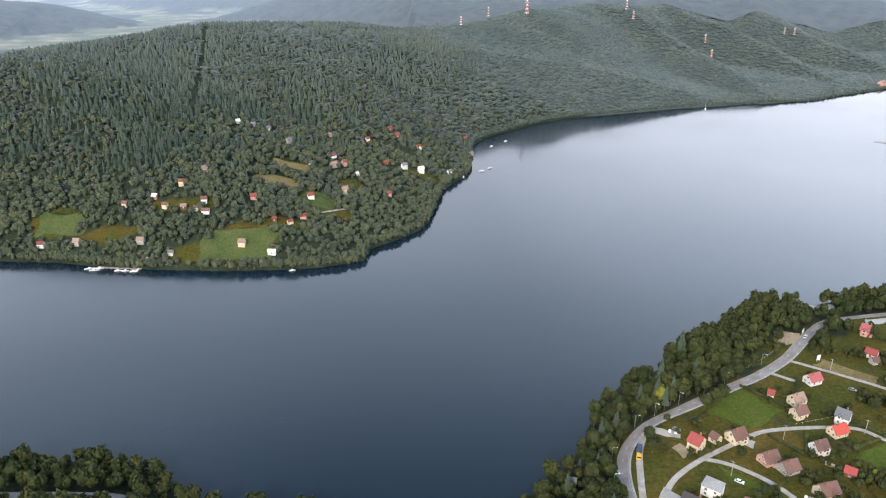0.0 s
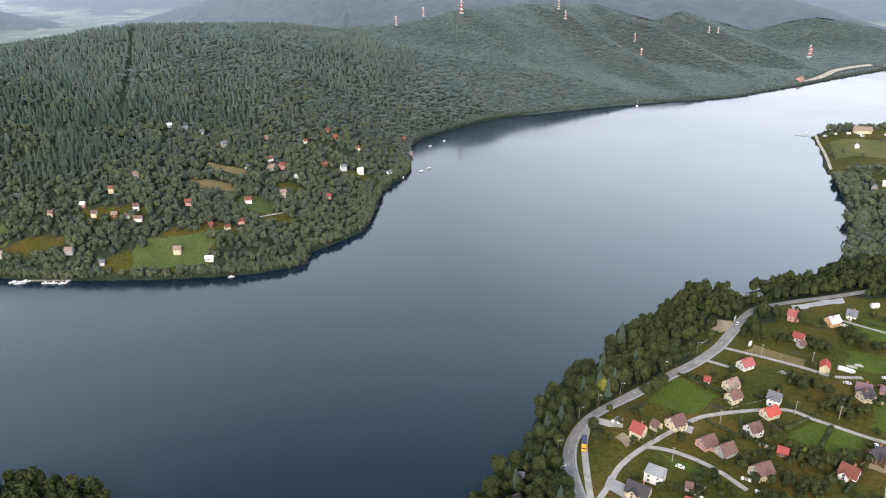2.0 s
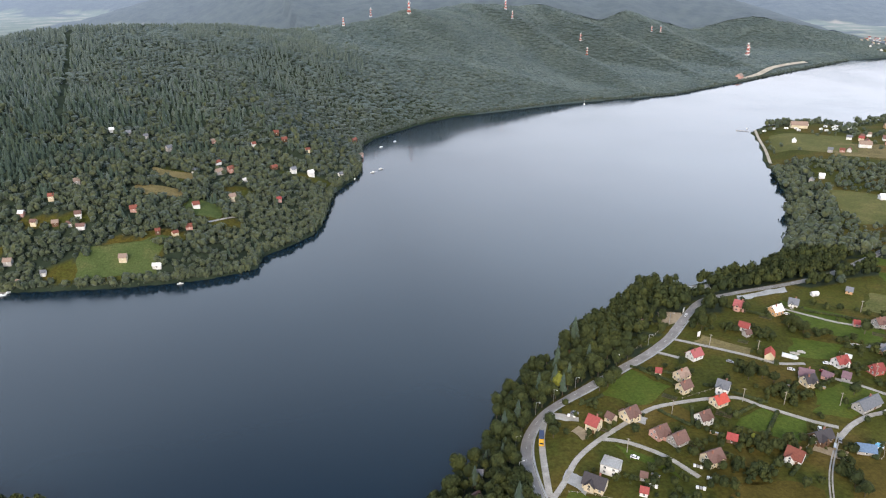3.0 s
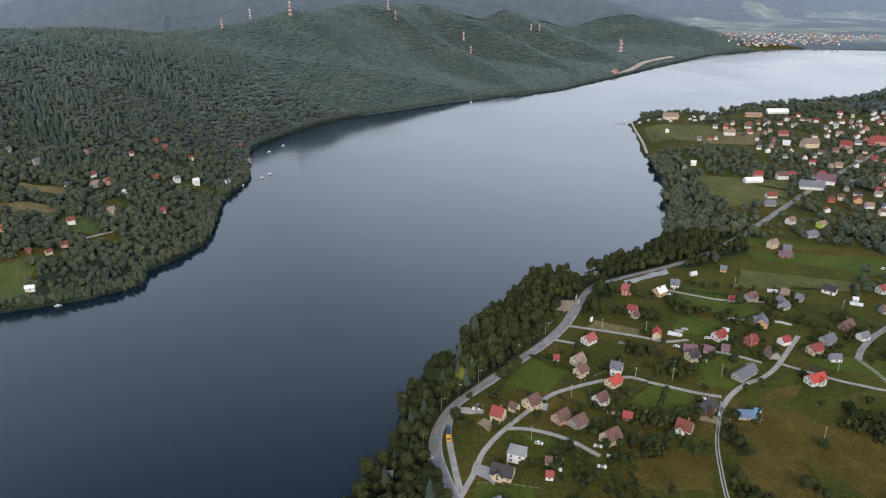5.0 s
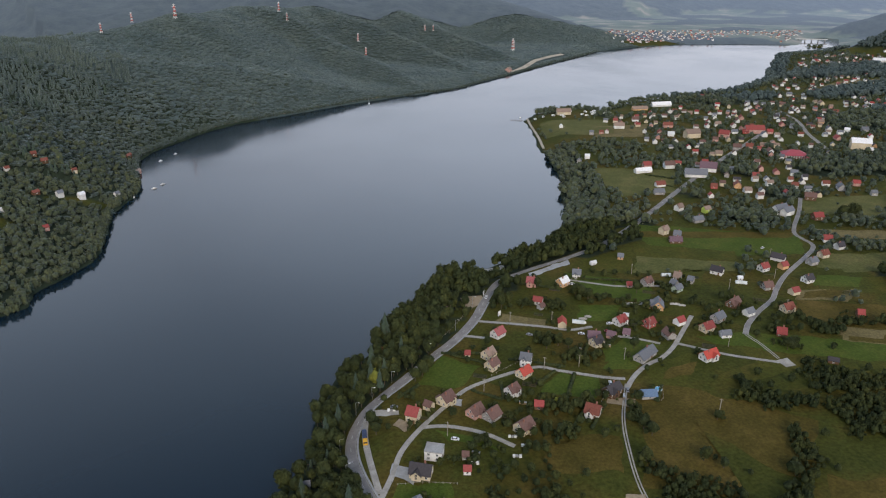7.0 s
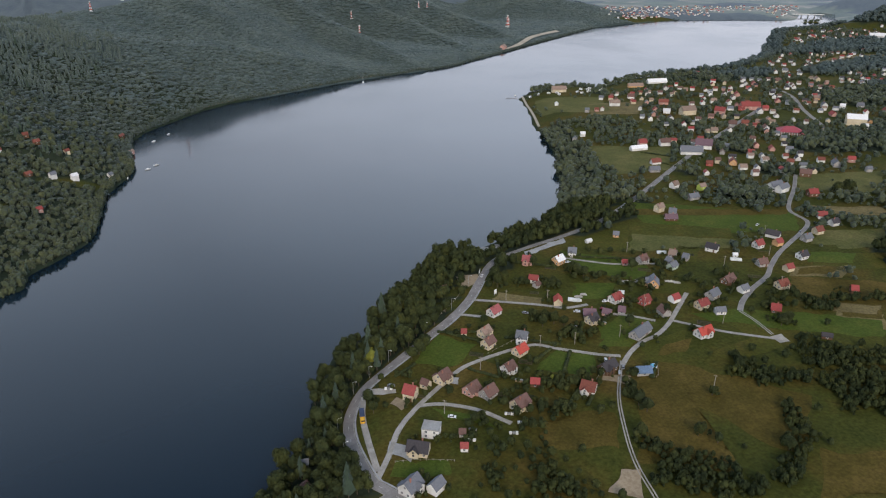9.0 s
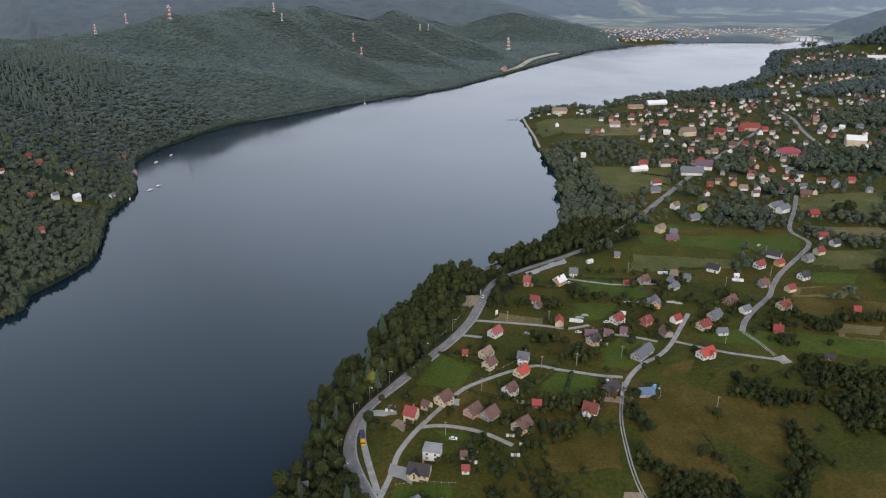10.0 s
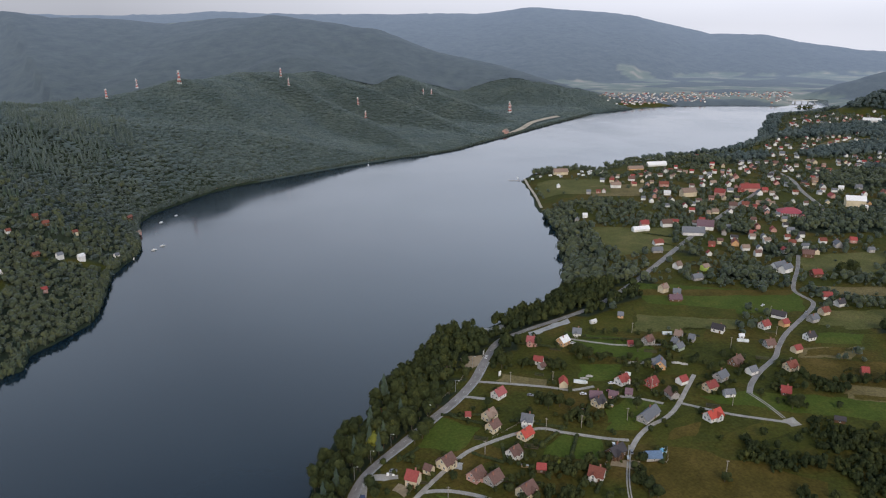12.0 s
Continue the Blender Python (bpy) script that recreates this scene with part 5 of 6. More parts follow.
house(680, 604, -32, 10.7, 9.7, 3.2, "cream", "tan", "town_houses")
house(740, 579, 65, 11.0, 10.0, 4.4, "white", "brown", "town_houses")
house(688, 553, -44, 8.9, 8.1, 3.8, "white", "brown", "town_houses")
house(734, 557, -41, 7.7, 7.4, 3.2, "white", "slate", "town_houses")
house(669, 531, 56, 7.7, 7.4, 4.4, "pink", "rust", "town_houses")
house(642, 515, -30, 9.7, 8.8, 3.8, "pink", "red", "town_houses")
house(675, 515, 56, 10.0, 9.1, 3.2, "pink", "red", "town_houses")
house(686, 501, -42, 10.0, 9.1, 4.4, "white", "slate", "town_houses")
house(639, 546, -39, 7.7, 7.4, 3.8, "grey", "slate", "town_houses")
house(617, 532, 47, 8.2, 7.5, 3.2, "grey", "tan", "town_houses")
house(683, 485, -28, 7.7, 7.4, 4.4, "white", "dark", "town_houses")
house(642, 500, 58, 7.7, 7.4, 3.8, "white", "slate", "town_houses")
house(573, 508, -40, 9.1, 8.3, 3.2, "red", "rust", "town_houses")
house(587, 510, -37, 7.7, 7.4, 4.4, "cream", "brown", "town_houses")
house(597, 499, 49, 13.2, 10.8, 3.8, "orange", "rust", "town_houses")
house(593, 482, -26, 10.4, 9.4, 3.2, "white", "tan", "town_houses")
house(602, 472, 60, 7.7, 7.4, 4.4, "white", "slate", "town_houses")
house(649, 470, -49, 9.5, 8.6, 3.8, "white", "rust", "town_houses")
house(684, 460, -35, 9.7, 8.8, 3.2, "white", "rust", "town_houses")
house(685, 443, 51, 15.1, 10.8, 4.4, "grey", "slate", "town_houses")
house(712, 445, -35, 9.9, 9.0, 3.8, "pink", "maroon", "town_houses")
house(547, 487, 62, 7.7, 7.4, 3.2, "white", "red", "town_houses")
house(629, 436, -47, 14.3, 10.8, 4.4, "wood", "brown", "town_houses")
house(697, 415, -33, 7.7, 7.4, 3.8, "grey", "slate", "town_houses")

# hill houses: place, turn, length, width, eaves, walls, roof
house(-123.3, 626.2, 21, 7.6, 7.6, 4.5, "white", "rust", "hill_houses")
house(-94.7, 651.6, 30, 7.6, 7.6, 6, "cream", "tan", "hill_houses")
house(-167.4, 543.3, -2, 7.7, 7.6, 4, "cream", "tan", "hill_houses")
house(-141.1, 535.2, -2, 8.8, 5.1, 3, "white", "white", "hill_houses")
house(-41.8, 745.1, 33, 7.8, 6.8, 5.5, "white", "slate", "hill_houses")
house(-23.7, 745.9, 29, 8.3, 6.8, 5.5, "white", "white", "hill_houses")
house(8.1, 770.2, 35, 6.7, 6.0, 3.5, "white", "slate", "hill_houses")
house(-281.2, 590.4, -8, 6.0, 6.0, 4, "cream", "brown", "hill_houses")
house(-236.2, 610.7, 4, 6.0, 6.0, 4.5, "cream", "rust", "hill_houses")
house(-210.5, 589.8, 9, 6.8, 6.8, 4, "white", "brown", "hill_houses")
house(-215.7, 581.5, 5, 5.1, 5.1, 3, "white", "brown", "hill_houses")
house(-206.2, 577.8, 3, 8.7, 6.0, 3, "white", "brown", "hill_houses")
house(-227.1, 583.6, 10, 6.6, 6.0, 3, "wood", "tan", "hill_houses")
house(-244.1, 585.7, -6, 6.0, 6.0, 3.5, "cream", "brown", "hill_houses")
house(-256.4, 596.7, -10, 6.0, 6.0, 3, "pink", "white", "hill_houses")
house(-224.0, 639.1, 30, 7.0, 6.8, 4, "grey", "tan", "hill_houses")
house(-170.5, 603.4, 16, 7.6, 7.6, 3.5, "pink", "rust", "hill_houses")
house(-145.6, 571.2, 14, 5.1, 5.1, 4, "wood", "rust", "hill_houses")
house(-123.9, 586.3, 22, 7.2, 6.8, 3, "pink", "rust", "hill_houses")
house(-132.6, 572.9, 37, 6.3, 5.1, 3, "cream", "rust", "hill_houses")
house(-113.0, 709.5, 40, 9.8, 7.6, 4, "grey", "tan", "hill_houses")
house(-102.9, 719.4, 37, 8.0, 7.6, 5, "pink", "rust", "hill_houses")
house(-136.3, 701.6, 29, 5.1, 5.1, 4, "white", "slate", "hill_houses")
house(-117.2, 733.2, 45, 8.8, 6.0, 3, "white", "rust", "hill_houses")
house(-87.8, 702.5, 34, 5.5, 5.1, 2.5, "white", "white", "hill_houses")
house(-53.5, 666.1, 23, 6.0, 6.0, 4, "pink", "maroon", "hill_houses")
house(-61.9, 747.4, 39, 8.9, 6.0, 3, "wood", "rust", "hill_houses")
house(-62.4, 826.4, 15, 6.9, 6.8, 4, "wood", "rust", "hill_houses")
house(-53.0, 811.3, 22, 8.3, 6.8, 3.5, "wood", "rust", "hill_houses")
house(-86.5, 802.3, 31, 6.1, 6.0, 3.5, "white", "rust", "hill_houses")
house(-27.3, 799.0, 25, 6.6, 6.0, 3.5, "cream", "rust", "hill_houses")
house(30.2, 925.7, 59, 13.1, 6.0, 3.5, "wood", "rust", "hill_houses")
house(-127.6, 791.5, 36, 8.5, 6.8, 3, "pink", "tan", "hill_houses")
house(-165.7, 746.8, 48, 8.8, 6.8, 5, "grey", "slate", "hill_houses")
house(-191.9, 767.6, 29, 6.0, 6.0, 5, "grey", "slate", "hill_houses")
house(-226.4, 773.8, 29, 6.0, 6.0, 3.5, "white", "white", "hill_houses")
house(-209.7, 773.0, 15, 6.8, 6.8, 3.5, "grey", "slate", "hill_houses")
house(-341.3, 553.5, 0, 7.3, 6.8, 3.5, "white", "rust", "hill_houses")
house(-310.7, 554.1, -6, 7.6, 7.6, 3.5, "grey", "tan", "hill_houses")
house(-254.1, 549.3, -3, 8.3, 6.8, 3.5, "grey", "tan", "hill_houses")
house(-240.4, 528.4, -4, 5.3, 5.1, 3.5, "white", "tan", "hill_houses")
house(-225.0, 535.9, 2, 5.1, 5.1, 3, "white", "slate", "hill_houses")
house(35.4, 864.0, 54, 10.8, 5.1, 3.5, "pink", "tan", "hill_houses")


# the flat-roofed white house
def flat_house(x, y, turn, L, W, E):
    e = thing("house", x, y, height(x, y), turn, "white flat-roofed house with a grey parapet roof", "house", "lane houses")
    HOUSES.append((x, y, L))
    part("wall", *boxes((-L, L, -W, W, -1.5, E)), WALL_MAT["white"], e)
    part("roof", *boxes((-L - 0.2, L + 0.2, -W - 0.2, W + 0.2, E, E + 0.15), (-L - 0.2, L + 0.2, -W - 0.2, -W, E + 0.15, E + 0.6), (-L - 0.2, L + 0.2, W, W + 0.2, E + 0.15, E + 0.6),
                          (-L - 0.2, -L, -W, W, E + 0.15, E + 0.6), (L, L + 0.2, -W, W, E + 0.15, E + 0.6)), CONCRETE, e, "grey flat roof with low parapet")
    for h in (1.5, 3.9):
        for u in (-L * 0.5, L * 0.5):
            for s in (-1, 1):
                set_in("pane", PANE_MESH, set_in("window", FRAME_MESH, e, u, s * W, h, 0 if s < 0 else 180), 0, 0, 0, 0)
    set_in("door", DOOR_MESH, e, L, 0, 0.05, 90)


flat_house(121, 250.5, -38, 4.2, 3.5, 5.0)

# town houses between the landmarks, and the village at the head of the lake
TOWN = np.array([(600, 640), (640, 800), (769, 862), (925, 862), (1087, 880), (1300, 1020), (1531, 1162), (1640, 1230), (1850, 1150), (1712, 1020), (1250, 720), (1010, 560), (723, 416), (632, 440), (545, 480), (565, 550)], float)
FAR_VILLAGE = np.array([(1368, 1640), (1370, 1850), (1600, 1940), (1910, 1800), (2200, 1700), (2120, 1590), (1990, 1560), (1893, 1475), (1763, 1560), (1600, 1630)], float)
town_rng = np.random.default_rng(23)


far_verts, far_faces, far_slots = [], [], []
FAR_TONES = ["white", "cream", "pink"]
FAR_ROOFS = ["red", "brown", "rust", "slate", "tan", "maroon", "dark"]


def far_house(x, y, turn, length, width, eaves, wall, roof):
    """A small gabled house that joins the mass of far buildings."""
    L, W, E = length / 2, width / 2, eaves
    rise = width * 0.42
    m = pose(x, y, height(x, y), 0, 0, turn)
    n = len(far_verts)
    v = [(-L, -W, -1.5), (L, -W, -1.5), (L, W, -1.5), (-L, W, -1.5), (-L, -W, E), (L, -W, E), (L, W, E), (-L, W, E), (-L, 0, E + rise), (L, 0, E + rise),
         (-L - 0.4, -W - 0.4, E - 0.2), (L + 0.4, -W - 0.4, E - 0.2), (L + 0.4, 0, E + rise + 0.2), (-L - 0.4, 0, E + rise + 0.2), (L + 0.4, W + 0.4, E - 0.2), (-L - 0.4, W + 0.4, E - 0.2)]
    far_verts.extend(tuple(m @ Vector(p)) for p in v)
    for f in ((0, 1, 5, 4), (2, 3, 7, 6), (1, 2, 6, 9, 5), (3, 0, 4, 8, 7)):
        far_faces.append(tuple(n + i for i in f))
        far_slots.append(FAR_TONES.index(wall))
    for f in ((10, 11, 12, 13), (13, 12, 14, 15)):
        far_faces.append(tuple(n + i for i in f))
        far_slots.append(len(FAR_TONES) + FAR_ROOFS.index(roof))
    HOUSES.append((x, y, max(L, W)))


def settle(ring, tries, gap, group, single, roofs=FAR_ROOFS):
    """Houses strewn over a stretch of land; those past a distance join one mass."""
    lo, hi = ring.min(0), ring.max(0)
    p = lo + town_rng.random((tries, 2)) * (hi - lo)
    x, y = p[:, 0], p[:, 1]
    ok = inside(x, y, ring) & (inland(x, y) > 18) & ~in_spots(x, y, GROVES) & (lattice(x / 90, y / 90, 51) > 0.22) & (ground(x, y) < 30)
    for line, w in ROADS:
        ok &= far_from(x, y, [line], w / 2 + 6)
    for x, y in p[ok]:
        if any(math.hypot(x - a, y - b) < gap + c for a, b, c in HOUSES):
            continue
        size, turn = town_rng.uniform(7, 11.5), town_rng.choice([-35, 55]) + town_rng.normal(0, 9)
        wall = str(town_rng.choice(["white", "cream", "white", "white", "white", "pink"]))
        roof = str(town_rng.choice(roofs))
        eaves = float(town_rng.uniform(3, 5))
        if math.hypot(x, y) < single:
            house(x, y, turn, size, 7.6, eaves, wall, roof, group)
        else:
            far_house(x, y, turn, size * 0.66, 5.2, eaves * 0.8, wall, roof)


settle(TOWN, 1700, 8.5, "town_houses", 800)
settle(FAR_VILLAGE, 900, 7, "far_village_houses", 0, ["brown", "slate", "tan", "maroon", "slate"])
far_house(835, 1352, 40, 16, 10, 5, "pink", "tan")
me = bpy.data.meshes.new("far_houses")
me.from_pydata(far_verts, [], far_faces)
for tone in FAR_TONES:
    me.materials.append(WALL_MAT[tone])
for tone in FAR_ROOFS:
    me.materials.append(ROOF_MAT[tone])
me.polygons.foreach_set("material_index", far_slots)
tagged(new("far_houses", me), "pale houses with red and brown roofs in the far town", "houses", kind="stuff")

west_woods()


# ---- trees of the east bank ----
def clear(x, y, gap=2.5):
    ok = np.ones(x.shape, bool)
    for a, b, c in HOUSES:
        ok &= np.hypot(x - a, y - b) > c + gap
    for line, w in ROADS:
        ok &= far_from(x, y, [line], w / 2 + gap)
    return ok


TRUNKS = [shared("trunk", *shape_trunk(5.5, 0.28, rng), BARK) for _ in range(3)]


def leafy_mesh(clumps, mat):
    v, f = shape_leafy(rng, clumps, 2)
    me = shared("crown", [tuple(p) for p in v], [tuple(int(i) for i in q) for q in f], mat)
    return me


CROWNS = [leafy_mesh(640, LEAF_NEAR) for _ in range(7)]
CONIFER_MESHES = []
for _ in range(3):
    v_, f_ = shape_conifer(rng, 6, 11)
    CONIFER_MESHES.append(shared("crown", [tuple(p) for p in v_], [tuple(int(i) for i in q) for q in f_], NEEDLE))
YELLOW_CROWN = leafy_mesh(340, YELLOW_LEAF)


def tree(x, y, wide, tall, crown, label, group="shore trees"):
    e = thing("tree", x, y, height(x, y), float(rng.uniform(0, 360)), label, "tree", group)
    t = set_in("trunk", TRUNKS[int(rng.integers(3))], e, 0, 0, 0, 0)
    t.scale = (1, 1, tall * 0.7 / 5.5)
    c = set_in("crown", crown, e, 0, 0, tall * 0.16, 0)
    c.scale = (wide, wide, tall * 0.46)
    return e


PARCELS = [o for o in scene.objects if o.name.split(".")[0] == "field"]
RINGS = []
for o in PARCELS:
    b = np.array([v.co[:2] for v in o.data.vertices])
    n_ = int(round(math.sqrt(len(b))))
    RINGS.append(np.array([b[0], b[n_ - 1], b[-1], b[-n_]]))


def on_parcel(x, y):
    hit = np.zeros(x.shape, bool)
    for ring in RINGS:
        hit |= inside(x, y, ring)
    return hit


x, y = spots(rng, -330, 1700, 105, 1300, 4.7)
ok = (np.hypot(x, y) < 1300) & (np.degrees(np.arctan2(x, y)) > -46)
x, y = x[ok], y[ok]
ok = wooded(x, y) & ~west(x, y) & ~on_parcel(x, y)
x, y = x[ok], y[ok]
ok = clear(x, y, 1.5) & ((np.hypot(x, y) < 700) | (rng.random(len(x)) < 0.45)) & ((np.hypot(x, y) < 480) | house_fronts(x, y, False, 8.0, 0.0))
x, y = x[ok], y[ok]
size = rng.uniform(0.55, 1.0, len(x)) + 0.35 * (rng.random(len(x)) < 0.25)
near = (np.hypot(x - 120, y - 330) < 190) & (x > 20)
pick = np.where(near)[0]
pick = pick[np.argsort(np.hypot(x[pick] - 100, y[pick] - 300))][:295]
own = np.zeros(len(x), bool)
own[pick] = True
for i in pick:
    s = size[i]
    if rng.random() < 0.06:
        tree(x[i], y[i], 2.6 * s, 15 * s, CONIFER_MESHES[int(rng.integers(3))], "dark green spruce among the shore trees")
    else:
        tree(x[i], y[i], 3.7 * s, 10.0 * s, CROWNS[int(rng.integers(7))], "dense green broadleaf tree on the lake shore")
m = ~own
far_trees = m & (np.hypot(x, y) > 620)
ob = scatter("shore_wood", LEAFY_SCRUB, x[m & ~far_trees], y[m & ~far_trees], ground(x[m & ~far_trees], y[m & ~far_trees]) + 0.3, 3.8 * size[m & ~far_trees], 10.2 * size[m & ~far_trees], LEAF_NEAR, rng)
tagged(ob, "belt of dense green trees along the shore", "trees", kind="stuff")
ob = scatter("town_wood", LEAFY_FAR, x[far_trees], y[far_trees], ground(x[far_trees], y[far_trees]) - 0.5, 4.8 * size[far_trees], 10.5 * size[far_trees], LEAF, rng)
tagged(ob, "green woods between town and lake", "trees", kind="stuff")

# woods beyond the town
x, y = spots(rng, 600, 2250, 250, 1500, 10.0)
r = np.hypot(x, y)
ok = (r >= 1300) & (r < 2280) & (np.degrees(np.arctan2(x, y)) < 66)
x, y = x[ok], y[ok]
ok = wooded(x, y) & ~west(x, y)
x, y = x[ok], y[ok]
ok = clear(x, y, 2.0)
x, y = x[ok], y[ok]
size = rng.uniform(0.7, 1.3, len(x))
ob = scatter("far_wood", LEAFY_FAR, x, y, ground(x, y) - 1, 5.4 * size, 11.5 * size, LEAF_FAR_HAZED, rng)
tagged(ob, "green woods beyond the town, paled by painted haze", "trees", kind="stuff")

# garden trees and bushes between the houses
x, y = spots(rng, 60, 1900, 130, 1300, 6.6)
r = np.hypot(x, y)
ok = ~west(x, y) & (inland(x, y) > 8) & ((r < 1000) | (rng.random(len(x)) < 0.6)) & (r < 2150) & (np.degrees(np.arctan2(x, y)) < 66)
x, y, r = x[ok], y[ok], r[ok]
dense = lattice(x / 38, y / 38, 61)
keep = rng.random(len(x)) < np.clip((dense - np.where(r > 560, 0.21, 0.38)) * 2.3, 0.04, 0.9)
keep &= ~(on_parcel(x, y) & (rng.random(len(x)) < 0.965))
x, y, r = x[keep], y[keep], r[keep]
ok = clear(x, y, 1.8) & ~wooded(x, y) & ((r < 480) | house_fronts(x, y, False, 13.0, 0.5))
x, y, r = x[ok], y[ok], r[ok]
size = rng.uniform(0.5, 1.25, len(x))
a = r < 520
ob = scatter("garden_bushes", LEAFY_SCRUB, x[a], y[a], ground(x[a], y[a]) - 0.4, 2.5 * size[a], 6.0 * size[a], LEAF_NEAR, rng)
tagged(ob, "garden trees and bushes between the houses", "bushes", kind="stuff")
a = r >= 520
size = rng.uniform(0.3, 1.1, len(x)) ** 1.6 + 0.28
ob = scatter("town_trees", LEAFY_TOWN, x[a], y[a], ground(x[a], y[a]) - 0.4, 3.2 * size[a], 6.6 * size[a], LEAF_TOWN_HAZED, rng)
tagged(ob, "dark green trees between town houses", "trees", kind="stuff")

# shrubs in the yards, close to the walls
yards = [(a, b, c) for a, b, c in HOUSES if math.hypot(a, b) < 520 and a > 60 and not west(np.array([a]), np.array([b]))[0]]
x = np.concatenate([a + (c + rng.uniform(1.0, 7.0, 6)) * np.cos(t) for a, b, c in yards for t in [rng.uniform(0, 6.28) + rng.normal(0, 0.9, 6)]])
rng_b = np.random.default_rng(19)
y = np.concatenate([b + (c + rng_b.uniform(1.0, 7.0, 6)) * np.sin(rng_b.uniform(0, 6.28) + rng_b.normal(0, 0.9, 6)) for a, b, c in yards])
ok = clear(x, y, 0.8) & (inland(x, y) > 6)
x, y = x[ok], y[ok]
size = rng.uniform(0.35, 1.0, len(x))
ob = scatter("yard_shrubs", LEAFY_SMALL, x, y, ground(x, y) - 0.4, 2.2 * size, 4.6 * size, LEAF_NEAR, rng)
tagged(ob, "dark green shrubs and fruit trees in house yards", "bushes", kind="stuff")

# scrub and young trees between the pastures
x, y = spots(rng, 90, 470, 120, 380, 2.7)
ok = in_bands(x, y, THICKETS) & clear(x, y, 1.2)
x, y = x[ok], y[ok]
size = rng.uniform(0.45, 1.3, len(x)) ** 1.2
ob = scatter("scrub", LEAFY_SCRUB, x, y, ground(x, y) - 0.5, 1.9 * size, 5.0 * size, LEAF_NEAR, rng)
tagged(ob, "dark green scrub and young trees between pastures", "bushes", kind="stuff")

# single trees that stand out
for px, py, w, h in ((231.9, 378, 4.6, 13), (230.7, 370.6, 4.0, 12), (237.3, 371.7, 3.8, 11), (290.1, 359.6, 4.5, 11), (288.7, 364.5, 4, 10), (293.5, 355.9, 4, 9), (330.8, 347.8, 3.6, 10),
                        (266.3, 209.8, 2.6, 6), (226.3, 214.8, 3.8, 9), (226.4, 221.2, 3.4, 8), (235.2, 188.7, 3.6, 8), (239.6, 180.5, 2.6, 6), (305.9, 286.6, 3, 8), (276.2, 286.9, 3.4, 8),
                        (616.5, 380.6, 7, 14), (608.6, 386.7, 6, 12), (359.6, 243, 4, 8), (367.4, 244, 3.6, 8), (210.5, 201, 3.4, 8), (265.3, 161.4, 4, 8), (271.7, 388, 3.4, 9),
                        (103.5, 289.9, 3.6, 9), (102.6, 281, 3.2, 8), (227.8, 311, 3.6, 8), (236, 310.5, 3.4, 8), (240.5, 306, 3.4, 7), (152, 322, 5, 10), (146, 318, 4.5, 10), (140, 315, 4, 9)):
    tree(px, py, w, h, CROWNS[int(rng.integers(7))], "rounded green garden tree in the grass", "garden trees")
tree(118, 322, 4.2, 13, YELLOW_CROWN, "yellowing broadleaf tree among green shore trees")
tree(199.3, 260, 1.6, 4.5, YELLOW_CROWN, "small yellow-green shrub in a garden", "garden trees")


def hedge(x0, y0, x1, y1, wide=1.1, tall=1.9):
    """A clipped hedge of leaf clumps between two places."""
    n = max(3, int(math.hypot(x1 - x0, y1 - y0) / 1.1))
    t = np.linspace(0, 1, n)
    hx, hy = x0 + (x1 - x0) * t, y0 + (y1 - y0) * t
    ok = clear(hx, hy, 0.3)
    hx, hy = hx[ok], hy[ok]
    if len(hx) < 3:
        return
    z = ground(hx, hy)
    ob = scatter("hedge", BROAD[:3], hx, hy, z - 0.3, np.full(len(hx), wide), rng.uniform(0.8, 1.2, len(hx)) * tall, LEAF_NEAR, rng)
    tagged(ob, "dark green garden hedge along a plot edge", "hedge", "garden hedges")


for row in ((184.2, 312.8, 189.8, 302.4), (176.4, 277.1, 182.8, 290.8), (203.2, 280.7, 223.5, 289.8), (206.0, 259.8, 227.3, 281.1), (261.2, 400.9, 286.0, 378.0), (124.9, 303.8, 139.2, 309.6),
            (212.1, 300.1, 224.8, 288.8), (171.8, 331.3, 184.9, 314.1), (297.3, 393.9, 358.9, 353.9), (200.3, 309.9, 212.4, 303.6), (207.6, 246.8, 189.5, 234.5), (220.2, 245.8, 202.8, 233.1),
            (190.1, 323.2, 165.6, 336.5), (164.5, 291.2, 174.3, 276.7), (335.9, 334.5, 309.1, 333.2), (262, 247, 250, 237), (250, 237, 243, 247), (542, 581, 567, 540), (534, 541, 540, 524), (540, 524, 560, 534)):
    hedge(*row)

# ---- pylons, boats, vehicles and other small things ----
RED_PAINT = plain("red_paint", (0.55, 0.10, 0.07), 0.6)
WHITE_PAINT = plain("white_paint", (0.78, 0.77, 0.75), 0.5)
STEEL = plain("galvanised_steel", (0.42, 0.43, 0.44), 0.45, 0.7)
GEL_WHITE = plain("white_gelcoat", (0.80, 0.80, 0.78), 0.3)
SAILCLOTH = plain("sailcloth", (0.80, 0.79, 0.75), 0.8)
PLANK = speckled("weathered_planks", (0.28, 0.24, 0.20), (0.40, 0.36, 0.31), 0.4, 0.9)
TYRE = plain("tyre_rubber", (0.03, 0.03, 0.03), 0.9)
YELLOW_PAINT = plain("yellow_lorry_paint", (0.75, 0.42, 0.03), 0.4)
BLUE_PAINT = plain("dark_blue_tarpaulin", (0.05, 0.07, 0.13), 0.7)
CAR_PAINTS = [plain("white_car_paint", (0.78, 0.78, 0.78), 0.3), plain("grey_car_paint", (0.22, 0.23, 0.25), 0.3), plain("red_car_paint", (0.40, 0.05, 0.05), 0.3)]
CAR_WORDS = ["white", "dark grey", "red"]


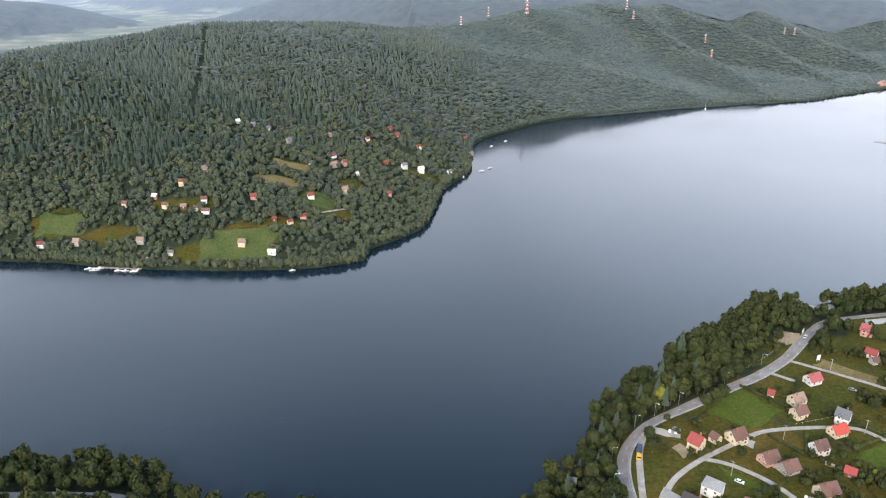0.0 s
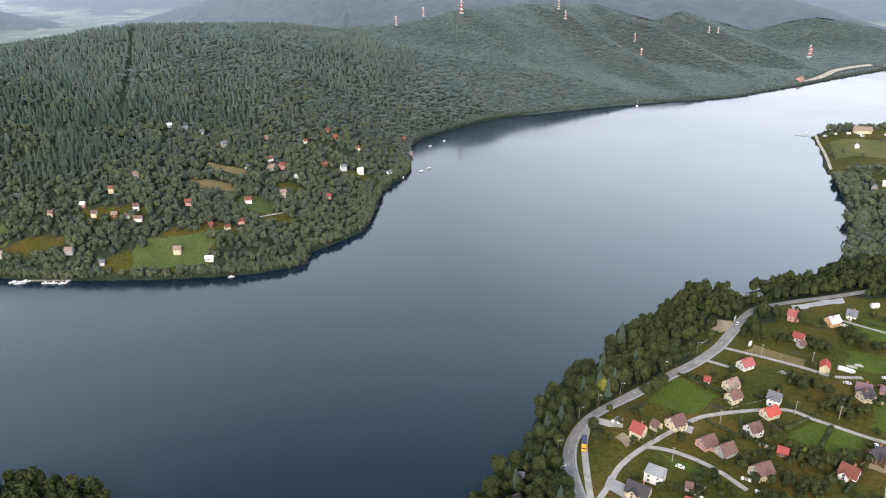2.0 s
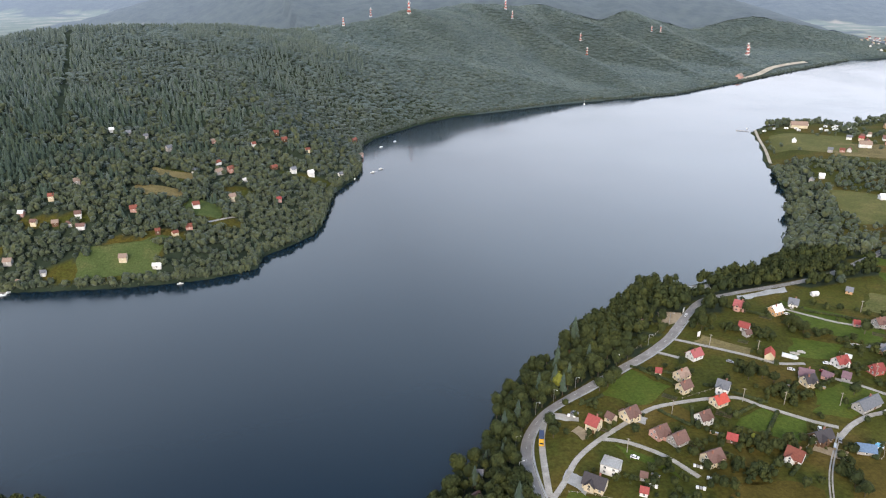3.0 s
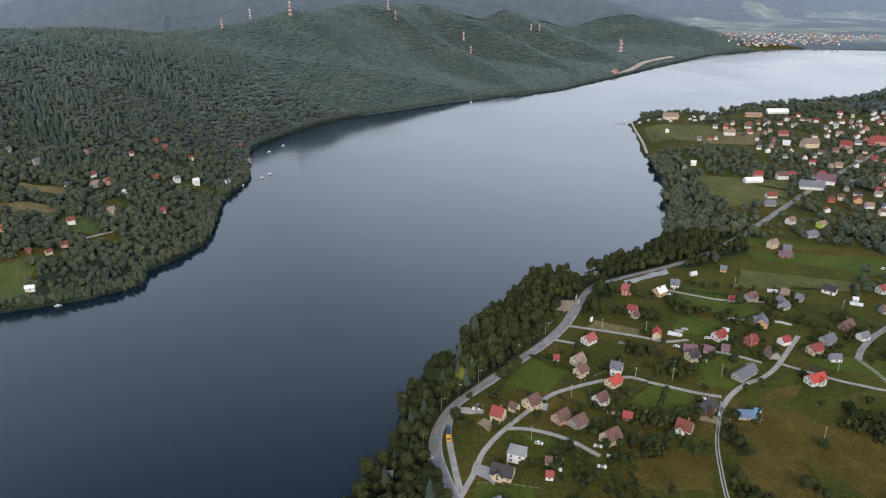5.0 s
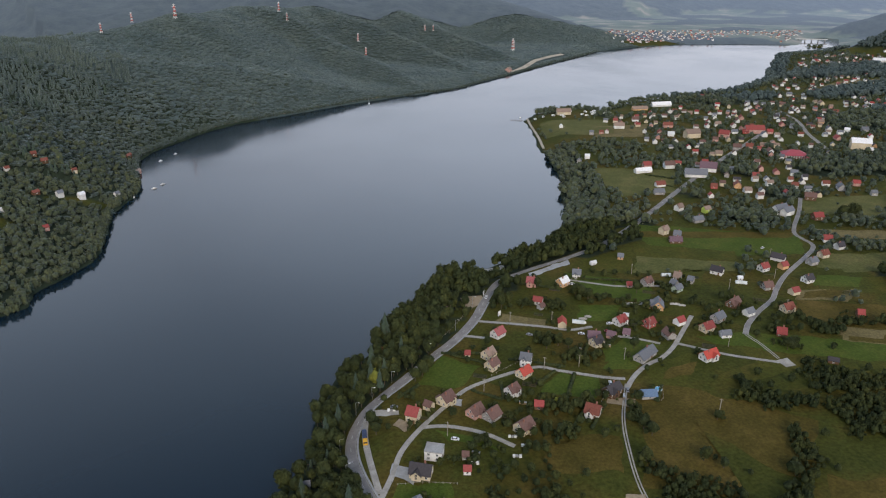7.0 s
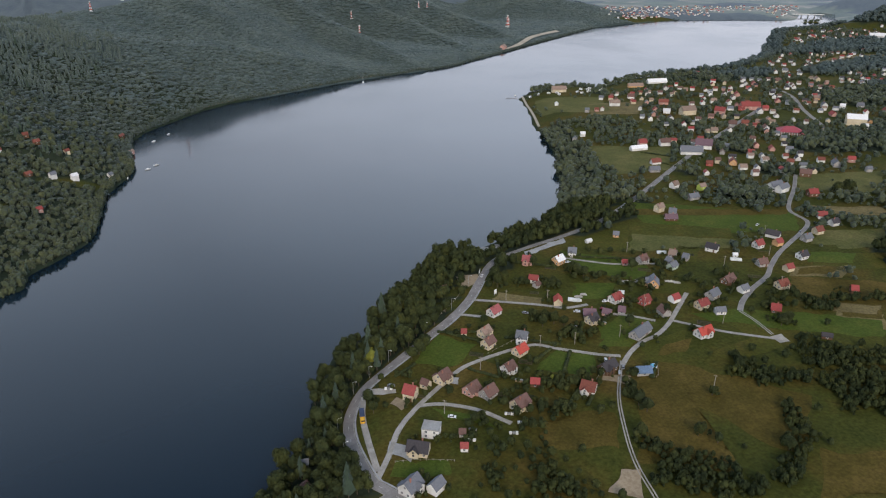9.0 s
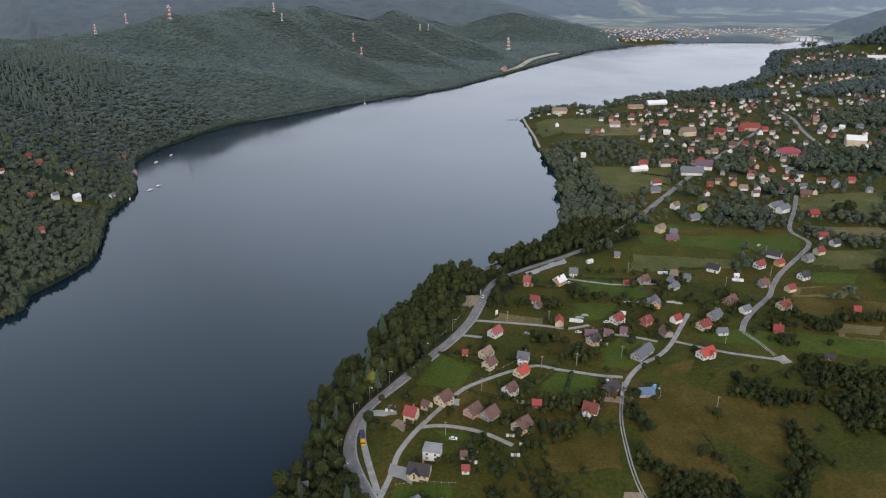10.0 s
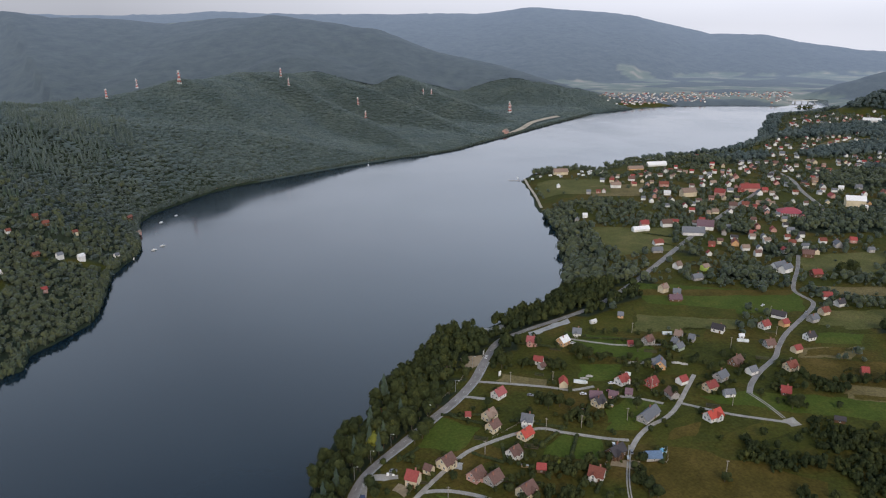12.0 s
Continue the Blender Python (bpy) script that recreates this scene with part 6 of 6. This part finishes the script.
def strut(v, f, a, b, w):
    """A square bar between two places."""
    way = (Vector(b) - Vector(a)).normalized()
    s = way.orthogonal().normalized() * w
    t = way.cross(s)
    n = len(v)
    for base in (a, b):
        for p, q in ((1, 1), (-1, 1), (-1, -1), (1, -1)):
            v.append(tuple(Vector(base) + s * p + t * q))
    f.extend([(n, n + 1, n + 5, n + 4), (n + 1, n + 2, n + 6, n + 5), (n + 2, n + 3, n + 7, n + 6), (n + 3, n, n + 4, n + 7), (n + 3, n + 2, n + 1, n), (n + 4, n + 5, n + 6, n + 7)])


def pylon(tall):
    """A lattice tower painted in red and white bands, with three arms."""
    e = new("power_pylon")
    tagged(e, "red and white lattice power pylon above the forest", "pylon", "power pylons")
    bands = 7

    def half(h):
        return 0.7 + 3.2 * (1 - h / tall) ** 1.4
    for k in range(bands):
        z0, z1 = tall * k / bands, tall * (k + 1) / bands
        a, b = half(z0), half(z1)
        v, f = [], []
        corner = ((1, 1), (-1, 1), (-1, -1), (1, -1))
        for i, (p, q) in enumerate(corner):
            p2, q2 = corner[(i + 1) % 4]
            strut(v, f, (p * a, q * a, z0), (p * b, q * b, z1), 0.30)
            strut(v, f, (p * a, q * a, z0), (p2 * b, q2 * b, z1), 0.18)
            strut(v, f, (p2 * a, q2 * a, z0), (p * b, q * b, z1), 0.18)
        part("tower_section", v, f, RED_PAINT if k % 2 else WHITE_PAINT, e)
    for h, reach in ((0.66, 6.0), (0.80, 7.5), (0.94, 5.0)):
        for side in (-1, 1):
            z, end = tall * h, side * reach
            v = [(0, -0.6, z), (0, 0.6, z), (0, 0.6, z + 2.0), (0, -0.6, z + 2.0), (end, -0.15, z), (end, 0.15, z), (end, 0.15, z + 0.3), (end, -0.15, z + 0.3)]
            part("cross_arm", v, box(0, 1, 0, 1, 0, 1)[1], WHITE_PAINT if h > 0.7 else RED_PAINT, e)
    return e


tower = pylon(40.0)
for k, (px, py, turn, s) in enumerate(((35, 1345, 20, 0.40), (88, 1396, 25, 0.42), (161, 1400, 30, 0.62), (396, 1588, 20, 0.50), (404, 1556, 20, 0.42), (587, 1625, 15, 0.48), (585, 1570, 15, 0.52), (772, 1650, 10, 0.36),
                                       (790, 1640, 10, 0.36), (980, 1570, 10, 0.75), (996, 1590, 10, 0.5))):
    place = pose(px, py, height(px, py) + 6, 0, 0, turn)
    one = tower if k == 0 else copy_thing(tower, place)
    if k == 0:
        tower.matrix_basis = place
    one.scale = (s * 1.1, s * 1.1, s)


def hull_mesh(length, width, deep):
    """A boat's hull with a pointed bow and a deck."""
    n, v, f = 9, [], []
    for i in range(n):
        u = i / (n - 1)
        w = width / 2 * math.sqrt(max(0.0, 1 - u ** 2.6)) * (0.85 + 0.15 * math.sin(u * 3))
        x_ = (u - 0.45) * length
        v += [(x_, -w, deep), (x_, -w * 0.6, -0.1), (x_, w * 0.6, -0.1), (x_, w, deep)]
    for i in range(n - 1):
        a = 4 * i
        f += [(a, a + 1, a + 5, a + 4), (a + 1, a + 2, a + 6, a + 5), (a + 2, a + 3, a + 7, a + 6), (a + 3, a, a + 4, a + 7)]
    f += [(3, 2, 1, 0)]
    return v, f


def boat(x, y, turn, length, label, sail=0.0, group="moored boats"):
    e = thing("sailing_boat" if sail else "motor_boat", x, y, 0.02, turn, label, "boat", group)
    part("hull", *hull_mesh(length, length * 0.34, 0.7), GEL_WHITE, e)
    w = length * 0.11
    part("cabin", *boxes((-length * 0.15, length * 0.18, -w, w, 0.7, 1.35), (-length * 0.1, length * 0.1, -w * 0.8, w * 0.8, 1.35, 1.6)), GEL_WHITE, e)
    part("windscreen", *boxes((length * 0.18, length * 0.2, -w, w, 0.75, 1.3)), GLASS_MAT, e)
    if sail:
        v, f = [], []
        strut(v, f, (0.4, 0, 0.7), (0.4, 0, sail), 0.09)
        strut(v, f, (0.4, 0, 1.8), (-length * 0.42, 0, 1.8), 0.07)
        part("mast", v, f, STEEL, e)
        part("mainsail", [(0.3, 0.03, 1.9), (-length * 0.4, 0.03, 1.9), (0.3, 0.03, sail - 0.3), (0.3, -0.03, 1.9), (-length * 0.4, -0.03, 1.9), (0.3, -0.03, sail - 0.3)],
             [(0, 1, 2), (5, 4, 3), (0, 3, 4, 1), (1, 4, 5, 2), (2, 5, 3, 0)], SAILCLOTH, e)
        part("jib", [(0.55, 0.03, 1.2), (length * 0.5, 0.03, 0.9), (0.5, 0.03, sail - 1), (0.55, -0.03, 1.2), (length * 0.5, -0.03, 0.9), (0.5, -0.03, sail - 1)],
             [(2, 1, 0), (3, 4, 5), (0, 1, 4, 3), (1, 2, 5, 4), (2, 0, 3, 5)], SAILCLOTH, e)
    return e


boat(431, 1151, 70, 8, "white sailing boat with raised sails on the lake", 10.5)
boat(46, 798, 20, 6.5, "small white motor boat anchored near the shore")
boat(56, 810, 25, 6.5, "small white motor boat anchored near the shore")
boat(65, 914, 40, 6.0, "small white boat drifting near the wooded shore")
boat(86, 941, 40, 5.0, "small white boat drifting near the wooded shore")
boat(-288, 523, 15, 8.5, "white cabin boat moored at a landing stage")
boat(-283, 520, 15, 8.0, "white cabin boat moored at a landing stage")
boat(-280, 524, 10, 7.0, "white open boat moored at a landing stage")
boat(-263, 519, 5, 6.5, "small white boat moored at a landing stage")
boat(-257, 518.5, 5, 5.5, "small white boat moored at a landing stage")
boat(-250, 517.5, 10, 6.5, "white boat moored at the end of a stage")
boat(-247, 521, 60, 5.5, "white boat moored at the end of a stage")
boat(-122, 518, 10, 5.0, "small boat tied up below lakeside trees")
boat(605, 938, 40, 5.0, "small white boat beside a sandy spit")
boat(24, 775, 80, 5.0, "small boat tied up below the wooded bank")

dock = thing("landing_stage", -264, 524, 0.0, -5, "wooden floating landing stage with moored boats", "dock")
for k in range(14):
    part("plank", *boxes((-16 + k * 2.3, -13.8 + k * 2.3, -1.2, 1.2, 0.3, 0.5)), PLANK, dock)
for k in range(8):
    part("float", *boxes((-15.5 + k * 4.2, -14 + k * 4.2, -1.0, 1.0, -0.2, 0.3)), CONCRETE, dock)
jetty = thing("jetty", 590, 925, 0.0, 150, "narrow wooden jetty off a sandy spit", "dock")
part("deck", *boxes((-9, 9, -0.9, 0.9, 0.6, 0.8)), PLANK, jetty)
for k in range(5):
    part("pile", *boxes((-8.5 + k * 4.1, -8.2 + k * 4.1, -0.8, -0.5, -3, 0.6), (-8.5 + k * 4.1, -8.2 + k * 4.1, 0.5, 0.8, -3, 0.6)), PLANK, jetty)


def wheel_mesh(r, w):
    v, f = [], []
    for s in (-w / 2, w / 2):
        v += [(r * math.cos(k * math.pi / 6), s, r * math.sin(k * math.pi / 6)) for k in range(12)]
    f = [(k, (k + 1) % 12, 12 + (k + 1) % 12, 12 + k) for k in range(12)] + [tuple(range(11, -1, -1)), tuple(range(12, 24))]
    return v, f


def taper(x0, x1, w0, z0, z1, inset, slope):
    v = [(x0, -w0, z0), (x1, -w0, z0), (x1, w0, z0), (x0, w0, z0), (x0 + slope, -w0 + inset, z1), (x1 - slope, -w0 + inset, z1), (x1 - slope, w0 - inset, z1), (x0 + slope, w0 - inset, z1)]
    return v, box(0, 1, 0, 1, 0, 1)[1]


WHEEL = shared("wheel", *wheel_mesh(0.32, 0.2), TYRE)


def car(x, y, turn, paint):
    e = thing("car", x, y, height(x, y) + 0.22, turn, f"{CAR_WORDS[paint]} car parked beside a village road", "car", "parked cars")
    part("body", *taper(-2.1, 2.1, 0.88, 0.3, 0.85, 0.06, 0.12), CAR_PAINTS[paint], e)
    part("cabin", *taper(-1.7, 1.0, 0.82, 0.85, 1.3, 0.14, 0.45), GLASS_MAT, e, "dark car windows")
    part("roof", *taper(-1.25, 0.55, 0.68, 1.3, 1.42, 0.06, 0.12), CAR_PAINTS[paint], e)
    for a in (-1.3, 1.3):
        for b in (-0.8, 0.8):
            set_in("wheel", WHEEL, e, a, b, 0.32, 0)


for k, (cx, cy, turn) in enumerate(((229.8, 390.4, 48), (258, 316.1, -30), (227.5, 330.3, -40), (283, 318.7, -20), (119.2, 296.8, -30), (298.1, 380.6, -40), (237.9, 262, 60), (242, 252, 50), (136, 257.3, -35),
                                    (482, 367, 20), (535.7, 361.6, 50), (275.2, 311.2, -35), (500, 340, 25), (245, 435, 10), (250, 440, 10), (256, 438, 10))):
    car(cx, cy, turn, (0, 0, 1, 0, 1, 0, 0, 1, 0, 0, 0, 2, 1, 0, 1, 2)[k])

lorry = thing("lorry", 96.2, 280.5, height(96.2, 280.5) + 0.2, 73, "yellow lorry with a dark blue load on a lay-by", "lorry")
part("cab", *taper(-4.3, -2.0, 1.2, 0.5, 2.7, 0.1, 0.15), YELLOW_PAINT, lorry)
part("load_bed", *boxes((-1.8, 5.5, -1.2, 1.2, 0.7, 2.9)), BLUE_PAINT, lorry, "dark blue covered load bed")
part("windscreen", *boxes((-4.36, -4.26, -0.95, 0.95, 1.6, 2.4)), GLASS_MAT, lorry)
part("tailboard", *boxes((-1.95, -1.8, -1.2, 1.2, 0.7, 2.9)), YELLOW_PAINT, lorry)
for a in (-3.2, 2.8, 4.0):
    for b in (-1.05, 1.05):
        w_ = set_in("wheel", WHEEL, lorry, a, b, 0.5, 0)
        w_.scale = (1.5, 1.5, 1.5)


def street_lamp(x, y, turn):
    e = thing("street_lamp", x, y, height(x, y), turn, "grey steel street lamp with a curved arm", "street lamp", "street lamps")
    v, f = [], []
    strut(v, f, (0, 0, -0.5), (0, 0, 8), 0.09)
    part("pole", v, f, STEEL, e)
    v, f = [], []
    strut(v, f, (0, 0, 8), (1.8, 0, 8.5), 0.06)
    part("arm", v, f, STEEL, e)
    part("lamp_head", *boxes((1.6, 2.4, -0.17, 0.17, 8.42, 8.6)), WHITE_PAINT, e)


for lx, ly, turn in ((100.5, 305.5, -40), (112.6, 312.5, -60), (159.4, 339.0, -60), (127.7, 320.2, -60), (188, 357.5, -50), (214, 382, -40), (83, 281, -10), (78.5, 258, 0)):
    street_lamp(lx, ly, turn)


def utility_pole(x, y):
    e = thing("utility_pole", x, y, height(x, y), -40, "wooden utility pole with a crossarm beside a lane", "utility pole", "utility poles")
    v, f = [], []
    strut(v, f, (0, 0, -0.6), (0, 0, 8.5), 0.13)
    part("post", v, f, PLANK, e)
    v, f = [], []
    strut(v, f, (-1.0, 0, 8.0), (1.0, 0, 8.0), 0.08)
    part("crossarm", v, f, PLANK, e)


for ux, uy in ((170, 288), (213, 292), (233, 285), (262, 279), (300, 300), (250, 338), (225, 350), (330, 262), (272, 214), (404, 280), (440, 320), (470, 350), (395, 322), (350, 376), (134, 262)):
    utility_pole(ux, uy)

# post-and-rail fence along the lakeside road, and a garden fence
def fence(points, step, label):
    line = smooth_line(points, step)
    e = thing("fence", 0, 0, 0, 0, label, "fence", "fences")
    z = ground(line[:, 0], line[:, 1])
    for (px, py), h in zip(line, z):
        part("post", *boxes((px - 0.09, px + 0.09, py - 0.09, py + 0.09, h - 0.3, h + 1.1)), PLANK, e)
    for k in range(len(line) - 1):
        v, f = [], []
        strut(v, f, (*line[k], z[k] + 0.8), (*line[k + 1], z[k + 1] + 0.8), 0.05)
        part("rail", v, f, PLANK, e)


fence([(167.0, 346.8), (182.8, 357.7), (198.7, 369.9), (210.9, 382)], 3.2, "weathered grey post and rail fence along the road")
fence([(97, 240), (108, 236), (122, 228)], 3.0, "low pale garden fence beside a lawn")
fence([(262, 246), (252, 236), (245, 243)], 3.0, "low pale fence round a poolside garden")

sign = thing("billboard", 229.5, 393.5, height(229.5, 393.5), 50, "white roadside billboard on two posts", "billboard")
part("panel", *boxes((-2.2, 2.2, -0.08, 0.08, 1.6, 4.2)), WHITE_PAINT, sign)
part("post", *boxes((-1.8, -1.6, -0.1, 0.1, -0.4, 1.6)), STEEL, sign)
part("post", *boxes((1.6, 1.8, -0.1, 0.1, -0.4, 1.6)), STEEL, sign)
stand = thing("billboard", 223.8, 361.7, height(223.8, 361.7), 20, "tall white advertising board at a lane corner", "billboard")
part("panel", *boxes((-1.3, 1.3, -0.1, 0.1, 0.8, 4.2)), WHITE_PAINT, stand)
part("post", *boxes((-1.1, -0.9, -0.1, 0.1, -0.4, 0.8), (0.9, 1.1, -0.1, 0.1, -0.4, 0.8)), STEEL, stand)

POOL_WATER = plain("pool_water", (0.10, 0.33, 0.50), 0.1)
pool = thing("swimming_pool", 257.5, 244.8, height(257.5, 244.8), -30, "small round garden pool with pale blue water", "pool")
pv, pf = wheel_mesh(2.3, 1.1)
part("wall", [(a, c, b + 0.55) for a, b, c in pv], pf, WHITE_PAINT, pool)
part("water", [(2.1 * math.cos(k * math.pi / 8), 2.1 * math.sin(k * math.pi / 8), 1.12) for k in range(16)], [tuple(range(16))], POOL_WATER, pool)


# ---- yards: woodpiles, parasols, greenhouses, garden beds ----
LOG = speckled("cut_logs", (0.30, 0.20, 0.11), (0.46, 0.33, 0.20), 0.2, 0.9)
SOIL = speckled("garden_soil", (0.07, 0.05, 0.035), (0.11, 0.08, 0.055), 0.4, 0.95)
FOIL = plain("greenhouse_foil", (0.62, 0.66, 0.66), 0.3)


def garden_bed(x, y, turn, long, wide):
    e = thing("garden_bed", x, y, height(x, y), turn, "dark soil garden bed with green rows", "garden bed", "garden beds")
    part("soil", *boxes((-long / 2, long / 2, -wide / 2, wide / 2, -0.4, 0.16)), SOIL, e)
    n = max(2, int(wide / 1.3))
    for k in range(n):
        u = -wide / 2 + (k + 0.5) * wide / n
        part("crop_strip", *boxes((-long / 2 + 0.3, long / 2 - 0.3, u - 0.22, u + 0.22, 0.16, 0.5)), LEAF_NEAR, e)


def greenhouse(x, y, turn, long):
    e = thing("greenhouse", x, y, height(x, y), turn, "pale foil tunnel greenhouse in a garden", "greenhouse", "greenhouses")
    n, v, f = 8, [], []
    for s in (-long / 2, long / 2):
        v += [(s, 1.6 * math.cos(math.pi * k / n), 2.0 * math.sin(math.pi * k / n)) for k in range(n + 1)]
    f = [(k, k + n + 1, k + n + 2, k + 1) for k in range(n)] + [tuple(range(n + 1)), tuple(range(2 * n + 1, n, -1))]
    part("tunnel", v, f, FOIL, e)
    part("door", *boxes((long / 2, long / 2 + 0.05, -0.5, 0.5, 0.0, 1.7)), WHITE_PAINT, e)


def woodpile(x, y, turn):
    e = thing("woodpile", x, y, height(x, y), turn, "stacked firewood beside a garden shed", "woodpile", "woodpiles")
    part("logs", *boxes((-2, 2, -0.5, 0.5, -0.2, 1.1), (-1.6, 1.6, -0.45, 0.45, 1.1, 1.4)), LOG, e)
    part("cover", *boxes((-2.1, 2.1, -0.6, 0.6, 1.42, 1.47)), STEEL, e)


for gx, gy, turn, a, b in ((176, 303, -40, 8, 4), (212, 309, -38, 7, 4), (197, 283, -40, 8, 5), (170, 262, -40, 7, 4), (264, 312, -35, 8, 4), (296, 312, -30, 7, 4), (340, 345, -40, 9, 5), (388, 350, -45, 8, 4),
                           (402, 300, -40, 9, 5), (444, 328, -40, 8, 4), (282, 380, -42, 8, 5), (249, 352, -40, 6, 4), (320, 268, -45, 8, 5), (180, 254, -40, 6, 4), (130, 281, -40, 5, 3)):
    garden_bed(gx, gy, turn, a, b)
for gx, gy, turn, a in ((266, 330, -40, 8), (300, 325, -40, 7), (412, 326, -40, 8), (372, 362, -30, 7)):
    greenhouse(gx, gy, turn, a)
for gx, gy, turn in ((201, 253, 20), (183, 268, -40), (246, 300, -30), (263, 296, -30), (313, 312, -30), (236, 248, 50), (140, 243, -40)):
    woodpile(gx, gy, turn)
RUBBLE = speckled("pale_rubble", (0.30, 0.28, 0.25), (0.48, 0.46, 0.42), 0.5, 0.95, depth=0.1)


def soil_mound(x, y, long, wide, turn):
    """A low uneven heap of broken stone and soil."""
    n, v, f = 9, [], []
    for j in range(n):
        for i in range(n):
            a, b = 2 * i / (n - 1) - 1, 2 * j / (n - 1) - 1
            h = max(0.0, 1 - a * a) * max(0.0, 1 - b * b) * float(0.4 + 1.1 * rng_b.random())
            v.append((a * long / 2, b * wide / 2, h * 0.9 - 0.05))
    f = [(j * n + i, j * n + i + 1, (j + 1) * n + i + 1, (j + 1) * n + i) for j in range(n - 1) for i in range(n - 1)]
    ob = mesh_object("soil_mound", v, f, RUBBLE)
    ob.matrix_basis = pose(x, y, height(x, y) + 0.1, 0, 0, turn)
    tagged(ob, "low pale mound of stony soil in a yard", "soil mound", "soil mounds")


def block_stack(x, y, turn):
    e = thing("block_stack", x, y, height(x, y), turn, "pale stacked building blocks on a yard", "building blocks", "block stacks")
    for a, b, h in ((-1.6, 0.0, 1.1), (0.0, 0.2, 0.8), (1.5, -0.1, 1.3)):
        part("pallet_load", *box(a - 0.65, a + 0.65, b - 0.6, b + 0.6, -0.1, h), CONCRETE if h < 1 else WHITE_PAINT, e)


for gx, gy, a, b in ((316, 336, 7, 3), (322, 333, 8, 3), (326, 329, 6, 3), (343, 322, 7, 3), (346, 318, 5, 3), (272, 333, 6, 3), (277, 334, 5, 3)):
    soil_mound(gx, gy, a, b, -35)
for gx, gy in ((165, 237), (157, 232), (163, 246), (136, 237), (117, 295), (268, 328)):
    block_stack(gx, gy, -30)
for row in ((182, 300, 205, 306), (243, 264, 222, 250)):
    fence([(row[0], row[1]), ((row[0] + row[2]) / 2, (row[1] + row[3]) / 2), (row[2], row[3])], 3.0, "low pale garden fence between plots")


# ---- caravans on the spit, the islet and the bridge at the head of the lake ----
CARAVAN_BODY = shared("body", [(x, y, z) for x in (-1.1, 1.1) for y, z in ((-2.6, 0.5), (-2.7, 1.5), (-2.2, 2.55), (2.3, 2.6), (2.7, 1.7), (2.6, 0.5))],
                      [(0, 1, 2, 3, 4, 5), (11, 10, 9, 8, 7, 6)] + [(k, k + 6, (k + 1) % 6 + 6, (k + 1) % 6) for k in range(6)], plain("caravan_white", (0.76, 0.76, 0.74), 0.4))
CARAVAN_GLASS = shared("window", *box(-1.13, 1.13, -1.6, 1.7, 1.45, 2.05), GLASS_MAT)
CARAVAN_WHEEL = shared("wheel", *box(-1.12, 1.12, -0.32, 0.32, 0.0, 0.62), plain("caravan_tyre", (0.03, 0.03, 0.03), 0.9))
camp_rng = np.random.default_rng(41)
for k in range(34):
    cx, cy = 600 + 130 * camp_rng.random(), 0
    cy = 905 - 0.28 * (cx - 600) + camp_rng.normal(0, 13)
    if inland(np.array([cx]), np.array([cy]))[0] < 12 or any(math.hypot(cx - a, cy - b) < c + 3 for a, b, c in HOUSES):
        continue
    e = thing("caravan", cx, cy, height(cx, cy) + 0.12, float(camp_rng.choice([15, 105]) + camp_rng.normal(0, 12)), "white touring caravan parked on the camping meadow", "caravan", "caravans on the spit")
    for name, data in (("body", CARAVAN_BODY), ("window", CARAVAN_GLASS), ("wheel", CARAVAN_WHEEL)):
        set_in(name, data, e, 0, 0, 0, 0)
    HOUSES.append((cx, cy, 2.6))

isle_x, isle_y = np.meshgrid(np.linspace(-1, 1, 25), np.linspace(-1, 1, 13))
isle_r = np.hypot(isle_x, isle_y) * (0.85 + 0.3 * lattice(isle_x * 3 + 9, isle_y * 3 + 9, 77))
isle_z = np.clip(1.6 * (1 - isle_r ** 2), -0.8, 2.0)
isle = mesh_object("islet", [(1897 + 30 * a + 6 * b, 1402 - 14 * a + 9 * b, c) for a, b, c in zip(isle_x.ravel(), isle_y.ravel(), isle_z.ravel())],
                   [(r * 25 + c, r * 25 + c + 1, (r + 1) * 25 + c + 1, (r + 1) * 25 + c) for r in range(12) for c in range(24)], GRASS, True)
tagged(isle, "low green islet near the head of the lake", "islet", kind="structure")
ix = 1897 + camp_rng.uniform(-22, 22, 26)
iy = 1402 - 14 * (ix - 1897) / 30 + camp_rng.normal(0, 3, 26)
isle_wood = scatter("islet_trees", LEAFY_FAR, ix, iy, np.full(26, 0.6), camp_rng.uniform(2.5, 4.5, 26), camp_rng.uniform(4, 9, 26), LEAF_TOWN_HAZED, camp_rng)
tagged(isle_wood, "low green trees covering a lake islet", "trees", kind="stuff")

bridge = thing("bridge", 2010, 1500, 0, -36, "pale concrete road bridge across the river inlet", "bridge")
part("deck", *boxes((-46, 46, -3.5, 3.5, 6.0, 7.0)), CONCRETE, bridge)
for side in (-3.4, 3.3):
    part("railing", *boxes((-46, 46, side, side + 0.15, 7.0, 8.0)), FRAME_MAT, bridge)
for k in range(5):
    part("pier", *boxes((-38 + 19 * k, -36 + 19 * k, -3, 3, -8, 6.0)), CONCRETE, bridge)
